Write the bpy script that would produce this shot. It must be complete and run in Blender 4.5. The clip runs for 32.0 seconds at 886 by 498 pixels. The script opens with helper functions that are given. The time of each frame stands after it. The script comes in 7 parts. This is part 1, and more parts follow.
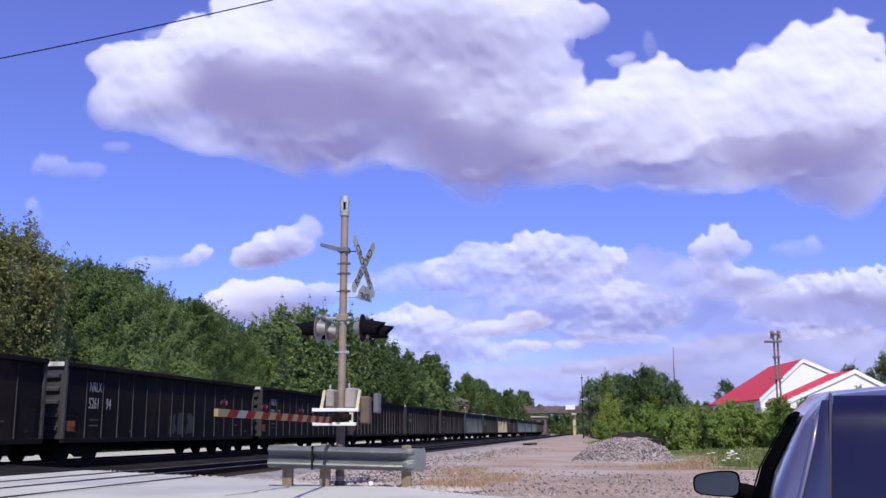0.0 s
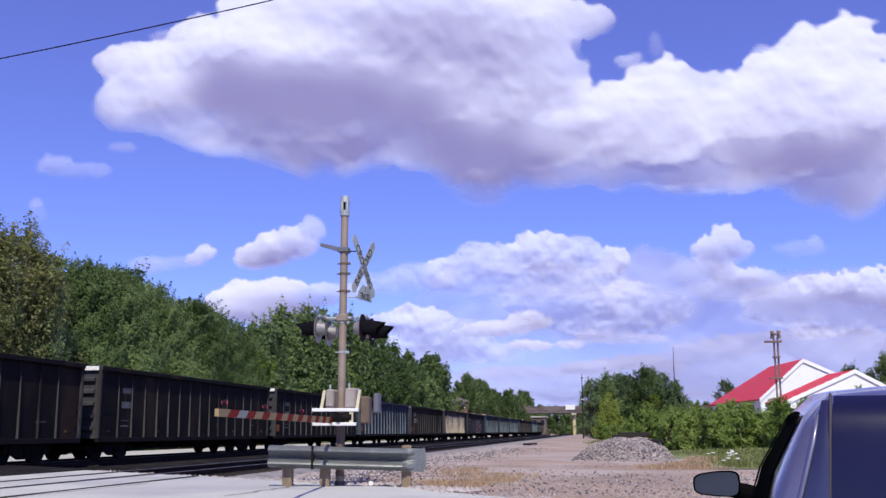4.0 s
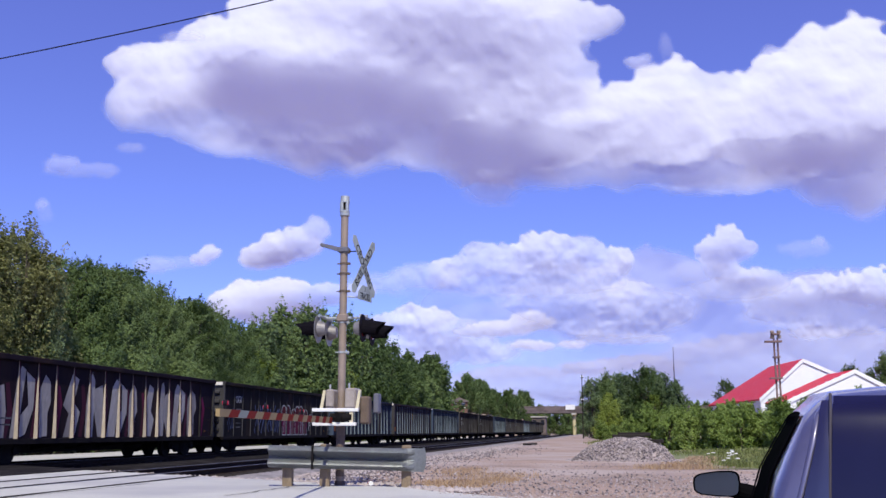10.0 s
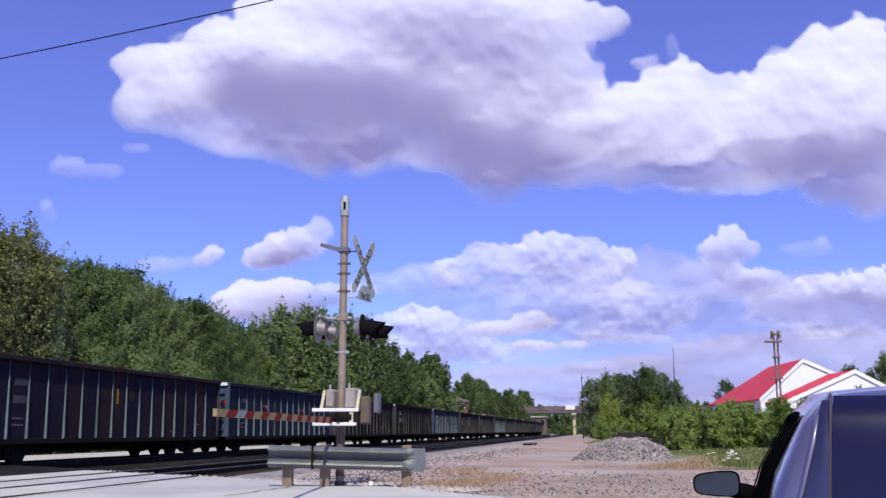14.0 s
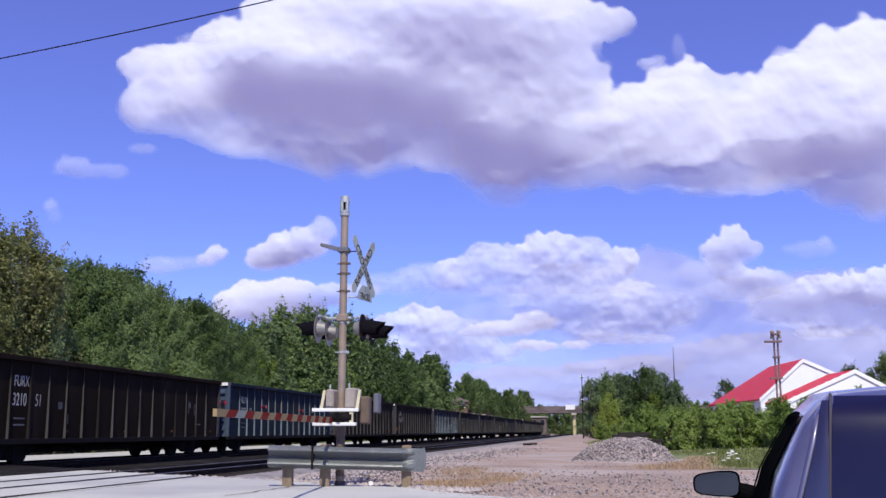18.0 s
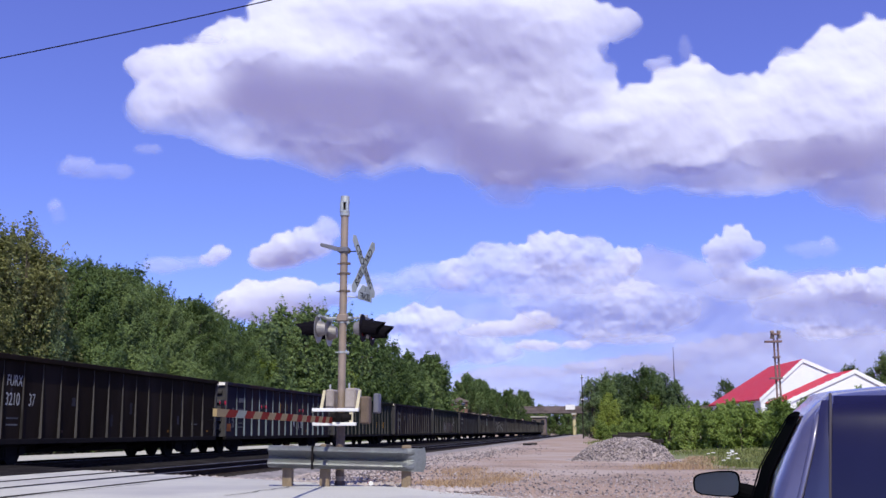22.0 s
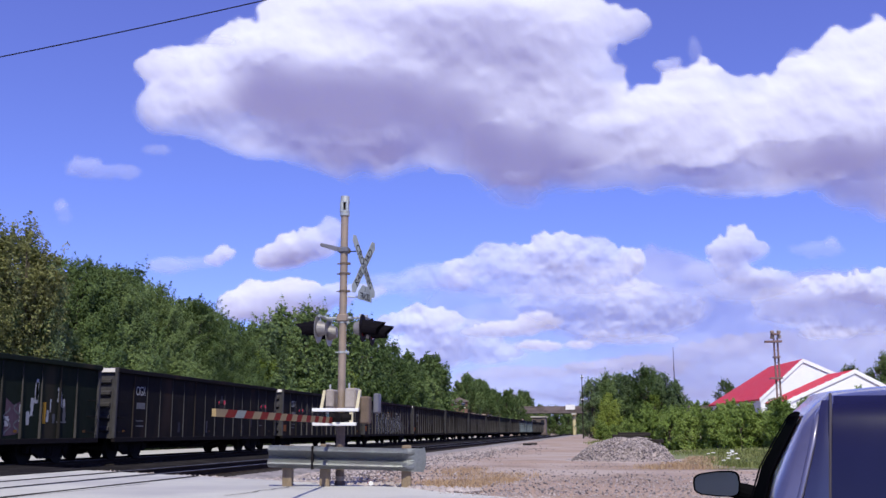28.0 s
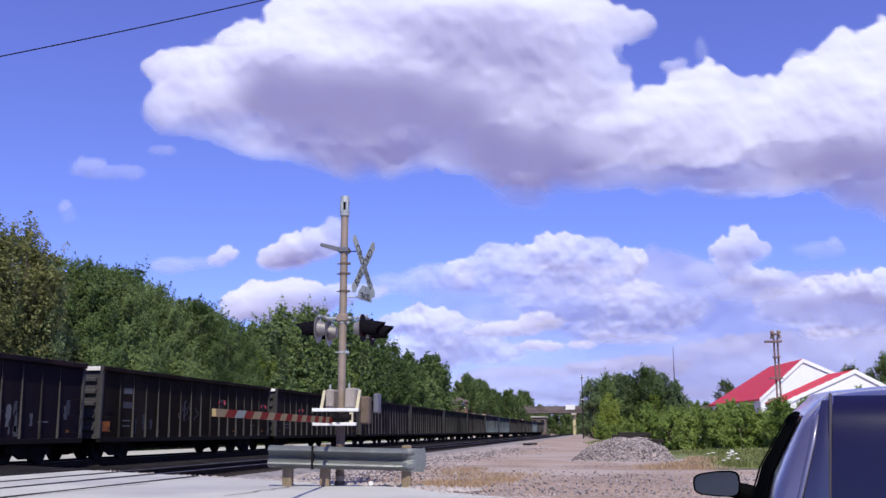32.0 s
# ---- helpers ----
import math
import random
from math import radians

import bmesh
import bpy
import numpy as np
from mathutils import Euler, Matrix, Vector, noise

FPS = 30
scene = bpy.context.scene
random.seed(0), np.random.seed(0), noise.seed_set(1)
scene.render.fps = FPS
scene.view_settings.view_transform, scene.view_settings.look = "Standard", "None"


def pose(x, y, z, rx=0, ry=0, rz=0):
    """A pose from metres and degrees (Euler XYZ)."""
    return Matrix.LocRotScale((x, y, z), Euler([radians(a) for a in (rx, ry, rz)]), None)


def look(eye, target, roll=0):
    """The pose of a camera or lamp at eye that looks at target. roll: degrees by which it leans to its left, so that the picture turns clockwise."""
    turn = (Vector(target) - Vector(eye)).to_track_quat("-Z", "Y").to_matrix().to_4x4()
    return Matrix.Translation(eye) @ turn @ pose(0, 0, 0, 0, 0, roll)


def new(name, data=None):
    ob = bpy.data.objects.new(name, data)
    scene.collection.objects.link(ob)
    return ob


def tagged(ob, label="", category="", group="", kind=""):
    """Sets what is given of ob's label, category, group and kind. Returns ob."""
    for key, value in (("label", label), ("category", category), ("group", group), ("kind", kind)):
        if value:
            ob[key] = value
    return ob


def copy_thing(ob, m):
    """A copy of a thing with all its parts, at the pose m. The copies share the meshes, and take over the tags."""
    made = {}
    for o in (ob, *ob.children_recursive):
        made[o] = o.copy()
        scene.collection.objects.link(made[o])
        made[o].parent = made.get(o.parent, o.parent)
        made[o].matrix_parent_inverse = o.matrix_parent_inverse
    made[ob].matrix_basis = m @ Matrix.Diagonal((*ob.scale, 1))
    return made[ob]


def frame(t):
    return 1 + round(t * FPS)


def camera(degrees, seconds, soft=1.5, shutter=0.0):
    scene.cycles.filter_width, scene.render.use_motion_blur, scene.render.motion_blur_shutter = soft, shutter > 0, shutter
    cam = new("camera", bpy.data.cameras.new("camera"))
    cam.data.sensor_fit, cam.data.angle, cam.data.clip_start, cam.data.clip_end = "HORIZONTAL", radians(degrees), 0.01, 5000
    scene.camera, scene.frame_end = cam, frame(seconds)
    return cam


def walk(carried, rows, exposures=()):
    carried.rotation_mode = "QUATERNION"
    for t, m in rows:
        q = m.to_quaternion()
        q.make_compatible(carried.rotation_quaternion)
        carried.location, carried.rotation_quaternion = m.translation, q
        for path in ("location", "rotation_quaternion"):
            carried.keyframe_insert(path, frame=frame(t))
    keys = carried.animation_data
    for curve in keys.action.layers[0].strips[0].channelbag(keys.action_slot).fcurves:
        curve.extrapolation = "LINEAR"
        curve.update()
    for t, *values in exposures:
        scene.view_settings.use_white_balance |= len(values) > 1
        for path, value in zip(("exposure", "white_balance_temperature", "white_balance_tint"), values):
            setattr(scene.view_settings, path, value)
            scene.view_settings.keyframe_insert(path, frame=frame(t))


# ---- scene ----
# World: z = 0 at the top of the rails, the tracks run along y, the road along x.
YAW, TILT, EYE = 9.37, 10.6, (0.0, 0.0, 0.95)
SECONDS = 32.0
cam = camera(49.0, SECONDS, soft=1.5)
_h = (-math.sin(radians(YAW)) * math.cos(radians(TILT)), math.cos(radians(YAW)) * math.cos(radians(TILT)), math.sin(radians(TILT)))
CAM_POSE = look(EYE, (EYE[0] + 50 * _h[0], EYE[1] + 50 * _h[1], EYE[2] + 50 * _h[2]))
walk(cam, [(0, CAM_POSE), (SECONDS, CAM_POSE)], exposures=[(0, 0.0, 6350, 5), (SECONDS, 0.0, 6350, 5)])

# ---- light: a high sun behind the viewer, blue sky ----
SUN_AZ, SUN_EL = 165.0, 50.0
world = bpy.data.worlds.new("sky")
scene.world = world
world.use_nodes = True
_n, _l = world.node_tree.nodes, world.node_tree.links
_sky = _n.new("ShaderNodeTexSky")
_sky.sky_type, _sky.sun_disc = "NISHITA", False
_sky.sun_elevation, _sky.sun_rotation = radians(SUN_EL), radians(SUN_AZ)
_sky.air_density, _sky.dust_density, _sky.ozone_density, _sky.altitude = 0.75, 0.0, 3.5, 1500.0
_n["Background"].inputs["Strength"].default_value = 0.12
_hs, _vi = _n.new("ShaderNodeHueSaturation"), _n.new("ShaderNodeMix")
_hs.inputs["Saturation"].default_value = 1.02
_vi.data_type, _vi.blend_type = "RGBA", "MULTIPLY"
_vi.inputs["Factor"].default_value, _vi.inputs["B"].default_value = 1.0, (1.0, 0.92, 1.36, 1)
_l.new(_sky.outputs["Color"], _hs.inputs["Color"])
_l.new(_hs.outputs["Color"], _vi.inputs["A"])
_hz = _n.new("ShaderNodeMix")
_hz.data_type, _hz.blend_type = "RGBA", "ADD"
_hz.inputs["Factor"].default_value, _hz.inputs["B"].default_value = 1.0, (0.44, 0.31, 1.8, 1)
_l.new(_vi.outputs["Result"], _hz.inputs["A"])
_l.new(_hz.outputs["Result"], _n["Background"].inputs["Color"])
_sd = bpy.data.lights.new("sun", "SUN")
_sd.energy, _sd.angle, _sd.color = 4.6, radians(0.55), (1.0, 0.925, 0.78)
sun = new("sun", _sd)
_d = Vector((math.sin(radians(SUN_AZ)) * math.cos(radians(SUN_EL)), math.cos(radians(SUN_AZ)) * math.cos(radians(SUN_EL)), math.sin(radians(SUN_EL))))
sun.matrix_world = look(_d * 60, (0, 0, 0))


# ---- materials ----
def shade(name, col, rough=0.7, metal=0.0, var=0.25, scale=3.0, bump=0.15, second=None, amount=0.5, stretch=(1, 1, 1), spec=0.4, fine=9.0):
    """A worn surface: base colour varied at two scales, a second colour in patches, fine relief."""
    m = bpy.data.materials.new(name)
    m.use_nodes = True
    n, l = m.node_tree.nodes, m.node_tree.links
    b = n["Principled BSDF"]
    b.inputs["Metallic"].default_value = metal
    b.inputs["Specular IOR Level"].default_value = spec
    tc, info, add, mp = n.new("ShaderNodeTexCoord"), n.new("ShaderNodeObjectInfo"), n.new("ShaderNodeVectorMath"), n.new("ShaderNodeMapping")
    comb = n.new("ShaderNodeCombineXYZ")
    mul = n.new("ShaderNodeMath")
    mul.operation, mul.inputs[1].default_value = "MULTIPLY", 37.0
    l.new(info.outputs["Random"], mul.inputs[0])
    for i in range(3):
        l.new(mul.outputs[0], comb.inputs[i])
    l.new(tc.outputs["Object"], add.inputs[0])
    l.new(comb.outputs[0], add.inputs[1])
    l.new(add.outputs[0], mp.inputs["Vector"])
    mp.inputs["Scale"].default_value = stretch
    big, small = n.new("ShaderNodeTexNoise"), n.new("ShaderNodeTexNoise")
    big.inputs["Scale"].default_value, big.inputs["Detail"].default_value = scale, 6.0
    small.inputs["Scale"].default_value, small.inputs["Detail"].default_value = scale * fine, 4.0
    for t in (big, small):
        l.new(mp.outputs[0], t.inputs["Vector"])
    ramp = n.new("ShaderNodeValToRGB")
    lo, hi = [c * (1 - var) for c in col], [min(1.0, c * (1 + var)) for c in col]
    ramp.color_ramp.elements[0].position, ramp.color_ramp.elements[1].position = 0.3, 0.72
    ramp.color_ramp.elements[0].color, ramp.color_ramp.elements[1].color = (*lo, 1), (*hi, 1)
    mixf = n.new("ShaderNodeMath")
    mixf.operation = "MULTIPLY_ADD"
    mixf.inputs[1].default_value, mixf.inputs[2].default_value = 0.55, 0.0
    half = n.new("ShaderNodeMath")
    half.operation, half.inputs[1].default_value = "MULTIPLY", 0.45
    l.new(small.outputs["Fac"], half.inputs[0])
    l.new(big.outputs["Fac"], mixf.inputs[0])
    l.new(half.outputs[0], mixf.inputs[2])
    l.new(mixf.outputs[0], ramp.inputs[0])
    out = ramp.outputs["Color"]
    if second:
        third = n.new("ShaderNodeTexNoise")
        third.inputs["Scale"].default_value, third.inputs["Detail"].default_value = scale * 0.7, 8.0
        off = n.new("ShaderNodeVectorMath")
        off.inputs[1].default_value = (11.3, 4.7, 8.1)
        l.new(mp.outputs[0], off.inputs[0])
        l.new(off.outputs[0], third.inputs["Vector"])
        cut = n.new("ShaderNodeValToRGB")
        edge = 0.68 - 0.36 * amount
        cut.color_ramp.elements[0].position, cut.color_ramp.elements[1].position = edge - 0.07, edge + 0.09
        l.new(third.outputs["Fac"], cut.inputs[0])
        mx = n.new("ShaderNodeMix")
        mx.data_type = "RGBA"
        l.new(cut.outputs["Color"], mx.inputs["Factor"])
        l.new(out, mx.inputs["A"])
        mx.inputs["B"].default_value = (*second, 1)
        out = mx.outputs["Result"]
    l.new(out, b.inputs["Base Color"])
    rr = n.new("ShaderNodeMapRange")
    rr.inputs["To Min"].default_value, rr.inputs["To Max"].default_value = max(0.02, rough - 0.12), min(1.0, rough + 0.12)
    l.new(big.outputs["Fac"], rr.inputs["Value"])
    l.new(rr.outputs[0], b.inputs["Roughness"])
    if bump:
        bp = n.new("ShaderNodeBump")
        bp.inputs["Strength"].default_value, bp.inputs["Distance"].default_value = bump, 0.02
        l.new(small.outputs["Fac"], bp.inputs["Height"])
        l.new(bp.outputs[0], b.inputs["Normal"])
    return m


def leafy(name, a, b2, c):
    """Leaves: three greens by leaf island, some light passing through."""
    m = bpy.data.materials.new(name)
    m.use_nodes = True
    n, l = m.node_tree.nodes, m.node_tree.links
    p = n["Principled BSDF"]
    geo, info = n.new("ShaderNodeNewGeometry"), n.new("ShaderNodeObjectInfo")
    ramp = n.new("ShaderNodeValToRGB")
    ramp.color_ramp.elements[0].color, ramp.color_ramp.elements[1].color = (*a, 1), (*c, 1)
    e = ramp.color_ramp.elements.new(0.5)
    e.color = (*b2, 1)
    tc, nz = n.new("ShaderNodeTexCoord"), n.new("ShaderNodeTexNoise")
    nz.inputs["Scale"].default_value = 0.55
    l.new(tc.outputs["Object"], nz.inputs["Vector"])
    s1 = n.new("ShaderNodeMath")
    s1.operation, s1.inputs[1].default_value = "MULTIPLY", 0.45
    l.new(geo.outputs["Random Per Island"], s1.inputs[0])
    s2 = n.new("ShaderNodeMath")
    s2.operation, s2.inputs[1].default_value = "MULTIPLY_ADD", 0.7
    l.new(nz.outputs["Fac"], s2.inputs[0])
    l.new(s1.outputs[0], s2.inputs[2])
    s3 = n.new("ShaderNodeMath")
    s3.operation, s3.inputs[1].default_value = "MULTIPLY_ADD", 0.55
    l.new(info.outputs["Random"], s3.inputs[0])
    l.new(s2.outputs[0], s3.inputs[2])
    s4 = n.new("ShaderNodeMath")
    s4.operation, s4.inputs[1].default_value = "SUBTRACT", 0.36
    l.new(s3.outputs[0], s4.inputs[0])
    l.new(s4.outputs[0], ramp.inputs[0])
    l.new(ramp.outputs["Color"], p.inputs["Base Color"])
    p.inputs["Roughness"].default_value = 0.6
    p.inputs["Specular IOR Level"].default_value = 0.16
    tr, mix = n.new("ShaderNodeBsdfTranslucent"), n.new("ShaderNodeMixShader")
    l.new(ramp.outputs["Color"], tr.inputs["Color"])
    mix.inputs[0].default_value = 0.36
    l.new(p.outputs[0], mix.inputs[1])
    l.new(tr.outputs[0], mix.inputs[2])
    l.new(mix.outputs[0], n["Material Output"].inputs["Surface"])
    return m


def glass(name, tint, rough=0.03):
    m = bpy.data.materials.new(name)
    m.use_nodes = True
    p = m.node_tree.nodes["Principled BSDF"]
    p.inputs["Base Color"].default_value = (*tint, 1)
    p.inputs["Roughness"].default_value = rough
    p.inputs["Transmission Weight"].default_value = 0.9
    p.inputs["IOR"].default_value = 1.45
    return m


def glow(name, col, strength):
    m = bpy.data.materials.new(name)
    m.use_nodes = True
    p = m.node_tree.nodes["Principled BSDF"]
    p.inputs["Base Color"].default_value = (*col, 1)
    p.inputs["Roughness"].default_value = 0.25
    p.inputs["Emission Color"].default_value = (*col, 1)
    p.inputs["Emission Strength"].default_value = strength
    return m


M_GROUND = shade("gravel_ground", (0.335, 0.24, 0.185), 0.95, var=0.38, scale=0.45, bump=0.8, second=(0.405, 0.325, 0.28), amount=0.45, fine=40)
M_GRASS = shade("grass_soil", (0.15, 0.18, 0.06), 0.95, var=0.35, scale=0.4, bump=0.5, second=(0.24, 0.21, 0.11), amount=0.3, fine=30)
M_ROAD = shade("pale_asphalt", (0.50, 0.485, 0.445), 0.9, var=0.12, scale=0.5, bump=0.25, second=(0.40, 0.385, 0.38), amount=0.35, fine=45)
M_NEARBLACK = shade("oily_track_ballast", (0.014, 0.012, 0.012), 0.95, var=0.45, scale=2.0, bump=0.9, second=(0.034, 0.03, 0.029), amount=0.3, fine=8, spec=0.08)
M_DARKBED = shade("grimy_siding_ballast", (0.022, 0.019, 0.018), 0.95, var=0.5, scale=2.0, bump=0.9, second=(0.07, 0.064, 0.06), amount=0.3, fine=8, spec=0.08)
M_BALLAST = shade("ballast", (0.28, 0.25, 0.24), 0.95, var=0.4, scale=2.2, bump=0.9, second=(0.16, 0.14, 0.13), amount=0.35, fine=8)
M_STONE = shade("ballast_stone", (0.32, 0.265, 0.25), 0.9, var=0.7, scale=1.2, bump=0.3)
M_DARKSTONE = shade("dark_stone", (0.13, 0.11, 0.115), 0.9, var=0.5, scale=2.0, bump=0.3)
M_PALESTONE = shade("pale_stone", (0.385, 0.33, 0.315), 0.9, var=0.35, scale=2.0, bump=0.3)
M_TIE = shade("creosoted_timber", (0.032, 0.027, 0.024), 0.9, var=0.4, scale=2.5, bump=0.4, stretch=(1, 4, 4), spec=0.1)
M_RAIL = shade("rusty_rail", (0.026, 0.018, 0.014), 0.85, var=0.3, scale=4, spec=0.1)
M_RAILTOP = shade("polished_rail_head", (0.20, 0.19, 0.19), 0.45, metal=0.7, var=0.1, scale=6, bump=0.02)
M_GALV = shade("galvanised_steel", (0.40, 0.42, 0.42), 0.5, metal=0.35, var=0.2, scale=3, bump=0.05)
M_ALU = shade("weathered_aluminium", (0.30, 0.235, 0.185), 0.5, metal=0.2, var=0.18, scale=5, bump=0.05)
M_WOOD = shade("grey_timber_post", (0.36, 0.29, 0.20), 0.9, var=0.3, scale=3, bump=0.35, stretch=(4, 4, 0.7))
M_BLACK = shade("black_paint", (0.012, 0.010, 0.015), 0.75, var=0.3, scale=4, bump=0.05, spec=0.1)
M_WHITE = shade("white_paint", (0.78, 0.77, 0.74), 0.5, var=0.08, scale=4, bump=0.04, second=(0.6, 0.57, 0.52), amount=0.2)
M_RED = shade("red_sheeting", (0.19, 0.016, 0.009), 0.8, var=0.15, scale=5, bump=0.03, spec=0.1)
M_IRON = shade("dark_cast_iron", (0.012, 0.010, 0.011), 0.85, var=0.4, scale=4, bump=0.2, spec=0.08)
M_WHEEL = shade("worn_wheel_steel", (0.013, 0.012, 0.012), 0.75, var=0.3, scale=5, spec=0.1)
M_CONCRETE = shade("concrete", (0.50, 0.47, 0.42), 0.9, var=0.15, scale=0.6, bump=0.2, second=(0.38, 0.35, 0.31), amount=0.3)
M_REDLAMP = glow("red_lamp", (0.30, 0.008, 0.03), 0.12)
M_LENS = shade("dark_red_lens", (0.12, 0.01, 0.01), 0.15, var=0.1)
M_LEAF = leafy("leaves", (0.063, 0.104, 0.034), (0.129, 0.188, 0.064), (0.232, 0.301, 0.116))
M_LEAF2 = leafy("bright_leaves", (0.109, 0.162, 0.028), (0.212, 0.274, 0.054), (0.353, 0.416, 0.093))
M_LEAF3 = leafy("olive_leaves", (0.115, 0.132, 0.05), (0.205, 0.22, 0.085), (0.32, 0.32, 0.135))
M_LEAF4 = leafy("bluish_leaves", (0.067, 0.104, 0.049), (0.132, 0.189, 0.086), (0.233, 0.296, 0.140))
M_LEAF5 = leafy("sunlit_bush_leaves", (0.12, 0.18, 0.04), (0.225, 0.31, 0.075), (0.35, 0.43, 0.13))
M_BARK = shade("bark", (0.10, 0.08, 0.06), 0.95, var=0.35, scale=3, bump=0.6, stretch=(3, 3, 0.6))


# ---- mesh tools ----
def box(bm, x0, x1, y0, y1, z0, z1, bevel=0.0):
    r = bmesh.ops.create_cube(bm, size=1.0)["verts"]
    for v in r:
        v.co = Vector(((x0 + x1) / 2 + v.co.x * (x1 - x0), (y0 + y1) / 2 + v.co.y * (y1 - y0), (z0 + z1) / 2 + v.co.z * (z1 - z0)))
    if bevel:
        ed = list({e for v in r for e in v.link_edges})
        bmesh.ops.bevel(bm, geom=ed, offset=bevel, segments=1, affect="EDGES")
    return r


def rod(bm, a, b, r1, r2=None, seg=12):
    a, b = Vector(a), Vector(b)
    d = b - a
    m = Matrix.Translation((a + b) / 2) @ d.to_track_quat("Z", "Y").to_matrix().to_4x4()
    return bmesh.ops.create_cone(bm, cap_ends=True, segments=seg, radius1=r1, radius2=r1 if r2 is None else r2, depth=d.length, matrix=m)["verts"]


def prism(bm, pts, axis, a, b):
    """A closed outline in the two other axes, drawn out along axis from a to b."""
    def at(p, w):
        return (w, p[0], p[1]) if axis == "x" else (p[0], w, p[1]) if axis == "y" else (p[0], p[1], w)
    lo, hi = [bm.verts.new(at(p, a)) for p in pts], [bm.verts.new(at(p, b)) for p in pts]
    bm.faces.new(lo[::-1])
    bm.faces.new(hi)
    for i in range(len(pts)):
        j = (i + 1) % len(pts)
        bm.faces.new((lo[i], lo[j], hi[j], hi[i]))
    bmesh.ops.recalc_face_normals(bm, faces=bm.faces)


def mesh_of(name, bm, material, smooth=False):
    me = bpy.data.meshes.new(name)
    bm.to_mesh(me)
    bm.free()
    me.materials.append(material)
    if smooth:
        me.shade_smooth()
    return me


def part(name, bm, material, parent=None, label="", at=None, smooth=False):
    """Links a bmesh (or a ready mesh) as one mesh object, under parent if given."""
    me = mesh_of(name, bm, material, smooth) if isinstance(bm, bmesh.types.BMesh) else bm
    ob = new(name, me)
    if parent is not None:
        ob.parent = parent
    if at is not None:
        ob.matrix_basis = at
    if label:
        ob["label"] = label
    return ob


def thing(name, label, category, at=None, group="", kind=""):
    ob = tagged(new(name), label, category, group, kind)
    if at is not None:
        ob.matrix_basis = at
    return ob


def boxed(*a, **k):
    bm = bmesh.new()
    box(bm, *a, **k)
    return bm


def rodded(*a, **k):
    bm = bmesh.new()
    rod(bm, *a, **k)
    return bm


def cloud_mesh(name, verts, faces, material):
    me = bpy.data.meshes.new(name)
    me.from_pydata([tuple(v) for v in verts], [], [tuple(f) for f in faces])
    me.materials.append(material)
    return me
# ---- ground, road, tracks ----
MAIN_X, SIDE_X, GAUGE = -17.85, -10.75, 1.5
CURVE_FROM, CURVE_R, CURVE_END = 245.0, 520.0, 460.0


def on_line(s, off=0.0):
    """The place and heading (degrees about z) at s metres along the main line, off metres to its right."""
    if s < CURVE_FROM:
        return MAIN_X + off, s, 0.0
    a = min(s, CURVE_END) - CURVE_FROM
    th = a / CURVE_R
    x, y = MAIN_X - CURVE_R * (1 - math.cos(th)), CURVE_FROM + CURVE_R * math.sin(th)
    if s > CURVE_END:
        x, y = x - (s - CURVE_END) * math.sin(th), y + (s - CURVE_END) * math.cos(th)
    return x + off * math.cos(th), y + off * math.sin(th), math.degrees(th)


def ramp01(v, a, b):
    return max(0.0, min(1.0, (v - a) / (b - a)))


def ground_height(x, y):
    h = -0.32 + 0.27 * ramp01(y, 9, 16)
    h -= (0.2 * ramp01(-x, 6.2, 8.5) + 0.27 * ramp01(-x, 7.9, 8.7)) * ramp01(y, 15, 18)
    h += ramp01(-x, 29 - 4 * ramp01(y, 140, 160), 36 - 7 * ramp01(y, 140, 160)) * (0.8 + 5.0 * ramp01(y, 150, 205))
    h += 0.5 * ramp01(x, 3, 12) * ramp01(y, 30, 60)
    return h


def build_ground():
    xs = [-3000, -1500, -700, -300, -150] + [-100 + 2.5 * i for i in range(73)] + [150, 300, 700, 1500, 3000]
    ys = [-1500, -600, -250, -100] + [-60 + 2.5 * i for i in range(90)] + [200, 260, 340, 450, 700, 1200, 2200, 4000]
    verts, faces = [], []
    for y in ys:
        for x in xs:
            verts.append((x, y, ground_height(x, y) + 0.04 * noise.noise((x * 0.21, y * 0.21, 0.3)) - (0.3 * ramp01(16.8 + (-3.2 - x) * 0.66 - y, 0.6, 2.6) * ramp01(-x, -6, -2))))
    w = len(xs)
    for j in range(len(ys) - 1):
        for i in range(w - 1):
            a = j * w + i
            faces.append((a, a + 1, a + 1 + w, a + w))
    me = cloud_mesh("ground", verts, faces, M_GROUND)
    me.shade_smooth()
    tagged(new("ground", me), "dusty tan gravel and dirt ground beside the tracks", "ground", kind="structure")


build_ground()

# road: a level crossing that meets the tracks at an angle
ROAD_DIR, ROAD_NRM, ROAD_P = Vector((-0.834, 0.551, 0)), Vector((0.551, 0.834, 0)), Vector((-3.2, 16.8, 0))


M_TAR = shade("dull_tar", (0.11, 0.10, 0.10), 0.95, var=0.3, scale=3, spec=0.05)


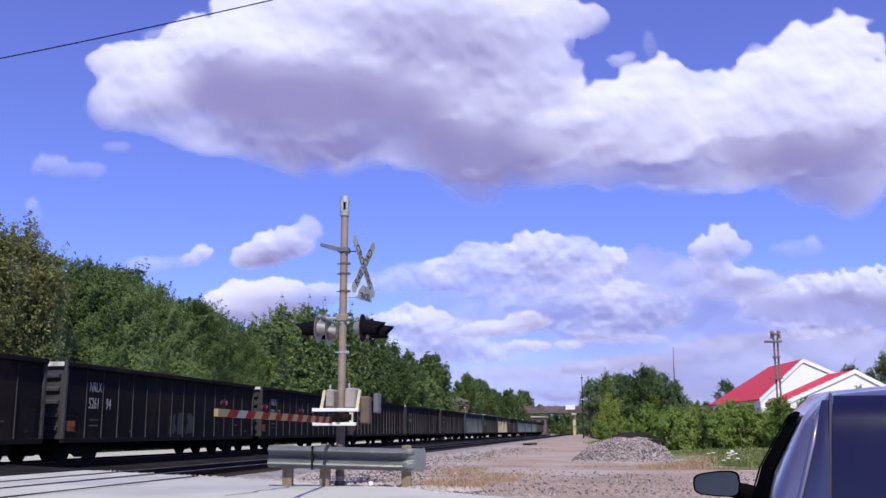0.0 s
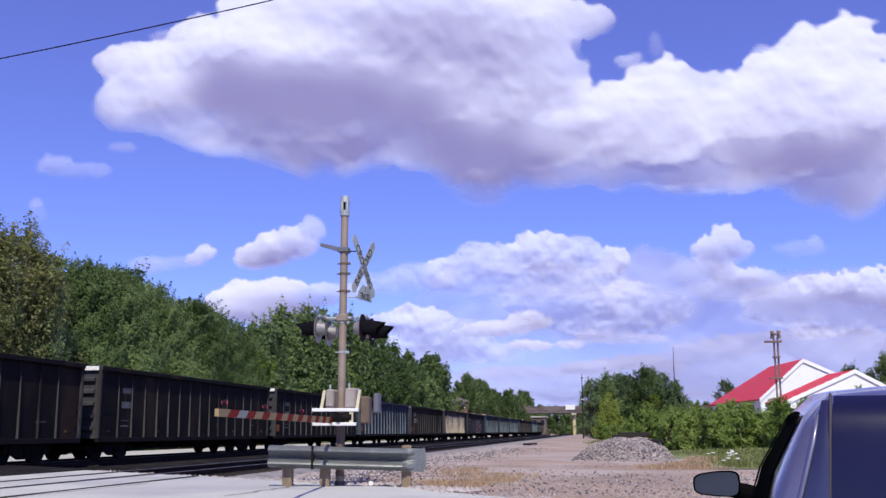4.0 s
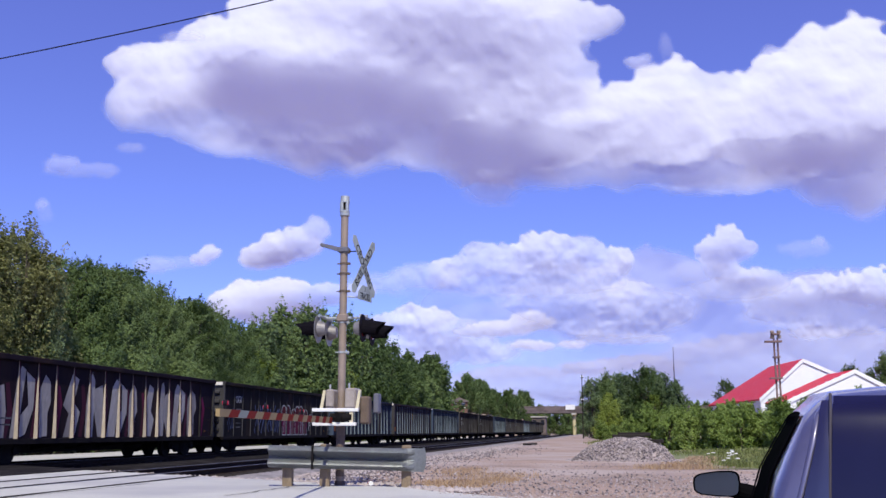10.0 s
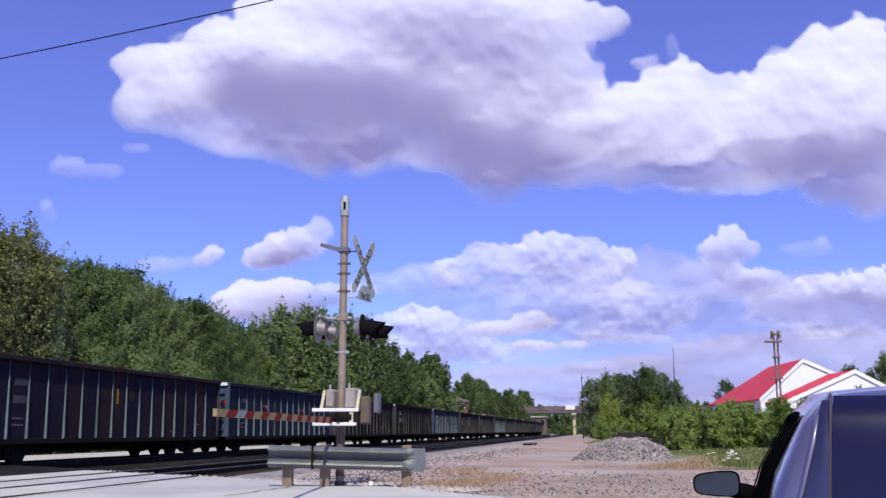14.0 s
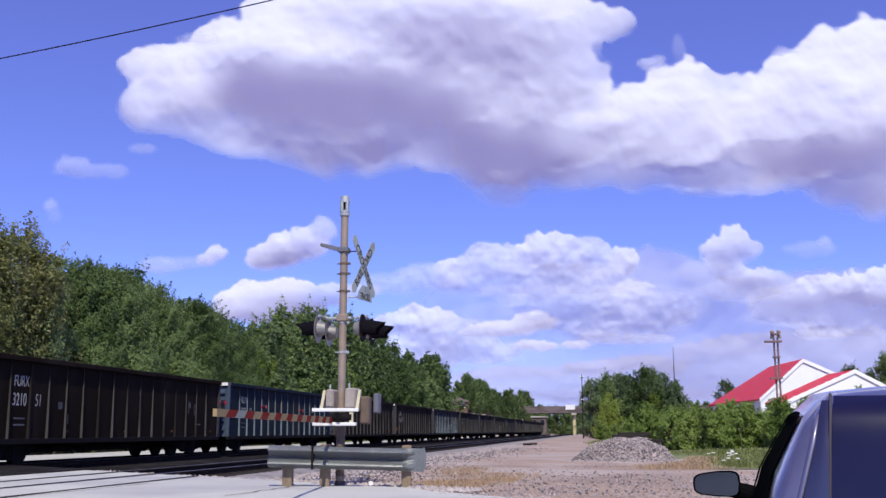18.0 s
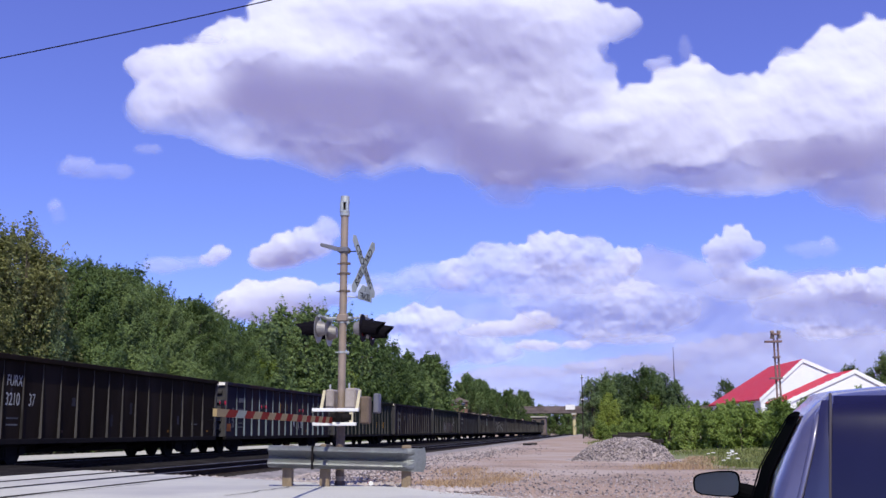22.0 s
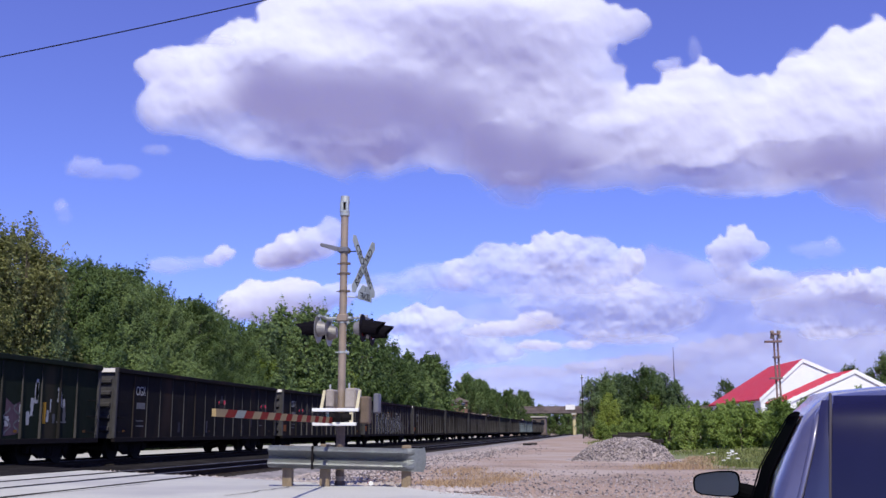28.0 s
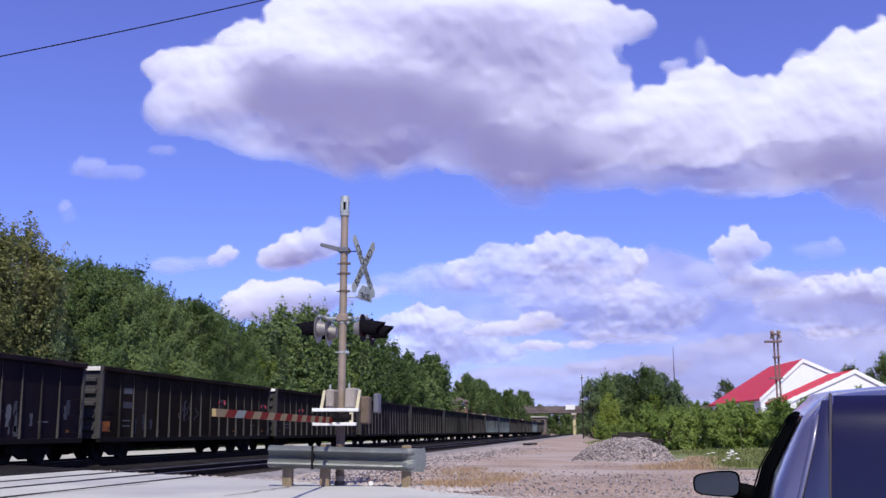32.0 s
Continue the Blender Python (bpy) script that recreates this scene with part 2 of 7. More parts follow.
def build_road():
    bm = bmesh.new()
    rows = []
    for i in range(111):
        a = -30 + i * 0.8
        rag = 0.22 * noise.noise((a * 0.8, 0, 0)) + 0.1 * noise.noise((a * 2.7, 4, 0))
        row = []
        for off, dz in ((-10.2 + rag, -0.35), (-9.6 + rag, -0.04), (-5, 0.0), (rag - 0.1, -0.01), (rag + 0.25, -0.04), (rag + 0.9, -0.5)):
            p = ROAD_P + ROAD_DIR * a + ROAD_NRM * off
            z = 0.0 - 0.27 * ramp01(p.x, -3.5, 5)
            row.append(bm.verts.new((p.x, p.y, z + dz)))
        rows.append(row)
    for a, b in zip(rows, rows[1:]):
        for i in range(5):
            bm.faces.new((a[i], b[i], b[i + 1], a[i + 1]))
    bmesh.ops.recalc_face_normals(bm, faces=bm.faces)
    road = tagged(part("road", bm, M_ROAD, smooth=True), "sun-bleached grey asphalt road over the level crossing", "road", kind="structure")
    # flangeway slots along the rails and tarred cracks
    for x0, w in ((SIDE_X + GAUGE / 2 - 0.18, 0.15), (SIDE_X - GAUGE / 2 + 0.04, 0.15), (SIDE_X + 2.0, 0.12)):
        y1 = ROAD_P.y + (ROAD_P.x - x0) * 0.66 - 0.2
        part("flangeway", boxed(x0, x0 + w, y1 - 12, y1, 0.0, 0.006), M_NEARBLACK, road, "dark flangeway slot")
    # near-black sheet laid over the road across the main track
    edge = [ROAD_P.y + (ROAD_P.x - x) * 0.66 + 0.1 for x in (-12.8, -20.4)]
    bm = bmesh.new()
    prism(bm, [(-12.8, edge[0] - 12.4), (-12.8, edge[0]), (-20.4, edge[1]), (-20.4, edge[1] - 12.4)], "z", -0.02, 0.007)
    part("crossing_surface", bm, M_NEARBLACK, road, "near-black crossing surface under the main track")
    for p, q in (((-5.61, 14.16), (-5.37, 17.33)), ((-8.6, 12.5), (-8.3, 17.2))):
        bm = bmesh.new()
        n = 10
        for i in range(n):
            a, b = Vector(p).lerp(Vector(q), i / n), Vector(p).lerp(Vector(q), (i + 1) / n)
            a.x += 0.06 * noise.noise((i, p[0], 0))
            b.x += 0.06 * noise.noise((i + 1, p[0], 0))
            vs = [bm.verts.new((v.x + o, v.y, 0.007)) for v, o in ((a, -0.018), (a, 0.018), (b, 0.018), (b, -0.018))]
            bm.faces.new(vs)
        part("tar_seam", bm, M_TAR, road, "dark tarred crack")


build_road()


def build_track(name, x, y0, y1, curved):
    bed = tagged(new(name), "", "", kind="structure")
    tagged(bed, "ballasted railway track with rusty rails on dark timber ties", "track")
    ss = [y0 + (y1 - y0) * i / 160 for i in range(161)]

    def row(s, off):
        if curved:
            return on_line(s, off)[:2]
        return (x + off, s)
    bm = bmesh.new()
    prof = ((-3.4, -0.5), (-1.7, -0.2), (1.7, -0.2), (2.2, -0.22), (3.5 if curved else 2.6, -0.27 if curved else -0.36))
    rows = [[bm.verts.new((*row(s, o), z)) for o, z in prof] for s in ss]
    for a, b in zip(rows, rows[1:]):
        for i in range(4):
            bm.faces.new((a[i], a[i + 1], b[i + 1], b[i]))
    bmesh.ops.recalc_face_normals(bm, faces=bm.faces)
    part("ballast_bed", bm, M_NEARBLACK if curved else M_DARKBED, bed)
    if not curved:
        bm = bmesh.new()
        rows = [[bm.verts.new((x + o + 0.12 * noise.noise((s * 0.7, o, 0)), s, z)) for o, z in ((1.15, -0.19), (1.6, -0.182), (2.2, -0.20), (2.9, -0.42))] for s in [19.6 + 2.2 * i for i in range(180)]]
        for a, b in zip(rows, rows[1:]):
            for i in range(3):
                bm.faces.new((a[i], a[i + 1], b[i + 1], b[i]))
        bmesh.ops.recalc_face_normals(bm, faces=bm.faces)
        part("ballast_shoulder", bm, M_BALLAST, bed, "grey stone shoulder of the siding", smooth=True)
    for side in (-1, 1):
        for nm, mt, prof in (("rail", M_RAIL, ((-0.07, -0.18), (0.07, -0.18), (0.07, -0.165), (0.012, -0.14), (0.012, -0.05), (0.036, -0.035), (0.036, -0.004), (-0.036, -0.004), (-0.036, -0.035), (-0.012, -0.05), (-0.012, -0.14), (-0.07, -0.165))),
                             ("rail_head", M_RAILTOP, ((-0.034, -0.006), (0.034, -0.006), (0.03, 0.002), (-0.03, 0.002)))):
            bm = bmesh.new()
            rows = [[bm.verts.new((*row(s, side * GAUGE / 2 + o), z)) for o, z in prof] for s in ss]
            for a, b in zip(rows, rows[1:]):
                for i in range(len(prof)):
                    j = (i + 1) % len(prof)
                    bm.faces.new((a[i], a[j], b[j], b[i]))
            bmesh.ops.recalc_face_normals(bm, faces=bm.faces)
            part(nm, bm, mt, bed)
    return bed


def build_lane():
    bm = bmesh.new()
    rows = []
    for i in range(60):
        y = 22 + 3.0 * i
        rows.append([bm.verts.new((x + 0.3 * noise.noise((y * 0.2, x, 0)), y, z)) for x, z in ((-27.4, -0.5), (-26.8, -0.18), (-24, -0.15), (-21.4, -0.18), (-20.8, -0.5))])
    for a, b in zip(rows, rows[1:]):
        for i in range(4):
            bm.faces.new((a[i], a[i + 1], b[i + 1], b[i]))
    bmesh.ops.recalc_face_normals(bm, faces=bm.faces)
    tagged(part("service_lane", bm, M_ROAD, smooth=True), "pale sunlit gravel lane beyond the train", "lane", kind="structure")


build_lane()
build_track("track_main", MAIN_X, -40, 700, True)
build_track("track_siding", SIDE_X, -40, 420, False)
# ---- the train of open gondola wagons ----
PITCH, LEN, HALF, TOP, SILL = 17.5, 16.4, 1.6, 3.10, 0.74


def wheelset_mesh():
    bm = bmesh.new()
    rod(bm, (-0.95, 0, 0), (0.95, 0, 0), 0.075, seg=10)
    for s in (-1, 1):
        rod(bm, (s * 0.70, 0, 0), (s * 0.83, 0, 0), 0.42, 0.42, seg=28)
        rod(bm, (s * 0.675, 0, 0), (s * 0.70, 0, 0), 0.445, seg=28)
        rod(bm, (s * 0.83, 0, 0), (s * 0.87, 0, 0), 0.13, seg=14)
        for k in range(4):
            a = k * math.pi / 2 + 0.4
            rod(bm, (s * 0.825, 0.25 * math.cos(a), 0.25 * math.sin(a)), (s * 0.838, 0.25 * math.cos(a), 0.25 * math.sin(a)), 0.045, seg=8)
    return mesh_of("wheelset", bm, M_WHEEL)


def side_frame_mesh():
    bm = bmesh.new()
    outer = [(-1.15, 0.33), (-1.15, 0.55), (-0.75, 0.62), (-0.45, 0.72), (0.45, 0.72), (0.75, 0.62), (1.15, 0.55), (1.15, 0.33), (0.72, 0.33), (0.35, 0.17), (-0.35, 0.17), (-0.72, 0.33)]
    prism(bm, outer, "x", -0.07, 0.07)
    for y in (-0.88, 0.88):
        rod(bm, (-0.1, y, 0.42), (0.12, y, 0.42), 0.12, seg=12)
    for y in (-0.14, 0, 0.14):
        rod(bm, (0.09, y, 0.24), (0.09, y, 0.5), 0.055, seg=8)
    return mesh_of("side_frame", bm, M_IRON)


ME_WHEEL, ME_FRAME = wheelset_mesh(), side_frame_mesh()
ME_BOLSTER = mesh_of("bolster", boxed(-0.95, 0.95, -0.2, 0.2, 0.42, 0.72, bevel=0.04), M_IRON)
WHEELSETS = []


def grab_mesh():
    """A bent bar, bolted to the side at both ends."""
    bm = bmesh.new()
    rod(bm, (0.09, -0.22, 0), (0.09, 0.22, 0), 0.013, seg=6)
    for y in (-0.22, 0.22):
        rod(bm, (0, y, 0), (0.1, y, 0), 0.013, seg=6)
    return mesh_of("grab_iron", bm, M_IRON)


ME_GRAB = grab_mesh()


def paint(name, col, rust=0.3, second=(0.10, 0.055, 0.035)):
    return shade(name, col, 0.8, var=0.3, scale=0.9, bump=0.05, second=second, amount=rust, stretch=(1, 1, 0.35), fine=14, spec=0.07)


def lettering(text, size, material, name="lettering"):
    """Stencilled letters as a flat mesh that faces +x, reading towards +y."""
    cu = bpy.data.curves.new(name, "FONT")
    cu.body, cu.size, cu.extrude = text, size, 0.002
    tmp = new("tmp", cu)
    me = bpy.data.meshes.new_from_object(tmp.evaluated_get(bpy.context.evaluated_depsgraph_get()))
    bpy.data.objects.remove(tmp)
    me.transform(Matrix(((0, 0, 1, 0), (0.72, 0, 0, 0), (0, 1.05, 0, 0), (0, 0, 0, 1))))
    me.materials.clear()
    me.materials.append(material)
    return me


def rib_mesh(name, material, wide, depth_top, depth_low, edge=None):
    """A side stake, deeper at its foot."""
    bm = bmesh.new()
    z0, z1 = SILL + 0.02, TOP - 0.16
    out = [(0, z0), (depth_low, z0 + 0.02), (depth_low, z0 + 0.12), (depth_top, z1), (0, z1)]
    lo, hi = [], []
    for p in out:
        lo.append(bm.verts.new((p[0], -wide / 2, p[1])))
        hi.append(bm.verts.new((p[0], wide / 2, p[1])))
    bm.faces.new(lo[::-1])
    bm.faces.new(hi)
    for i in range(5):
        j = (i + 1) % 5
        bm.faces.new((lo[i], lo[j], hi[j], hi[i]))
    bmesh.ops.recalc_face_normals(bm, faces=bm.faces)
    me = mesh_of(name, bm, material)
    # stake faces that look along the track carry sunlight as a lighter paint
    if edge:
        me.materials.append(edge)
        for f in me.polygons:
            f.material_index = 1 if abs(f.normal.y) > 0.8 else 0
    return me


def build_gondola(label, body, rib, endp, ribs=15, wide=0.09, deep=0.15, chord=None):
    """One open gondola: origin between the rails under its middle, leading end towards -y."""
    car = thing("gondola_wagon", label, "railway wagon", group="train of gondola wagons")
    h, e = HALF - 0.16, LEN / 2
    chord = chord or body
    for s in (-1, 1):
        bm = bmesh.new()
        box(bm, s * h - 0.012, s * h + 0.012, -e + 0.05, e - 0.05, SILL, TOP - 0.05)
        part("side_wall", bm, body, car)
        bm = bmesh.new()
        box(bm, *sorted((s * (h - 0.05), s * (HALF - 0.02))), -e, e, TOP - 0.16, TOP, bevel=0.02)
        part("top_chord", bm, chord, car)
        bm = bmesh.new()
        box(bm, *sorted((s * (h - 0.04), s * (h + 0.1))), -e, e, SILL - 0.12, SILL + 0.03, bevel=0.01)
        part("side_sill", bm, M_IRON, car)
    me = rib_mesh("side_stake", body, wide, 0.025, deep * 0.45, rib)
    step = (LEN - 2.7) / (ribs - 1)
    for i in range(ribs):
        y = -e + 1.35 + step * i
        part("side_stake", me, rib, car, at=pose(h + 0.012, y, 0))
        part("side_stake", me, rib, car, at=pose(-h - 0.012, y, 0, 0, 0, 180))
    for s in (-1, 1):
        bm = bmesh.new()
        box(bm, -h, h, *sorted((s * (e - 0.10), s * (e - 0.07))), SILL, TOP - 0.02)
        part("end_wall", bm, endp, car)
        bm = bmesh.new()
        box(bm, -h - 0.1, h + 0.1, *sorted((s * (e - 0.14), s * (e + 0.02))), TOP - 0.15, TOP + 0.015, bevel=0.015)
        part("end_chord", bm, endp, car)
        for k in range(5):
            z = SILL + 0.22 + 0.40 * k
            bm = bmesh.new()
            prism(bm, [(s * (e - 0.08), z), (s * (e + 0.04), z + 0.05), (s * (e + 0.04), z + 0.14), (s * (e - 0.08), z + 0.19)], "x", -h + 0.15, h - 0.15)
            part("end_rib", bm, endp, car)
        for c in (-1, 1):
            bm = bmesh.new()
            box(bm, *sorted((c * (h - 0.02), c * (h + 0.085))), *sorted((s * (e - 0.10), s * (e + 0.02))), SILL, TOP - 0.03, bevel=0.012)
            part("corner_post", bm, endp, car)
        bm = bmesh.new()
        box(bm, -0.14, 0.14, *sorted((s * (e - 0.2), s * (e + 0.42))), 0.72, 0.98, bevel=0.03)
        prism(bm, [(-0.17, s * (e + 0.36)), (0.17, s * (e + 0.36)), (0.22, s * (e + 0.55)), (-0.05, s * (e + 0.55))], "z", 0.68, 1.0)
        part("coupler", bm, M_IRON, car)
        for z in (0.95, 1.45, 1.95):
            part("grab_iron", ME_GRAB, None, car, at=pose(h + 0.012, s * (e - 0.4), z))
        bogie = part("bogie", ME_BOLSTER, None, car, at=pose(0, s * 6.1, 0))
        for c in (-1, 1):
            part("side_frame", ME_FRAME, None, bogie, at=pose(c * 1.0, 0, 0, 0, 0, 0 if c > 0 else 180))
        for y in (-0.88, 0.88):
            w = part("wheelset", ME_WHEEL, None, bogie)
            w.matrix_parent_inverse = Matrix.Translation((0, y, 0))
            w.rotation_mode = "QUATERNION"
            w.location = (0, 0, 0.42)
            WHEELSETS.append(w)
    bm = bmesh.new()
    box(bm, -h, h, -e + 0.1, e - 0.1, 0.98, 1.06)
    part("floor", bm, M_IRON, car)
    bm = bmesh.new()
    prism(bm, [(-e + 0.2, 0.98), (-e + 0.2, 0.78), (-4.8, 0.66), (-4.2, 0.33), (4.2, 0.33), (4.8, 0.66), (e - 0.2, 0.78), (e - 0.2, 0.98)], "x", -0.22, 0.22)
    part("centre_sill", bm, M_IRON, car)
    for i in range(6):
        y = -5 + 2 * i
        bm = bmesh.new()
        prism(bm, [(-h, 0.98), (-h, 0.62), (-0.2, 0.40), (0.2, 0.40), (h, 0.62), (h, 0.98)], "y", y - 0.05, y + 0.05)
        part("crossbearer", bm, M_IRON, car)
    bm = bmesh.new()
    rod(bm, (0.55, -2.2, 0.66), (0.55, -1.0, 0.66), 0.17, seg=14)
    part("air_reservoir", bm, M_IRON, car)
    bm = bmesh.new()
    rod(bm, (0.75, 1.2, 0.66), (0.75, 1.75, 0.66), 0.15, seg=14)
    rod(bm, (0.75, 1.75, 0.66), (0.75, 2.6, 0.62), 0.03, seg=8)
    part("brake_cylinder", bm, M_IRON, car)
    return car


P_BLACK = paint("black_wagon_paint", (0.0105, 0.0092, 0.0105), 0.18, (0.03, 0.02, 0.016))
P_BROWN = paint("brown_wagon_paint", (0.0115, 0.0074, 0.0052), 0.3, (0.02, 0.014, 0.012))
P_BLUE = paint("blue_wagon_paint", (0.016, 0.022, 0.040), 0.34, (0.035, 0.027, 0.026))
P_LIGHT = paint("light_blue_wagon_paint", (0.029, 0.033, 0.053), 0.3, (0.04, 0.042, 0.055))
P_NAVY = paint("navy_wagon_paint", (0.0145, 0.0125, 0.024), 0.42, (0.028, 0.017, 0.018))
P_GREEN = paint("dark_green_wagon_paint", (0.0104, 0.0150, 0.0105), 0.2, (0.035, 0.03, 0.02))
P_PURPLE = paint("purplish_wagon_paint", (0.012, 0.008, 0.013), 0.28, (0.026, 0.016, 0.016))
P_STEEL = paint("dull_blue_wagon_paint", (0.014, 0.021, 0.033), 0.25, (0.03, 0.025, 0.026))
# stake edge paints, lighter than the bodies: sunlight put into the colour
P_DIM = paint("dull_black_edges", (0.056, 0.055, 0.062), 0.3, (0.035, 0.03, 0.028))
P_LITEDGE = paint("scuffed_grey_edges", (0.072, 0.067, 0.068), 0.4, (0.02, 0.018, 0.018))
P_LITEDGEBLUE = paint("scuffed_blue_edges", (0.15, 0.18, 0.21), 0.25, (0.05, 0.055, 0.06))
P_ENDGREY = paint("grey_end_paint", (0.056, 0.053, 0.056), 0.3, (0.04, 0.037, 0.034))
P_ENDBLUE = paint("blue_end_paint", (0.06, 0.08, 0.12), 0.25, (0.07, 0.07, 0.08))
P_WHITE = paint("chalky_cream_paint", (0.44, 0.375, 0.30), 0.3, (0.24, 0.2, 0.17))
P_STENCIL = paint("stencil_white", (0.33, 0.33, 0.33), 0.2, (0.3, 0.3, 0.3))
P_DIMSTENCIL = paint("worn_stencil", (0.121, 0.121, 0.127), 0.5, (0.06, 0.06, 0.07))
P_YELLOW = paint("faded_yellow", (0.50, 0.27, 0.03), 0.2, (0.3, 0.16, 0.04))
P_MAGENTA = paint("dark_magenta_paint", (0.12, 0.013, 0.045), 0.3, (0.06, 0.02, 0.03))
P_VIOLET = paint("maroon_paint", (0.05, 0.013, 0.026), 0.3, (0.03, 0.014, 0.02))
P_PALEBLUE = paint("pale_blue_spray", (0.10, 0.125, 0.24), 0.4, (0.04, 0.05, 0.09))
P_FADED = paint("faded_orange_lettering", (0.17, 0.085, 0.02), 0.55, (0.04, 0.025, 0.02))
P_RUSTY = paint("rust_streak_paint", (0.06, 0.03, 0.02), 0.4, (0.03, 0.02, 0.018))
P_SCUFF = paint("scuffed_grey_violet", (0.06, 0.058, 0.075), 0.5, (0.025, 0.024, 0.03))
P_FAINT = paint("faint_orange_trace", (0.05, 0.026, 0.014), 0.6, (0.016, 0.014, 0.018))
P_ROSE = paint("faded_rose_paint", (0.085, 0.055, 0.07), 0.4, (0.03, 0.025, 0.03))
P_BOARD = paint("weathered_white_board", (0.78, 0.72, 0.64), 0.25, (0.3, 0.26, 0.22))
P_GREYSPRAY = paint("chalky_grey_spray", (0.34, 0.315, 0.29), 0.3, (0.22, 0.20, 0.19))
P_VIOLET2 = paint("dark_red_spray", (0.085, 0.018, 0.022), 0.25, (0.05, 0.016, 0.02))
P_TEALSPRAY = paint("pale_teal_spray", (0.05, 0.062, 0.058), 0.45, (0.04, 0.045, 0.045))
P_INK = paint("black_spray", (0.008, 0.008, 0.01), 0.1)
P_TEAL = paint("teal_placard", (0.12, 0.30, 0.30), 0.1)
P_ORANGE = paint("orange_primer", (0.30, 0.10, 0.03), 0.3)

KINDS = {
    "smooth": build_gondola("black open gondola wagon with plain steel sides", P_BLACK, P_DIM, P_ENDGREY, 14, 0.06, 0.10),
    "black": build_gondola("black open gondola wagon with ribbed steel sides", P_BLACK, P_LITEDGE, P_ENDGREY, 15, 0.06, 0.17),
    "brown": build_gondola("dark brown rusty open gondola wagon with ribbed sides", P_BROWN, P_LITEDGE, P_ENDGREY, 15, 0.06, 0.19),
    "blue": build_gondola("faded blue open gondola wagon with rust patches", P_BLUE, P_LITEDGEBLUE, P_ENDBLUE, 15, 0.06, 0.20),
    "light": build_gondola("light blue open gondola wagon with ribbed sides", P_LIGHT, P_LITEDGEBLUE, P_ENDBLUE, 15, 0.06, 0.20),
    "steel": build_gondola("dull blue open gondola wagon with ribbed sides", P_STEEL, P_LITEDGEBLUE, P_ENDBLUE, 15, 0.06, 0.19),
    "navy": build_gondola("dark navy open gondola wagon with ribbed sides", P_NAVY, P_LITEDGEBLUE, P_ENDGREY, 15, 0.06, 0.19),
    "green": build_gondola("dark green open gondola wagon with ribbed sides", P_GREEN, P_LITEDGE, P_ENDGREY, 15, 0.06, 0.19),
    "purple": build_gondola("dull purple-brown open gondola wagon with ribbed sides", P_PURPLE, P_LITEDGE, P_ENDGREY, 15, 0.06, 0.18),
}
ORDER = ["black", "smooth", "smooth", "smooth", "black", "black", "black", "light", "brown", "purple", "smooth", "blue", "navy", "steel",
         "brown", "brown", "steel", "brown", "brown", "navy", "green", "purple", "green", "smooth", "black", "purple", "brown", "brown",
         "purple", "brown", "green", "brown", "navy", "steel", "brown", "black", "brown", "blue", "brown", "purple", "brown", "green",
         "blue", "brown", "brown", "purple"]
CARS = {}


def shift(t):
    """How many wagons have passed, by time."""
    return -1.7443 + 0.714645 * t + 0.001366 * t * t - 0.000012 * t ** 3


def car_pose(k, t):
    s = PITCH * (k - shift(t)) - 2.67 + LEN / 2
    x, y, a = on_line(s)
    return pose(x, y, -0.04, 0, 0, a)


def build_train():
    used = set()
    for i, kind in enumerate(ORDER):
        k = i - 2
        if kind in used:
            car = copy_thing(KINDS[kind], car_pose(k, 0))
            WHEELSETS.extend(o for o in car.children_recursive if o.name.startswith("wheelset"))
        else:
            car = KINDS[kind]
            car.matrix_basis = car_pose(k, 0)
            used.add(kind)
        CARS[k] = car


build_train()

# ---- lettering, placards and sprayed murals on the wagons ----
FACE = HALF - 0.16 + 0.012
ME_REFLECTOR = mesh_of("reflector", boxed(0.001, 0.006, -0.08, 0.08, -0.04, 0.04), P_FADED)
ME_STENCIL = mesh_of("stencil_line", boxed(0.001, 0.004, 0.0, 0.55, -0.022, 0.022), P_DIMSTENCIL)
ME_BOARD = mesh_of("number_board", boxed(-0.95, 1.42, -0.008, 0.0, -0.075, 0.06), P_BOARD)
ME_DARKBAR = mesh_of("board_mark", boxed(-0.1, 0.5, -0.004, 0.0, -0.02, 0.015), P_DIM)


def ribbon(bm, pts, w, x):
    """A flat painted stroke along points (y, z) of half width w, on the plane x."""
    n = len(pts)
    rows = []
    for i, (y, z) in enumerate(pts):
        a, b = pts[max(0, i - 1)], pts[min(n - 1, i + 1)]
        d = Vector((b[0] - a[0], b[1] - a[1]))
        d = d.normalized() if d.length else Vector((0, 1))
        k = w * (0.75 + 0.25 * math.sin(i * 1.7))
        rows.append((bm.verts.new((x, y - d.y * k, z + d.x * k)), bm.verts.new((x, y + d.y * k, z - d.x * k))))
    for p, q in zip(rows, rows[1:]):
        bm.faces.new((p[0], p[1], q[1], q[0]))


def curl(rng, y, z0, z1, wide):
    """A loose letter-like stroke, tall and bent."""
    pts, n = [], 14
    a, b, c = rng.uniform(-1, 1), rng.uniform(1.5, 3.2), rng.uniform(0, 6)
    for i in range(n):
        u = i / (n - 1)
        pts.append((y + wide * (0.5 * math.sin(b * u * 3.1 + c) + a * 0.3 * u), z0 + (z1 - z0) * u))
    return pts


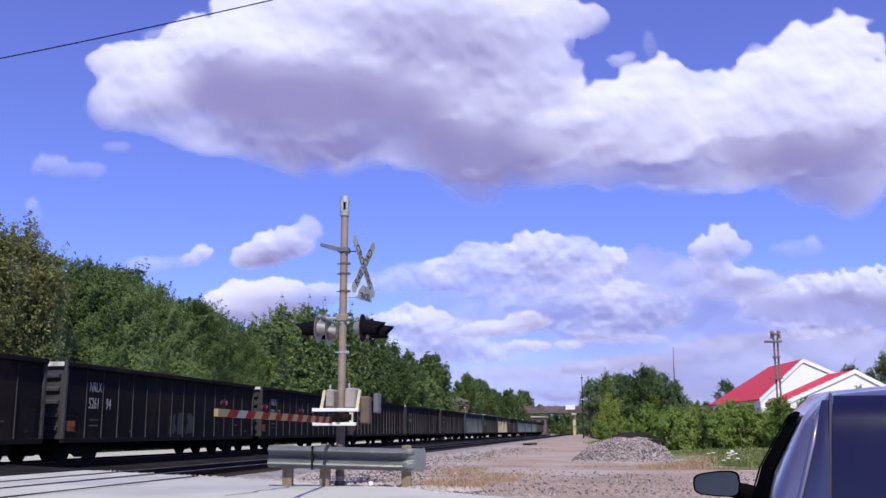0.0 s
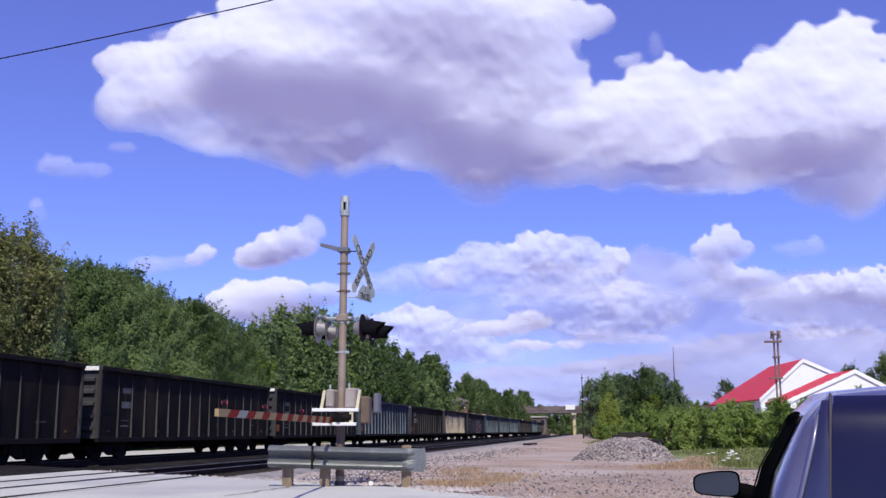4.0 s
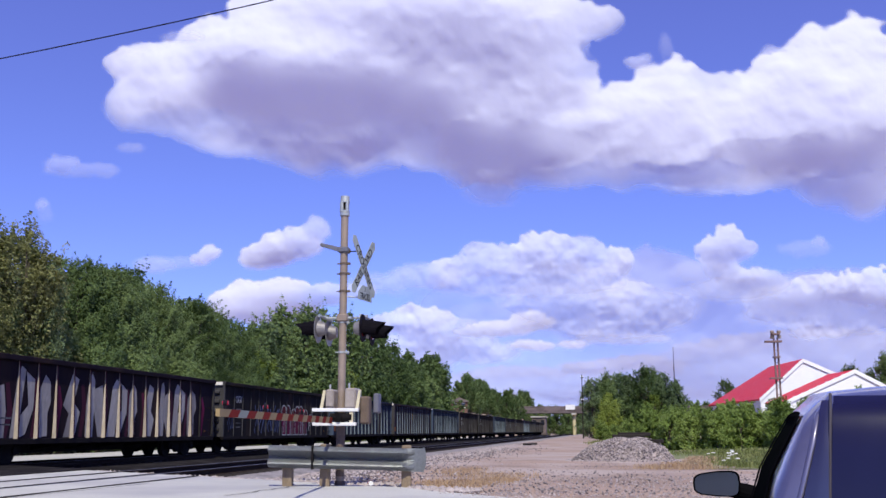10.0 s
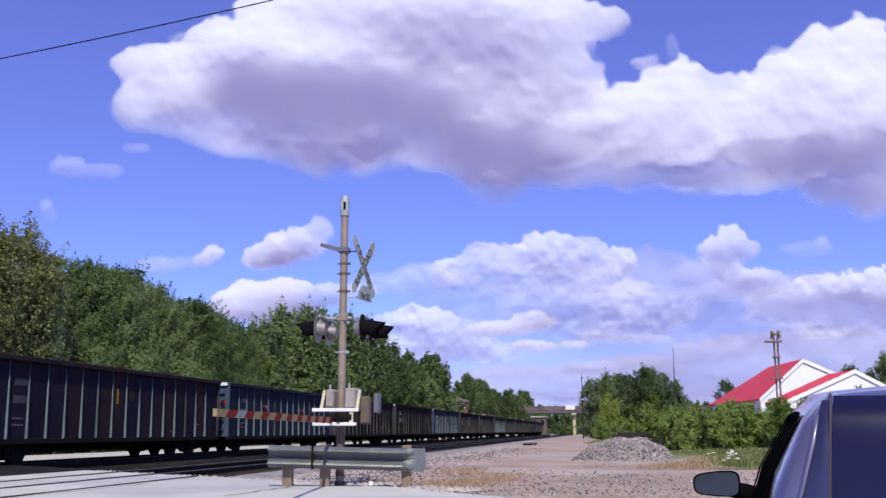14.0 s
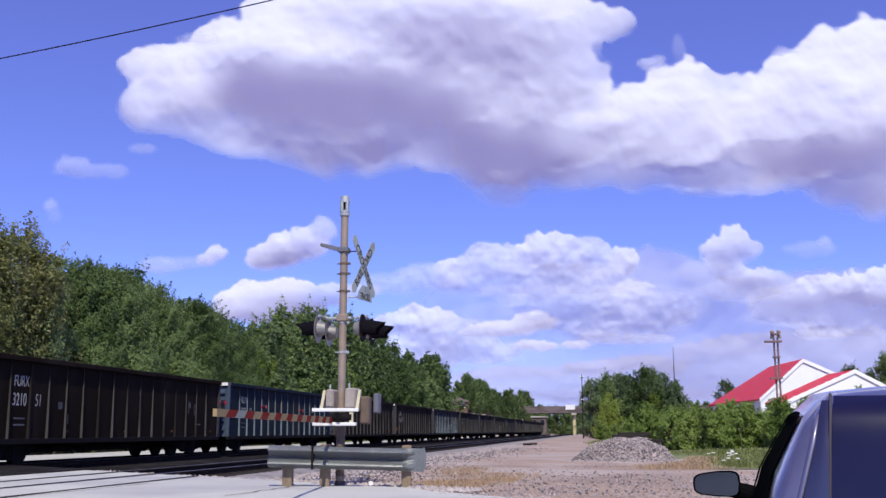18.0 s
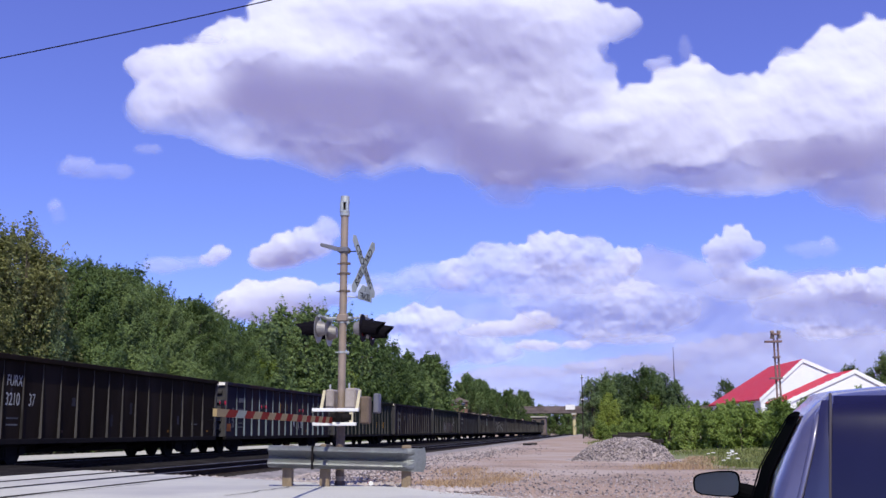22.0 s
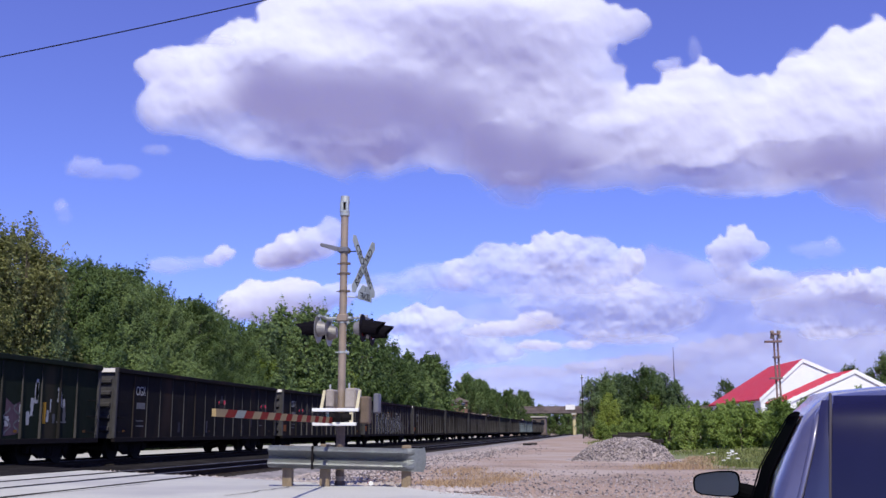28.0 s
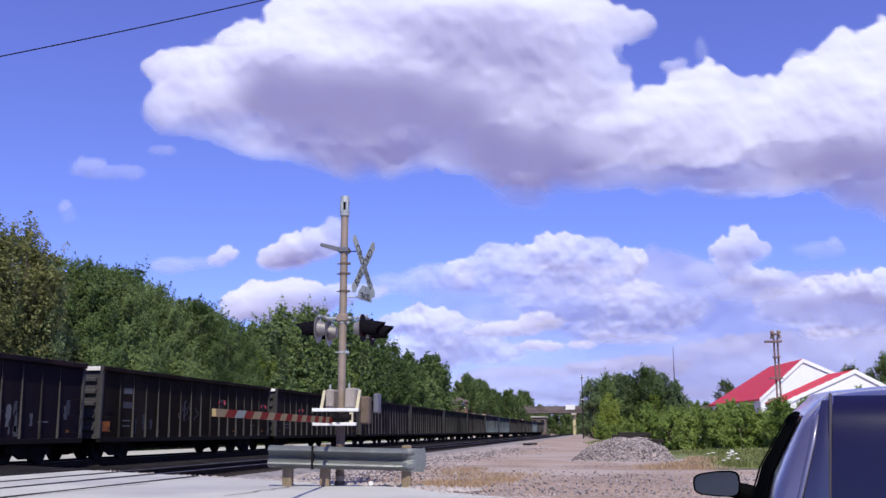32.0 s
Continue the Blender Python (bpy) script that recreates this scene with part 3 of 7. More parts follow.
def mural(car, seed, y0, y1, z0, z1, fill, line, letters, weight, label):
    rng = random.Random(seed)
    e = LEN / 2
    step = (y1 - y0) / letters
    for i in range(letters):
        y = -e + y0 + step * (i + 0.5)
        if fill:
            bm = bmesh.new()
            w = step * 0.46
            out = [(y - w, z0), (y + w * 0.4, z0 + rng.uniform(0, 0.1)), (y + w, z0 + rng.uniform(0, 0.2)), (y + w * rng.uniform(0.5, 1), (z0 + z1) / 2), (y + w * 0.8, z1 - rng.uniform(0, 0.25)), (y, z1 - rng.uniform(0, 0.2)), (y - w * 0.9, z1 - rng.uniform(0, 0.3)), (y - w * rng.uniform(0.5, 1), (z0 + z1) / 2)]
            bm.faces.new([bm.verts.new((FACE + 0.003, a, b)) for a, b in out])
            bmesh.ops.recalc_face_normals(bm, faces=bm.faces)
            part("sprayed_letter", bm, fill, car, label)
        bm = bmesh.new()
        for k in range(2):
            ribbon(bm, curl(rng, y + (k - 0.5) * step * 0.5, z0 + rng.uniform(0, 0.15), z1 - rng.uniform(0, 0.3), step * 0.35), weight, FACE + 0.006)
        part("sprayed_outline", bm, line, car, label)


def slabs(car, seed, y0, y1):
    """Tall grey block letters that cover a whole side: slabs, arches and slanted bars with maroon shading."""
    rng = random.Random(seed)
    e, y, i = LEN / 2, y0, 0
    while y < y1:
        w = rng.uniform(0.85, 1.35)
        zt, zb = TOP - 0.2 - rng.uniform(0, 0.3), SILL + 0.06
        c, kind = -e + y, i % 4
        zm = zb + (zt - zb) * rng.uniform(0.4, 0.6)
        b = w * rng.uniform(0.34, 0.42)
        if kind == 0:
            outs = [[(c, zb), (c + b, zb), (c + b * 1.1, zm), (c + b * 0.95, zt - 0.25), (c + b * 0.6, zt), (c + 0.05, zt - 0.1), (c - 0.05, zm)],
                    [(c + b * 1.05, zm - 0.1), (c + w * 0.72, zb), (c + w, zb), (c + w, zm), (c + w * 0.86, zt - 0.35), (c + b * 1.1, zt - 0.5)]]
        elif kind == 1:
            outs = [[(c, zb), (c + b, zb), (c + b * 1.6, zt - 0.1), (c + b * 0.9, zt), (c + b * 0.5, zt - 0.3)],
                    [(c + b * 1.65, zt - 0.15), (c + w, zt - 0.35), (c + w * 1.02, zm), (c + w * 0.7, zb + 0.1), (c + b * 1.25, zb), (c + b * 1.2, zm - 0.2), (c + w * 0.72, zm + 0.1)]]
        elif kind == 2:
            outs = [[(c + 0.05, zb), (c + w * 0.5, zb + 0.05), (c + w * 0.45, zm - 0.3), (c + w * 0.62, zm), (c + w * 0.5, zt - 0.2), (c + w * 0.2, zt), (c, zt - 0.4), (c - 0.05, zm)]]
        else:
            outs = [[(c, zm), (c + w * 0.4, zt), (c + w * 0.8, zt - 0.15), (c + w * 0.55, zm + 0.1), (c + w * 0.9, zm - 0.2), (c + w * 0.7, zb), (c + w * 0.1, zb), (c + w * 0.3, zm - 0.25)]]
        for out in outs:
            bm = bmesh.new()
            bm.faces.new([bm.verts.new((FACE + 0.004, p + rng.uniform(-0.03, 0.03), min(q, TOP - 0.19))) for p, q in out])
            bmesh.ops.recalc_face_normals(bm, faces=bm.faces)
            part("sprayed_letter", bm, P_GREYSPRAY, car, "chalky grey sprayed letter shape")
        bm = bmesh.new()
        ribbon(bm, [(c + w * 1.02, zb), (c + w * 1.16, zm), (c + w, zt - 0.3)], 0.13, FACE + 0.002)
        part("sprayed_shadow", bm, P_MAGENTA if kind == 2 else P_VIOLET, car, "maroon sprayed shading")
        y, i = y + w + rng.uniform(0.12, 0.4), i + 1


def bubble_letters(car, seed, y0, y1, z0, z1, letters):
    """Fat rounded letters: a white rim, maroon above and magenta below, a dark slit in each."""
    rng = random.Random(seed)
    step = (y1 - y0) / letters
    for i in range(letters):
        y, top = -LEN / 2 + y0 + step * (i + 0.5), z1 - rng.uniform(0, 0.22)
        lean = rng.uniform(-0.12, 0.12)

        def outline(grow, zb, zt):
            w = step * 0.46 + grow
            arch = [(y + lean + w * math.cos(a), zt - w * 0.8 + w * 0.8 * math.sin(a) + grow) for a in [math.pi * k / 8 for k in range(9)]]
            return [(y - w * 0.8, zb - grow), (y + w * 0.9, zb - grow)] + [(y + w * 0.7, (zb + zt) / 2)] + arch + [(y - w * 0.95, (zb + zt) / 2)]
        for nm, mt, pts, x in (("sprayed_outline", P_STENCIL, outline(0.05, z0, top), 0.003), ("sprayed_letter", P_VIOLET2, outline(-0.02, z0, top), 0.005), ("sprayed_letter", P_MAGENTA, outline(-0.03, z0 + 0.02, z0 + (top - z0) * 0.55), 0.0065)):
            bm = bmesh.new()
            bm.faces.new([bm.verts.new((FACE + x, a, b)) for a, b in pts])
            bmesh.ops.recalc_face_normals(bm, faces=bm.faces)
            part(nm, bm, mt, car, "white sprayed rim" if x < 0.004 else "maroon and magenta sprayed letter")
        bm = bmesh.new()
        ribbon(bm, [(y + lean * 0.5, z0 + 0.1), (y + rng.uniform(-0.1, 0.1), (z0 + top) / 2), (y + lean, top - 0.35)], 0.045, FACE + 0.008)
        part("sprayed_shadow", bm, P_INK if i % 2 else P_STENCIL, car, "sprayed slit of the letter")


def patches(car, seed, y0, y1, z0, z1, count, material, label):
    """Upright smears of paint, each a ragged narrow patch."""
    rng = random.Random(seed)
    for _ in range(count):
        y, z = -LEN / 2 + rng.uniform(y0, y1), rng.uniform(z0, z1)
        w, h = rng.uniform(0.04, 0.13), rng.uniform(0.2, 0.62)
        n = 6
        left = [(y - w * rng.uniform(0.5, 1.2), z + h * i / n) for i in range(n + 1)]
        side = [(y + w * rng.uniform(0.5, 1.2), z + h * i / n) for i in range(n, -1, -1)]
        bm = bmesh.new()
        bm.faces.new([bm.verts.new((FACE + 0.004, a, min(b, TOP - 0.2))) for a, b in left + side])
        bmesh.ops.recalc_face_normals(bm, faces=bm.faces)
        part("paint_smear", bm, material, car, label)


def bold_letters(car, seed, y0, y1, z0, z1, letters):
    """Thick sprayed letters: black strokes on wider white ones."""
    rng = random.Random(seed)
    step = (y1 - y0) / letters
    for i in range(letters):
        y = -LEN / 2 + y0 + step * (i + 0.5)
        top, foot = z1 - rng.uniform(0, 0.45) - 0.25 * abs(i / letters - 0.4), z0 + rng.uniform(0, 0.2)
        strokes = [curl(rng, y + (k - 0.5) * step * 0.5, foot, top, step * 0.22) for k in range(2)]
        zc = foot + (top - foot) * rng.choice((0.15, 0.5, 0.9))
        strokes.append([(y + step * (u - 0.5) * 0.6, zc + 0.12 * math.sin(3 * u + i)) for u in (0, 0.25, 0.5, 0.75, 1.0)])
        for nm, w, x, mt in (("sprayed_backing", 0.30, FACE + 0.0015, P_SCUFF), ("sprayed_outline", 0.17, FACE + 0.003, P_STENCIL), ("sprayed_letter", 0.10, FACE + 0.006, P_INK)):
            bm = bmesh.new()
            for k, st in enumerate(strokes):
                ribbon(bm, st, w, x + 0.0004 * k)
            part(nm, bm, mt, car, "grey-violet sprayed backing" if w > 0.2 else "white sprayed outline" if w > 0.15 else "black sprayed letter")


def repaint_stakes(car, y0, y1, paint_mat, edge):
    e = LEN / 2
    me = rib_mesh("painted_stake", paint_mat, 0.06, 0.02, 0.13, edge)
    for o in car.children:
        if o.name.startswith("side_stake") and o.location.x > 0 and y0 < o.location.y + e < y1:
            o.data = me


def dress(k, mark="", number="", tail=""):
    car, e = CARS[k], LEN / 2
    if mark:
        part("reporting_mark", lettering(mark, 0.42, P_STENCIL), None, car, at=pose(FACE + 0.004, -e + 1.52, 2.24))
    else:
        part("stencil_block", boxed(0.001, 0.004, 0, 0.62, 0, 0.2), P_DIMSTENCIL, car, at=pose(FACE + 0.004, -e + 1.62, 2.26))
    if number:
        part("wagon_number", lettering(number, 0.48, P_STENCIL), None, car, at=pose(FACE + 0.004, -e + 1.50, 1.70))
        if tail:
            part("wagon_number", lettering(tail, 0.48, P_STENCIL), None, car, at=pose(FACE + 0.004, -e + 2.62, 1.70))
    else:
        part("stencil_block", boxed(0.001, 0.004, 0, 0.66, 0, 0.22), P_DIMSTENCIL, car, at=pose(FACE + 0.004, -e + 1.60, 1.76))


def common_marks(k):
    car, e = CARS[k], LEN / 2
    rng = random.Random(k + 50)
    for z in (1.34, 1.16):
        part("stencil_line", ME_STENCIL, None, car, at=pose(FACE + 0.003, -e + 1.62, z))
    part("stencil_line", ME_STENCIL, None, car, at=pose(FACE + 0.003, -e + 14.0, 1.25))
    for i in range(5):
        part("reflector", ME_REFLECTOR, None, car, at=pose(FACE + 0.003, -e + 0.75 + 3.72 * i, 0.98), label="faded yellow reflector")
    b = part("number_board", ME_BOARD, None, car, at=pose(0, -e - 0.022, TOP - 0.065), label="white number board")
    part("board_mark", ME_DARKBAR, None, b, at=pose(0.2, -0.008, 0))


for _k in range(-2, 26):
    common_marks(_k)
for _k, _m, _n, _t in ((0, "NRLX", "5261", "94"), (1, "NRLX", "5262", "32"), (2, "NRLX", "", ""), (3, "", "", ""), (4, "", "", ""), (5, "", "", ""), (6, "NDYX", "3222", "55"),
                       (8, "CIGX", "", ""), (9, "FURX", "321", "570"), (10, "", "", ""), (11, "", "", ""), (12, "FURX", "3210", "60"), (13, "FURX", "3210", "51"), (14, "NDYX", "3202", "12"),
                       (15, "JTLX", "2654", ""), (16, "FURX", "3210", "37"), (17, "", "", ""), (18, "", "", ""), (19, "", "", ""), (21, "CIGX", "", ""), (22, "CIGX", "", ""), (23, "", "", ""), (24, "", "", "")):
    dress(_k, _m, _n, _t)
slabs(CARS[7], 2, 0.5, 15.2)
# cream stake sides: sprayed paint, with the sun's brightness in its colour
repaint_stakes(CARS[7], 0.5, 14.8, P_VIOLET, P_WHITE)
mural(CARS[8], 3, 4.0, 7.6, 0.85, 2.35, None, P_PALEBLUE, 6, 0.045, "pale blue sprayed scrawl")
mural(CARS[8], 13, 0.6, 1.4, 1.0, 2.0, None, P_PALEBLUE, 2, 0.04, "pale blue sprayed scrawl")
bubble_letters(CARS[8], 4, 8.0, 12.3, 0.80, 2.32, 6)
patches(CARS[8], 41, 12.2, 13.4, 0.8, 1.7, 7, P_STENCIL, "white drips of spray paint")
mural(CARS[0], 40, 7.4, 9.8, 0.85, 1.75, P_TEALSPRAY, P_TEALSPRAY, 3, 0.025, "faded teal and white sprayed figure")
for _k, _y in ((10, 6.2), (14, 5.8), (17, 6.0), (23, 6.2)):
    for _i in range(4):
        _bm = bmesh.new()
        if _i == 1:
            for _j in range(5):
                box(_bm, 0.001, 0.004, 0.02, 0.14 + 0.03 * (_j % 2), 0.105 * _j - 0.12, 0.105 * _j - 0.05)
        else:
            box(_bm, 0.001, 0.004, 0, 0.34, 0.05 * (_i % 2), 0.34)
        part("faded_emblem", _bm, P_YELLOW if _i == 1 else P_FAINT, CARS[_k], "faded orange painted bars", at=pose(FACE + 0.003, -LEN / 2 + _y + _i * 0.98 + 0.32, 2.02))
patches(CARS[17], 6, 9.6, 11.4, 0.95, 1.7, 9, P_STENCIL, "white smear of paint")
patches(CARS[17], 7, 0.4, 1.4, 0.9, 1.5, 6, P_DIMSTENCIL, "pale smear of paint")
mural(CARS[20], 8, 6.0, 12.2, 0.85, 1.9, P_ROSE, P_DIMSTENCIL, 7, 0.035, "faded rose and white sprayed letter shape")
patches(CARS[20], 18, 6.0, 12.2, 0.85, 1.4, 10, P_STENCIL, "white smear of paint")
bold_letters(CARS[23], 9, 3.4, 12.0, 0.8, 2.4, 9)
patches(CARS[23], 21, 12.3, 15.6, 0.8, 1.7, 9, P_DIMSTENCIL, "pale smear of paint")
patches(CARS[23], 20, 3.2, 12.2, 0.78, 1.9, 26, P_STENCIL, "white smear of paint")
patches(CARS[20], 19, 12.0, 15.2, 0.85, 1.9, 10, P_STENCIL, "white smear of paint")
part("paint_smear", boxed(0.001, 0.004, 0, 0.28, 0, 0.62), P_YELLOW, CARS[20], "yellow sprayed patch", at=pose(FACE + 0.003, -LEN / 2 + 13.1, 1.2))
mural(CARS[22], 10, 2.9, 7.4, 1.2, 2.4, None, P_DIMSTENCIL, 6, 0.025, "thin grey sprayed scrawl")
mural(CARS[24], 11, 6.0, 8.0, 1.4, 2.2, None, P_DIMSTENCIL, 2, 0.03, "thin grey sprayed scrawl")
for _k, _y in ((15, 7.55), (22, 8.1)):
    _p = part("placard", boxed(0.001, 0.005, 0, 0.62, 0, 1.05), P_STENCIL, CARS[_k], "white and teal placard", at=pose(FACE + 0.004, -LEN / 2 + _y, 1.62))
    part("placard_band", boxed(0.006, 0.009, 0.04, 0.58, 0.05, 0.35), P_TEAL, _p)
    part("placard_mark", boxed(0.006, 0.009, 0.14, 0.48, 0.5, 0.9), P_INK, _p)
for _k in (0, 1, 2, 4, 5, 6, 9, 10, 12, 16, 17, 22, 23, 24):
    part("primer_patch", boxed(0.001, 0.004, 0, 0.5, 0, 0.32), P_ORANGE, CARS[_k], "orange primer patch", at=pose(FACE + 0.003, -LEN / 2 + 0.25, 0.98))

_rng = random.Random(77)
for _k in (3, 6, 9, 11, 12, 13, 14, 15, 16, 18, 19, 20, 21, 22, 24, 25):
    patches(CARS[_k], 300 + _k, 1.4, 15.2, 0.8, 1.9, 6, _rng.choice((P_DIMSTENCIL, P_RUSTY, P_SCUFF)), "dull smear of worn paint")
for _k in (18, 12):
    for _i in range(3):
        part("reflector", boxed(0.001, 0.006, 0, 0.10, 0, 0.42), P_FADED if _k == 12 else P_YELLOW, CARS[_k], "faded yellow upright reflector", at=pose(FACE + 0.003, -LEN / 2 + 9.3 + 2.1 * _i, 1.2))
for _y in (3.2, 8.6, 12.0):
    part("primer_patch", boxed(0.001, 0.004, 0, 0.34, 0, 0.26), P_ORANGE, CARS[5], "orange primer patch", at=pose(FACE + 0.003, -LEN / 2 + _y, 1.15))
# ---- trees ----
def leaf_shell(rng, blobs, count, size):
    """Leaves along feathery sprays that reach out and up from a set of ellipsoids (x, y, z, rx, ry, rz)."""
    b = np.array(blobs)
    vol = b[:, 3] * b[:, 4] * b[:, 5]
    sprays = 13
    which = rng.choice(len(b), count, p=vol ** 0.55 / (vol ** 0.55).sum())
    d0 = rng.normal(size=(len(b), sprays, 3)) + np.array((0, -0.1, 0.35))
    d0 /= np.linalg.norm(d0, axis=2)[:, :, None]
    reach = rng.uniform(0.85, 1.4, (len(b), sprays))
    pick = rng.integers(sprays, size=count)
    d, far = d0[which, pick], reach[which, pick]
    along = rng.uniform(0.12, 1.0, count) ** 0.6
    loose = 0.33 * (1.15 - along)[:, None] * rng.normal(size=(count, 3))
    c = b[which, :3] + (d * (along * far)[:, None] + loose) * b[which, 3:]
    c[:, 2] += 0.10 * b[which, 5] * along ** 2
    # slender leafy shoots that stand up out of the crown
    shoots, m = 240, int(count * 0.3)
    home = rng.choice(len(b), shoots, p=vol ** 0.5 / (vol ** 0.5).sum())
    e = rng.normal(size=(shoots, 3)) * np.array((1, 1, 0.6)) + np.array((0, -0.2, 0.45))
    e /= np.linalg.norm(e, axis=1)[:, None]
    foot = b[home, :3] + 0.85 * e * b[home, 3:]
    way = e * 0.75 + np.array((0, 0, 1.0)) + 0.2 * rng.normal(size=(shoots, 3))
    way *= (0.085 * b[:, 2].max() * rng.uniform(0.6, 1.25, shoots) / np.linalg.norm(way, axis=1))[:, None]
    on, up = rng.integers(shoots, size=m), rng.uniform(0, 1, m)
    c[:m] = foot[on] + way[on] * up[:, None] + 0.021 * b[:, 2].max() * (1.1 - up)[:, None] * rng.normal(size=(m, 3))
    d[:m] = e[on]
    nrm = d * 1.0 + rng.normal(size=(count, 3)) * 0.45 + np.array((0.1, -0.25, 0.5))
    nrm /= np.linalg.norm(nrm, axis=1)[:, None]
    u = np.cross(nrm, rng.normal(size=(count, 3)))
    u /= np.linalg.norm(u, axis=1)[:, None]
    v = np.cross(nrm, u)
    s = size * rng.uniform(0.55, 1.35, count)[:, None]
    bend = nrm * s * rng.uniform(-0.25, 0.25, count)[:, None]
    q = np.stack([c - u * s * 0.5, c - v * s * 0.32 + bend, c + u * s * 0.55, c + v * s * 0.32 + bend], 1).reshape(-1, 3)
    f = np.arange(count * 4).reshape(-1, 4)
    return q, f


def crown_blobs(rng, h, wide, low, n):
    out = []
    for i in range(n):
        z = low + (h - low) * (i + rng.uniform(0.2, 0.9)) / n
        f = (z - low) / (h - low)
        spread = wide * (0.95 - 0.75 * f ** 1.7) * rng.uniform(0.35, 1.0)
        a = rng.uniform(0, 6.283)
        r = wide * rng.uniform(0.15, 0.36) * (1.1 - 0.45 * f)
        out.append((spread * math.cos(a), spread * math.sin(a), z - r * 0.3, r, r, r * rng.uniform(0.7, 1.0)))
    for x, y, z, r, _, _ in out[n // 3:]:
        for _k in range(2):
            a = rng.uniform(0, 6.283)
            out.append((x + 0.6 * r * math.cos(a), y + 0.6 * r * math.sin(a), z + r * rng.uniform(0.7, 1.15), 0.12 * wide * rng.uniform(0.5, 1), 0.12 * wide * rng.uniform(0.5, 1), r * rng.uniform(0.4, 0.8)))
    out.append((0, 0, low + (h - low) * 0.45, wide * 0.6, wide * 0.6, (h - low) * 0.42))
    out.append((0, 0, h - wide * 0.3, wide * 0.22, wide * 0.22, wide * 0.35))
    return out


def build_tree(seed, h, wide, low, leaves, size, material, label, blobs=16):
    rng = np.random.default_rng(seed)
    tree = thing("tree", label, "tree", group="trees along the railway")
    bl = crown_blobs(rng, h, wide, low, blobs)
    bm = bmesh.new()
    r0 = 0.018 * h + 0.05
    pts = [(0.25 * noise.noise((seed, z * 0.3, 1)), 0.25 * noise.noise((seed, z * 0.3, 7)), z) for z in (-0.6, h * 0.2, h * 0.45, h * 0.7, h * 0.9)]
    for i in range(4):
        rod(bm, pts[i], pts[i + 1], r0 * (1 - 0.22 * i), r0 * (0.78 - 0.22 * i), seg=8)
    for x, y, z, r, _, _ in bl[:blobs]:
        base = pts[min(3, int(max(0.0, z - 0.2 * h) / h * 4))]
        rod(bm, base, (x, y, z), r0 * 0.35, r0 * 0.08, seg=6)
    part("trunk", bm, M_BARK, tree)
    q, f = leaf_shell(rng, bl, leaves, size)
    part("crown", cloud_mesh("crown", q, f, material), None, tree)
    return tree


T_OAK = build_tree(1, 10.5, 3.6, 1.2, 52000, 0.122, M_LEAF, "tall full green broadleaf tree", 34)
T_ASH = build_tree(2, 9.0, 3.2, 0.6, 47000, 0.118, M_LEAF4, "dense bluish green broadleaf tree", 36)
T_MAPLE = build_tree(3, 8.0, 3.4, 0.3, 47000, 0.122, M_LEAF2, "bushy bright green tree", 32)
T_OAK2 = build_tree(7, 10.5, 3.6, 0.9, 13500, 0.25, M_LEAF, "full green broadleaf tree of the tree line", 34)
T_ASH2 = build_tree(8, 9.0, 3.2, 0.5, 12500, 0.24, M_LEAF4, "dense bluish green tree of the tree line", 36)
T_MAPLE2 = build_tree(9, 8.0, 3.4, 0.3, 12500, 0.25, M_LEAF2, "bushy bright green tree of the tree line", 32)
T_DRY = build_tree(4, 10.5, 3.0, 1.5, 17000, 0.15, M_LEAF3, "thin olive brown tree with sparse leaves", 24)
T_BUSH = build_tree(5, 3.6, 2.2, -0.2, 7000, 0.185, M_LEAF5, "bright green leafy bush", 22)
T_FAR = build_tree(6, 11.0, 4.6, 0.2, 5200, 0.5, M_LEAF, "distant green broadleaf tree", 30)
for _t in (T_BUSH,):
    for _o in (_t, *_t.children_recursive):
        _o.name = _o.name.replace("tree", "bush")
    tagged(T_BUSH, category="bush")
PLACED = set()


def plant(src, x, y, scale=1.0, turn=0.0, z=None, tall=1.0):
    z = ground_height(x, y) - 0.1 if z is None else z
    m = pose(x, y, z, 0, 0, turn)
    ob = src if src.name not in PLACED else copy_thing(src, m)
    PLACED.add(src.name)
    ob.matrix_basis = m
    ob.scale = (scale, scale, scale * tall)
    return ob


def plant_left():
    rng = random.Random(5)
    y = 35.0
    while y < 330:
        far = y > 150
        gap = 3.2 if y < 90 else 4.6 if y < 180 else 7.0
        x0, y0, a = on_line(y, -(11.6 + rng.uniform(0, 2.0)))
        src = T_FAR if far else rng.choice((T_OAK, T_ASH, T_ASH, T_MAPLE)) if y < 78 else rng.choice((T_OAK2, T_ASH2, T_MAPLE2))
        low = 0.88 if 70 < y < 85 else 0.95 if 116 < y < 150 else 0.96
        if not 184 < y < 204:
            plant(src, x0, y0, low * (1.0 if y < 150 else 0.86 if y < 190 else 0.6) * rng.uniform(0.95, 1.2), rng.uniform(0, 360), tall=rng.uniform(0.85, 1.1))
        x1, y1, a = on_line(y + rng.uniform(-1, 2), -(16.5 + rng.uniform(0, 4.0)))
        if not 215 < y < 262:
            plant(T_OAK2 if not far else T_FAR, x1, y1, (0.82 if 82 < y < 101 else 0.95 if y < 118 else 0.87 if y < 180 else 0.78) * rng.uniform(1.05, 1.25), rng.uniform(0, 360))
        if 184 < y < 204:
            y += gap
            continue
        x2, y2, a = on_line(y + rng.uniform(-1, 2), -(9.5 + rng.uniform(0, 1.0)))
        if 90 < y < 200:
            plant(T_BUSH, x2, y2, rng.uniform(0.6, 1.0), rng.uniform(0, 360))
        y += gap


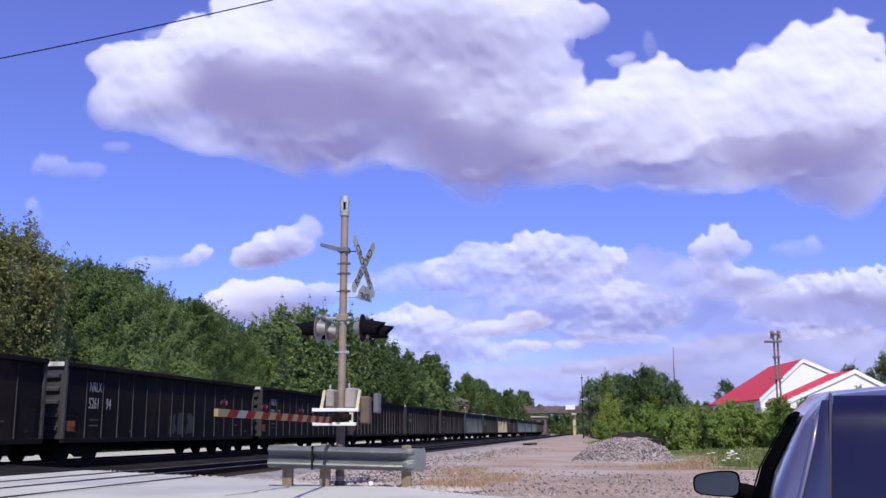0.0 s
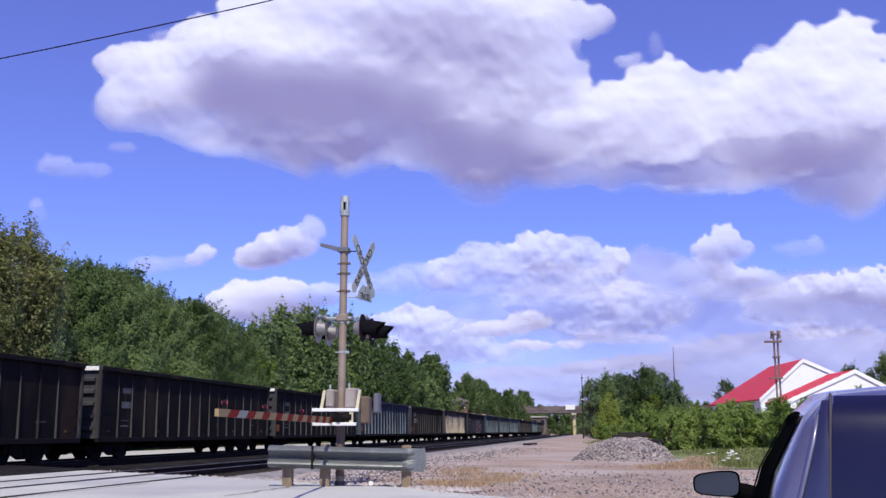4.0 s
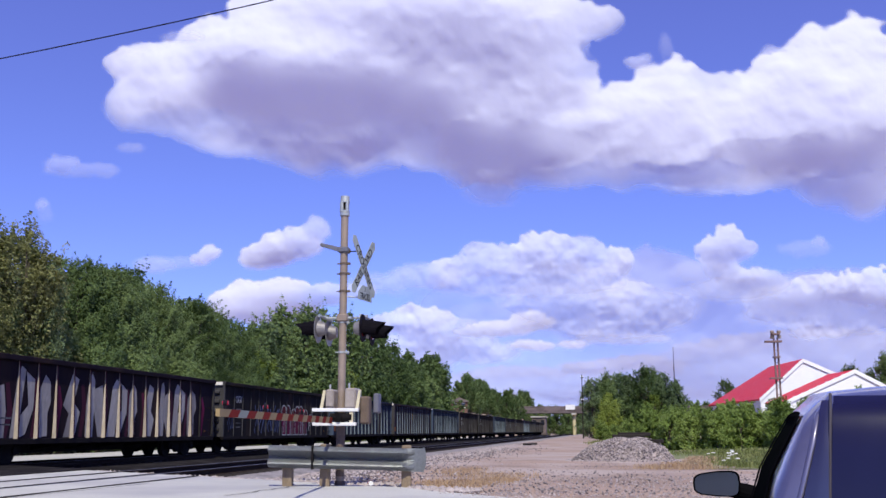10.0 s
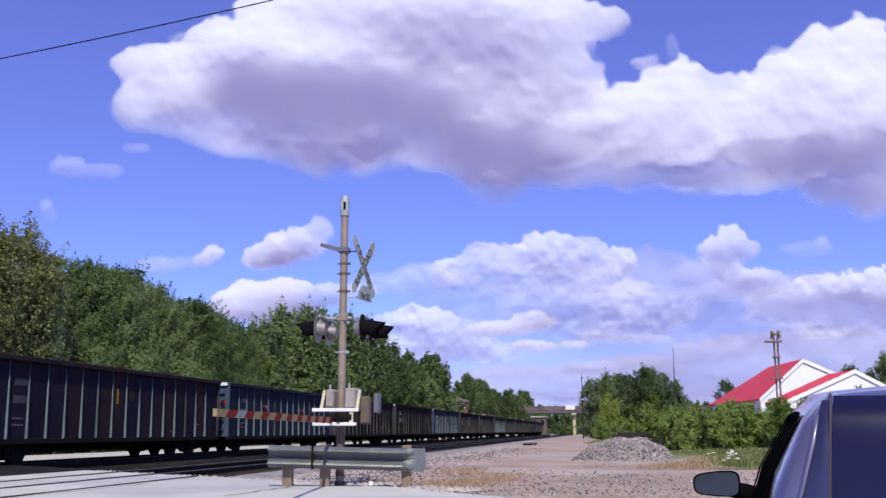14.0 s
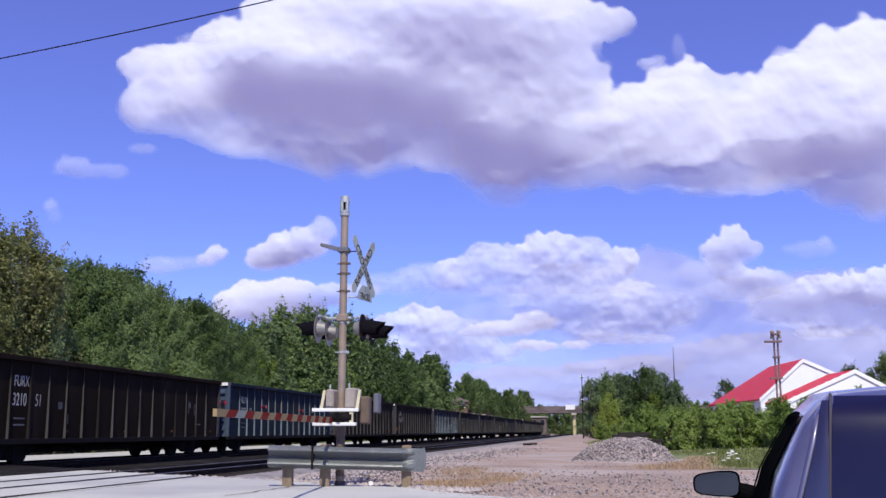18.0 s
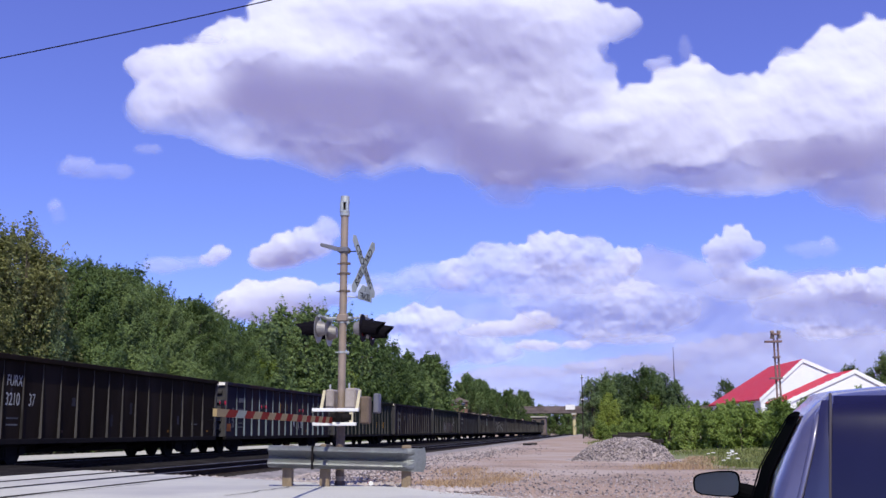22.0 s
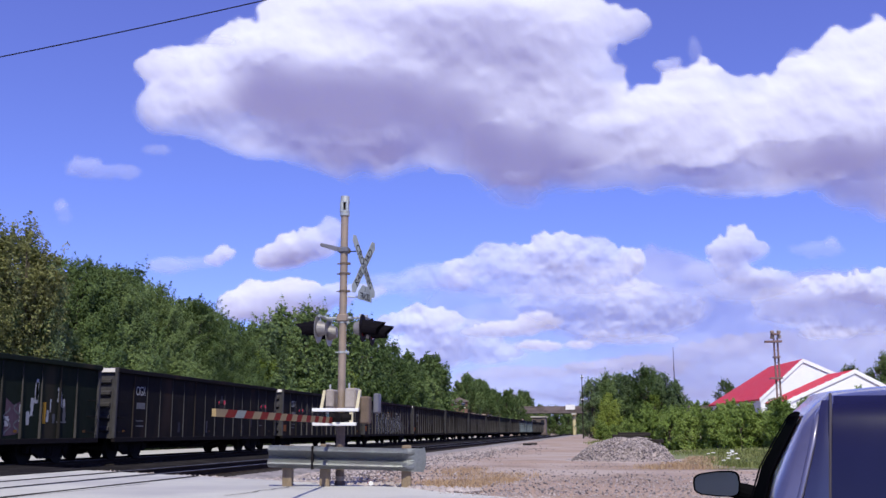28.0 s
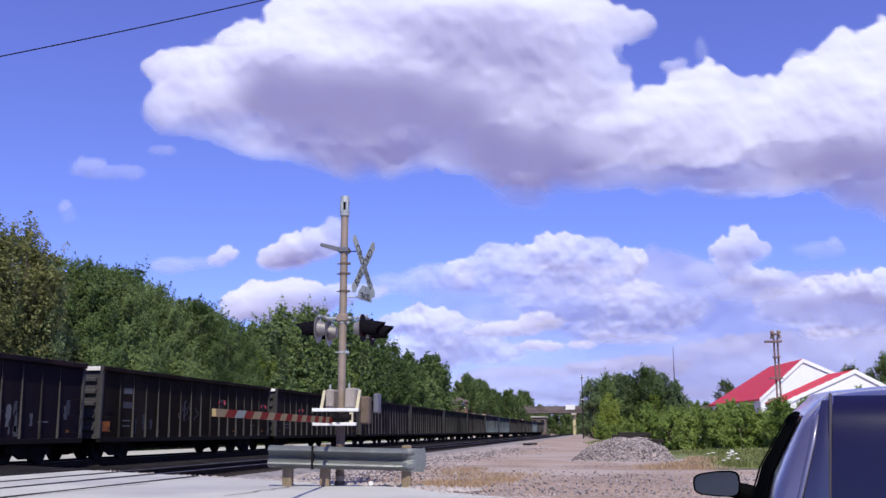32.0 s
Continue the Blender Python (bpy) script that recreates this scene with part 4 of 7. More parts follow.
plant_left()
for _x, _y, _s, _src in ((0.4, 141, 0.98, T_OAK2), (2.6, 143, 1.1, T_ASH2), (5.4, 142, 1.05, T_OAK2), (8.0, 145, 1.1, T_ASH2), (10.4, 149, 0.8, T_OAK2), (0.4, 137, 0.85, T_MAPLE2), (4.0, 148, 1.12, T_ASH2), (6.5, 139, 0.8, T_MAPLE2), (0.2, 146, 0.9, T_ASH2), (1.8, 146, 1.0, T_OAK2), (6.8, 147, 1.08, T_OAK2), (9.4, 142, 0.95, T_ASH2), (-0.8, 142, 0.88, T_ASH2), (-0.2, 139, 0.76, T_OAK2), (-1.75, 138, 1.0, T_ASH2)):
    plant(_src, _x, _y, _s * 0.85, _x * 40)
for _x, _y, _s in ((-30.4, 52.5, 1.04), (-30.2, 57, 1.05), (-30, 61.5, 1.03), (-30.6, 66, 0.98), (-29.8, 55, 1.02), (-30.3, 77, 0.95), (-30.5, 82, 0.97), (-30, 72.5, 0.97), (-31, 91, 1.20), (-30.5, 97, 1.27), (-31, 104, 1.32), (-30.5, 112, 1.37), (-30.5, 121, 1.36), (-31, 130, 1.34), (-30.6, 137, 1.26)):
    plant(T_OAK if _y < 78 else T_OAK2, _x, _y, _s, _x * 13 + _y)
_rng = random.Random(9)
plant(T_BUSH, 16.8, 69, 0.5, 70, tall=1.75)
for _i in range(30):
    _u = _i / 29
    plant(T_BUSH, 2.4 + 8.0 * _u + _rng.uniform(-0.5, 0.5), 53.5 - 4 * _u + _rng.uniform(-1.5, 5), _rng.uniform(0.46, 0.65), _rng.uniform(0, 360))
for _i in range(22):
    _u = _i / 21
    plant(T_BUSH, -0.2 + 9 * _u + _rng.uniform(-0.8, 0.8), 118 - 40 * _u + _rng.uniform(-6, 6), _rng.uniform(0.4, 0.62), _rng.uniform(0, 360))
for _x, _y, _s in ((14.4, 122, 0.6), (26, 112, 0.62), (30, 108, 0.76), (33, 104, 0.80), (22.5, 128, 0.68), (38, 100, 0.7), (27, 101, 0.74), (25, 107, 0.66)):
    plant(T_OAK2, _x, _y, _s, _x * 17)
for _i in range(60):
    plant(T_FAR, -62 + 2.4 * _i + _rng.uniform(-2, 2), 372 + _rng.uniform(-12, 30), _rng.uniform(0.85, 1.0), _rng.uniform(0, 360))
for _x, _y, _s in ((-29.6, 46.0, 1.08), (-30.4, 43.4, 1.11), (-29.0, 42.0, 0.76)):
    plant(T_DRY, _x, _y, _s, _x * 31)
for _x, _y, _s in ((-32, 235, 0.66), (-29.5, 246, 0.55), (-28.5, 262, 0.55), (-27, 273, 0.8), (-27, 284, 0.88), (-25.8, 293, 0.86)):
    plant(T_FAR, _x, _y, _s, _x * 31 + _y)
# ---- crossing signal with gate ----
def disc(bm, c, axis, r, half, seg=24):
    a = Vector(axis).normalized() * half
    return rod(bm, Vector(c) - a, Vector(c) + a, r, seg=seg)


def centred(me):
    """Shifts a flat mesh of letters so that its middle lies on the origin."""
    ys, zs = [v.co.y for v in me.vertices], [v.co.z for v in me.vertices]
    me.transform(Matrix.Translation((0, -(min(ys) + max(ys)) / 2, -(min(zs) + max(zs)) / 2)))
    return me


def crossbuck_blade(bm, tilt):
    m = pose(0, 0, 0, tilt, 0, 0)
    pts = [(-0.69, 0.0), (-0.62, -0.09), (0.62, -0.09), (0.69, 0.0), (0.62, 0.09), (-0.62, 0.09)]
    n0 = len(bm.verts)
    prism(bm, pts, "x", -0.003, 0.003)
    bm.verts.ensure_lookup_table()
    for v in bm.verts[n0:]:
        v.co = m @ v.co


LAMP_X = {-1: -0.33, 1: 0.44}


def build_signal():
    sig = thing("crossing_signal", "weathered steel crossing signal mast with crossbuck, lamps and gate", "crossing signal", pose(-4.74, 17.36, -0.05))
    part("mast", rodded((0, 0, 0), (0, 0, 5.02), 0.07, seg=24), M_ALU, sig, smooth=False)
    bm = bmesh.new()
    rod(bm, (0, 0, 0.0), (0, 0, 0.12), 0.11, 0.09, seg=16)
    box(bm, -0.15, 0.15, -0.15, 0.15, -0.1, 0.02, bevel=0.02)
    part("base_flange", bm, M_RUST, sig)
    # the lower mast is drawn a darker brown than the rest
    part("mast_sleeve", rodded((0, 0, 0.2), (0, 0, 1.08), 0.078, seg=20), M_RUST, sig, "darker brown lower part of the mast")
    bm = bmesh.new()
    rod(bm, (0, 0, 4.98), (0, 0, 5.08), 0.088, seg=24)
    rod(bm, (0, 0, 5.24), (0, 0, 5.36), 0.088, 0.08, seg=24)
    for k in range(5):
        a = radians((60, 120, 180, 232, 318)[k])
        rod(bm, (0.07 * math.cos(a), 0.07 * math.sin(a), 5.06), (0.07 * math.cos(a), 0.07 * math.sin(a), 5.26), 0.03, seg=8)
    part("bell_housing", bm, M_GALV, sig, "bright slotted bell housing on the mast top")
    part("bell", rodded((0, 0, 5.08), (0, 0, 5.24), 0.045, seg=14), M_IRON, sig)
    for z in (4.31, 4.07, 3.88, 3.55, 2.97, 2.42):
        bm = bmesh.new()
        rod(bm, (0, 0, z - 0.018), (0, 0, z + 0.018), 0.08, seg=20)
        rod(bm, (-0.13, 0, z), (0.13, 0, z), 0.012, seg=8)
        box(bm, 0.07, 0.12, -0.03, 0.03, z - 0.02, z + 0.02)
        part("clamp_band", bm, M_GALV if z < 3 else M_RUST, sig)
    # crossbuck and its plate
    cb = part("crossbuck", rodded((0.05, 0, 4.3), (0.34, 0, 4.3), 0.012, seg=8), M_IRON, sig)
    for tilt, x in ((50, 0.36), (-50, 0.366)):
        bm = bmesh.new()
        crossbuck_blade(bm, tilt)
        bl = part("blade", bm, M_SIGN, cb, "dull white reflective blade with dark lettering", at=pose(x + 0.02, 0, 4.0, 0, 0, -13))
        words = centred(lettering("RAILROAD" if tilt > 0 else "CROSSING", 0.19, M_BLACK))
        words.transform(Matrix.Diagonal((1, 1.45, 1, 1)))
        part("lettering", words, None, bl, at=pose(0.005, 0, 0, tilt, 0, 0))
    bm = bmesh.new()
    prism(bm, [(-0.32, 3.46), (0.32, 3.46), (0.30, 3.60), (0.12, 3.74), (-0.12, 3.74), (-0.30, 3.60)], "x", -0.003, 0.003)
    pl = part("count_plate", bm, M_SIGN, sig, "dull white plate under the crossbuck", at=pose(0.41, 0, -0.1, 0, 0, -10))
    for text, size, z in (("2", 0.12, 3.67), ("TRACKS", 0.16, 3.54)):
        part("lettering", centred(lettering(text, size, M_BLACK)), None, pl, at=pose(0.005, 0, z))
    part("bracket", rodded((0.08, 0, 3.45), (0.42, 0, 3.42), 0.014, seg=8), M_GALV, sig)
    bm = bmesh.new()
    prism(bm, [(-0.46, 4.42), (-0.44, 4.47), (0.0, 4.36), (0.0, 4.27)], "y", -0.05, 0.05)
    box(bm, -0.1, 0.1, -0.1, 0.1, 4.27, 4.38, bevel=0.02)
    part("back_bracket", bm, M_SLATE, sig)
    # lamp arm and lamps
    bm = bmesh.new()
    rod(bm, (-0.35, 0, 3.05), (0.46, 0, 3.05), 0.026, seg=12)
    for s in (-1, 1):
        x = LAMP_X[s]
        rod(bm, (x, -0.42, 3.05), (x, 0.42, 3.05), 0.026, seg=12)
        rod(bm, (x, 0, 3.05), (x, 0, 3.10), 0.04, seg=10)
    part("crossarm", bm, M_GALV, sig)
    bm = bmesh.new()
    box(bm, -0.1, 0.1, -0.1, 0.1, 2.98, 3.12, bevel=0.02)
    part("junction_box", bm, M_ALU, sig)
    for s in (-1, 1):
        for y in (-0.36, 0.36):
            x = LAMP_X[s]
            lamp = part("flashing_lamp", rodded((x - s * 0.12, y, 2.82), (x + s * 0.02, y, 2.82), 0.10, 0.15, seg=20), M_LAMPBACK, sig)
            bm = bmesh.new()
            disc(bm, (x + s * 0.03, y, 2.82), (1, 0, 0), 0.255, 0.006, 32)
            part("background_disc", bm, M_BLACK if s > 0 else M_DISC, lamp)
            bm = bmesh.new()
            ring0, ring1 = [], []
            for k in range(17):
                a = radians(-40 + 260 * k / 16)
                ring0.append(bm.verts.new((x + s * 0.035, y + 0.165 * math.cos(a), 2.82 + 0.165 * math.sin(a))))
                w = 0.30 + 0.15 * max(0.0, math.sin(a))
                ring1.append(bm.verts.new((x + s * w, y + 0.13 * math.cos(a), 2.82 + 0.13 * math.sin(a) - 0.03)))
            for k in range(16):
                bm.faces.new((ring0[k], ring0[k + 1], ring1[k + 1], ring1[k]))
            bmesh.ops.solidify(bm, geom=bm.faces[:], thickness=0.006)
            part("hood", bm, M_BLACK, lamp, "black lamp hood")
            bm = bmesh.new()
            disc(bm, (x + s * 0.04, y, 2.82), (1, 0, 0), 0.15, 0.006, 24)
            part("lens", bm, M_LENS, lamp, "dark red lens")
            part("hanger", rodded((x, y, 2.9), (x, y, 3.05), 0.02, seg=8), M_GALV, lamp)
    # gate machine
    for nm, x0, x1, y0, y1, z0, z1 in (("gate_motor_box", -0.24, -0.09, -0.22, 0.16, 1.40, 1.74), ("gate_gear_box", 0.12, 0.33, -0.24, 0.2, 1.38, 1.76)):
        bm = bmesh.new()
        box(bm, x0, x1, y0, y1, z0, z1, bevel=0.03)
        bx = part(nm, bm, M_CASE, sig)
        bm = bmesh.new()
        box(bm, x0 + 0.02, x1 - 0.02, y0 - 0.012, y0 - 0.002, z0 + 0.04, z1 - 0.05, bevel=0.004)
        part("cover", bm, M_CASE, bx)
        bm = bmesh.new()
        rod(bm, (x0 + 0.06, y0 + 0.1, z1 - 0.01), (x0 + 0.06, y0 + 0.1, z1 + 0.09), 0.02, seg=8)
        part("conduit", bm, M_GALV, bx)
    bm = bmesh.new()
    box(bm, 0.52, 0.62, 0.3, 0.55, 1.32, 1.68, bevel=0.02)
    part("relay_box", bm, M_SLATE, sig, "slate grey relay box")
    bm = bmesh.new()
    box(bm, 0.33, 0.50, 0.05, 0.30, 1.12, 1.62, bevel=0.03)
    part("control_case", bm, M_RUST, sig, "rust brown control case")
    for z, x0, x1 in ((1.37, -0.45, 0.40), (1.12, -0.44, 0.36)):
        bm = bmesh.new()
        box(bm, x0, x1, -0.34, -0.26, z - 0.03, z + 0.03, bevel=0.006)
        part("support_bar", bm, M_WHITE, sig, "white painted steel bar")
    for x, lean in ((-0.30, 0.06), (0.36, 0.05)):
        bm = bmesh.new()
        prism(bm, [(x - 0.025, 1.36), (x + 0.025, 1.36), (x + lean + 0.025, 1.72), (x + lean - 0.025, 1.72)], "y", -0.28, -0.24)
        part("stay", bm, M_CREAM, sig, "cream painted stay")
    bm = bmesh.new()
    box(bm, 0.24, 0.30, -0.32, -0.26, 1.12, 1.37)
    part("tie_bar", bm, M_CREAM, sig)
    bm = bmesh.new()
    rod(bm, (-0.12, -0.28, 1.24), (0.28, -0.28, 1.24), 0.07, seg=14)
    rod(bm, (0.02, -0.36, 1.24), (0.1, -0.2, 1.24), 0.09, seg=12)
    part("pivot_shaft", bm, M_IRON, sig)
    return sig


M_RUST = shade("rust_brown_casting", (0.13, 0.095, 0.075), 0.85, var=0.3, scale=4)
M_SIGN = shade("reflective_sign_sheet", (0.34, 0.37, 0.335), 0.5, var=0.15, scale=6, bump=0.02, second=(0.24, 0.26, 0.235), amount=0.3)
M_DISC = shade("bare_aluminium_disc", (0.22, 0.21, 0.20), 0.4, metal=0.5, var=0.12, scale=4, bump=0.03)
M_LAMPBACK = shade("worn_bright_casting", (0.24, 0.225, 0.225), 0.55, metal=0.4, var=0.3, scale=9, bump=0.05)
M_CREAM = shade("cream_paint", (0.62, 0.55, 0.36), 0.6, var=0.15, scale=4)
M_BOARD = shade("tan_gate_board", (0.30, 0.22, 0.11), 0.8, var=0.15, scale=5, spec=0.1)
M_PALEBOARD = shade("pale_gate_board", (0.28, 0.30, 0.25), 0.8, var=0.1, scale=5, spec=0.1)
M_CASE = shade("weathered_grey_case", (0.33, 0.285, 0.25), 0.5, metal=0.15, var=0.2, scale=5, bump=0.05)
M_SLATE = shade("slate_grey_box", (0.13, 0.13, 0.16), 0.6, var=0.2, scale=4)
build_signal()


def build_gate_arm():
    """The lowered arm: its pivot at the origin, reaching along +y in its own space."""
    length = 8.3
    arm = thing("gate_arm", "lowered crossing gate arm with red and tan stripes", "gate arm")

    def hgt(y):
        return 0.054 - 0.018 * y / length
    n, w = 20, length / 20
    for i in range(n):
        y0, y1 = i * w, (i + 1) * w
        bm = bmesh.new()
        lean = 0.07
        rows = []
        for x in (-0.02, 0.02):
            rows.append([bm.verts.new((x, y0 + (lean if i else 0), -hgt(y0))), bm.verts.new((x, y1 + (lean if i < n - 1 else 0), -hgt(y1))), bm.verts.new((x, y1 - (lean if i < n - 1 else 0), hgt(y1))), bm.verts.new((x, y0 - (lean if i else 0), hgt(y0)))])
        a, b = rows
        bm.faces.new(a)
        bm.faces.new(b[::-1])
        for k in range(4):
            bm.faces.new((a[k], b[k], b[(k + 1) % 4], a[(k + 1) % 4]))
        bmesh.ops.recalc_face_normals(bm, faces=bm.faces)
        red = i % 2 == 0 if i < n - 2 else i == n - 2
        part("stripe_panel", bm, M_RED if red else (M_PALEBOARD if i == n - 3 else M_BOARD), arm)
    for y in (8.0, 6.0, 3.3):
        bm = bmesh.new()
        rod(bm, (0, y, hgt(y)), (0, y, hgt(y) + 0.05), 0.02, seg=8)
        rod(bm, (-0.02, y, hgt(y) + 0.06), (0.02, y, hgt(y) + 0.06), 0.03, seg=14)
        lamp = part("gate_lamp", bm, M_BLACK, arm)
        bm = bmesh.new()
        rod(bm, (-0.028, y, hgt(y) + 0.06), (0.03, y, hgt(y) + 0.06), 0.022, 0.018, seg=14)
        part("lens", bm, M_REDLAMP, lamp, "glowing red lens")
    bm = bmesh.new()
    rod(bm, (0.03, 0.3, 0.0), (0.03, 8.1, 0.0), 0.008, seg=6)
    part("cable", bm, M_BLACK, arm)
    return arm


ARM = build_gate_arm()
ARM_FROM = (-4.82, 17.0, 1.135)


def arm_pose(sway):
    return pose(*ARM_FROM, -0.1, 0, 180 + 8.4 + sway)


ARM.matrix_basis = arm_pose(0)


# ---- guardrail ----
M_POSTWOOD = shade("brown_timber_post", (0.22, 0.165, 0.11), 0.9, var=0.35, scale=3, bump=0.35, stretch=(4, 4, 0.7))
M_BEAM = shade("weathered_zinc_beam", (0.33, 0.345, 0.345), 0.5, metal=0.45, var=0.22, scale=2.5, bump=0.05, second=(0.30, 0.30, 0.31), amount=0.3, spec=0.5)


def build_guardrail():
    g = thing("guardrail", "short galvanised guardrail on square timber posts", "guardrail", pose(-5.88, 16.80, 0.0, 0, 0, 9.4))
    prof = [(-0.02, 0.0), (-0.10, 0.04), (-0.115, 0.058), (-0.105, 0.078), (-0.03, 0.125), (0.0, 0.15), (-0.04, 0.19), (-0.11, 0.235), (-0.118, 0.25), (-0.10, 0.272), (-0.03, 0.31)]
    bm = bmesh.new()
    rows = []
    for x in (0.0, 0.03, 0.8, 1.6, 2.35, 2.45, 2.58, 2.72):
        flat = max(0.0, min(1.0, (x - 2.33) / 0.2))
        rows.append([bm.verts.new((x, p[0] * 1.6 * (1 - flat) - 0.05 * flat, 0.285 + 0.035 * (1 - x / 1.36) + 1.24 * p[1] + (p[1] - 0.155) * 0.06 * flat)) for p in prof])
    for a, b in zip(rows, rows[1:]):
        for i in range(len(prof) - 1):
            bm.faces.new((a[i], a[i + 1], b[i + 1], b[i]))
    bmesh.ops.solidify(bm, geom=bm.faces[:], thickness=0.006)
    part("beam", bm, M_BEAM, g, "galvanised W-shaped steel beam")
    bm = bmesh.new()
    for i in range(9):
        a = radians(-90 + 180 * i / 8)
        bm.verts.new((2.72 + 0.05 * math.cos(a), -0.035, 0.465 + 0.205 * math.sin(a)))
    bm.verts.ensure_lookup_table()
    bm.faces.new(bm.verts[:])
    bmesh.ops.solidify(bm, geom=bm.faces[:], thickness=0.006)
    part("end_shoe", bm, M_BEAM, g, "rounded galvanised end plate")
    for x, top in ((0.32, 0.70), (0.98, 0.72), (2.42, 0.70)):
        bm = bmesh.new()
        box(bm, x - 0.085, x + 0.085, 0.02, 0.24, -0.35, top, bevel=0.012)
        part("post", bm, M_POSTWOOD, g, "weathered square timber post")
    # narrow dark upright strip across the front of the beam
    bm = bmesh.new()
    box(bm, 0.765, 0.80, -0.20, -0.06, 0.29, 0.69)
    part("splice_strap", bm, M_IRON, g)
    for x in (0.34, 0.98, 2.42):
        part("bolt", rodded((x, -0.02, 0.465), (x, 0.03, 0.465), 0.016, seg=8), M_GALV, g)
    return g


build_guardrail()


# ---- parked car ----
def coated(name, col, metal, rough):
    """Glossy car paint: dark flakes under a clear coat, faintly dusty."""
    m = shade(name, col, rough, metal=metal, var=0.12, scale=2.5, bump=0.0, spec=0.5)
    p = m.node_tree.nodes["Principled BSDF"]
    p.inputs["Coat Weight"].default_value, p.inputs["Coat Roughness"].default_value, p.inputs["Coat IOR"].default_value = 1.0, 0.10, 1.8
    return m


M_CARBLUE = coated("dark_blue_car_paint", (0.155, 0.145, 0.215), 0.5, 0.40)
# darker copy of the body blue, for the shaded rear pillar face
M_SHADEBLUE = coated("midnight_blue_gloss", (0.014, 0.011, 0.035), 0.0, 0.4)
M_TINT = shade("tinted_car_glass", (0.009, 0.008, 0.034), 0.2, var=0.1, scale=2, bump=0.0, spec=0.38)
M_SIDEGLASS = shade("dark_side_glass", (0.006, 0.007, 0.006), 0.6, var=0.3, scale=2, bump=0.0, spec=0.0)
M_SEAM = shade("dusty_hatch_seam", (0.055, 0.048, 0.06), 0.8, var=0.2, scale=6, bump=0.0)
M_SEAL = shade("matt_black_rubber", (0.005, 0.005, 0.006), 0.9, var=0.2, scale=6, bump=0.0, spec=0.0)
M_RUBBER = shade("tyre_rubber", (0.02, 0.02, 0.02), 0.85, var=0.2, scale=8)
M_MIRROR = shade("mirror_glass", (0.11, 0.155, 0.23), 0.04, metal=1.0, var=0.02, scale=2, bump=0.0)


def skin(rows, close=False):
    bm = bmesh.new()
    vs = [[bm.verts.new(p) for p in r] for r in rows]
    for a, b in zip(vs, vs[1:]):
        n = len(a)
        for i in range(n if close else n - 1):
            j = (i + 1) % n
            bm.faces.new((a[i], a[j], b[j], b[i]))
    bmesh.ops.recalc_face_normals(bm, faces=bm.faces)
    return bm


CREASE = tuple((hr - 0.024, y - 0.004, zb + 0.93 * (zr - zb)) for y, hr, zr, zb in ((-1.655, 0.70, 1.05, 0.95), (-1.645, 0.67, 1.14, 0.95), (-1.625, 0.63, 1.29, 0.96), (-1.58, 0.61, 1.375, 0.96), (-1.45, 0.585, 1.415, 0.96), (-1.3, 0.55, 1.40, 0.95)))


def mirror_point(s, cx, cz, half, tall, y):
    """The rim of a door mirror: full height beside the door, tapering outwards along its top."""
    u, v = math.copysign(abs(cx) ** 0.42, cx), math.copysign(abs(cz) ** 0.5, cz)
    drop = 0.34 * ((u + 1) / 2) ** 2.2 if v > 0 else 0.2 * ((u + 1) / 2) ** 2
    return (s * (1.021 + half * u), y, 1.034 + tall * v * (1 - drop))


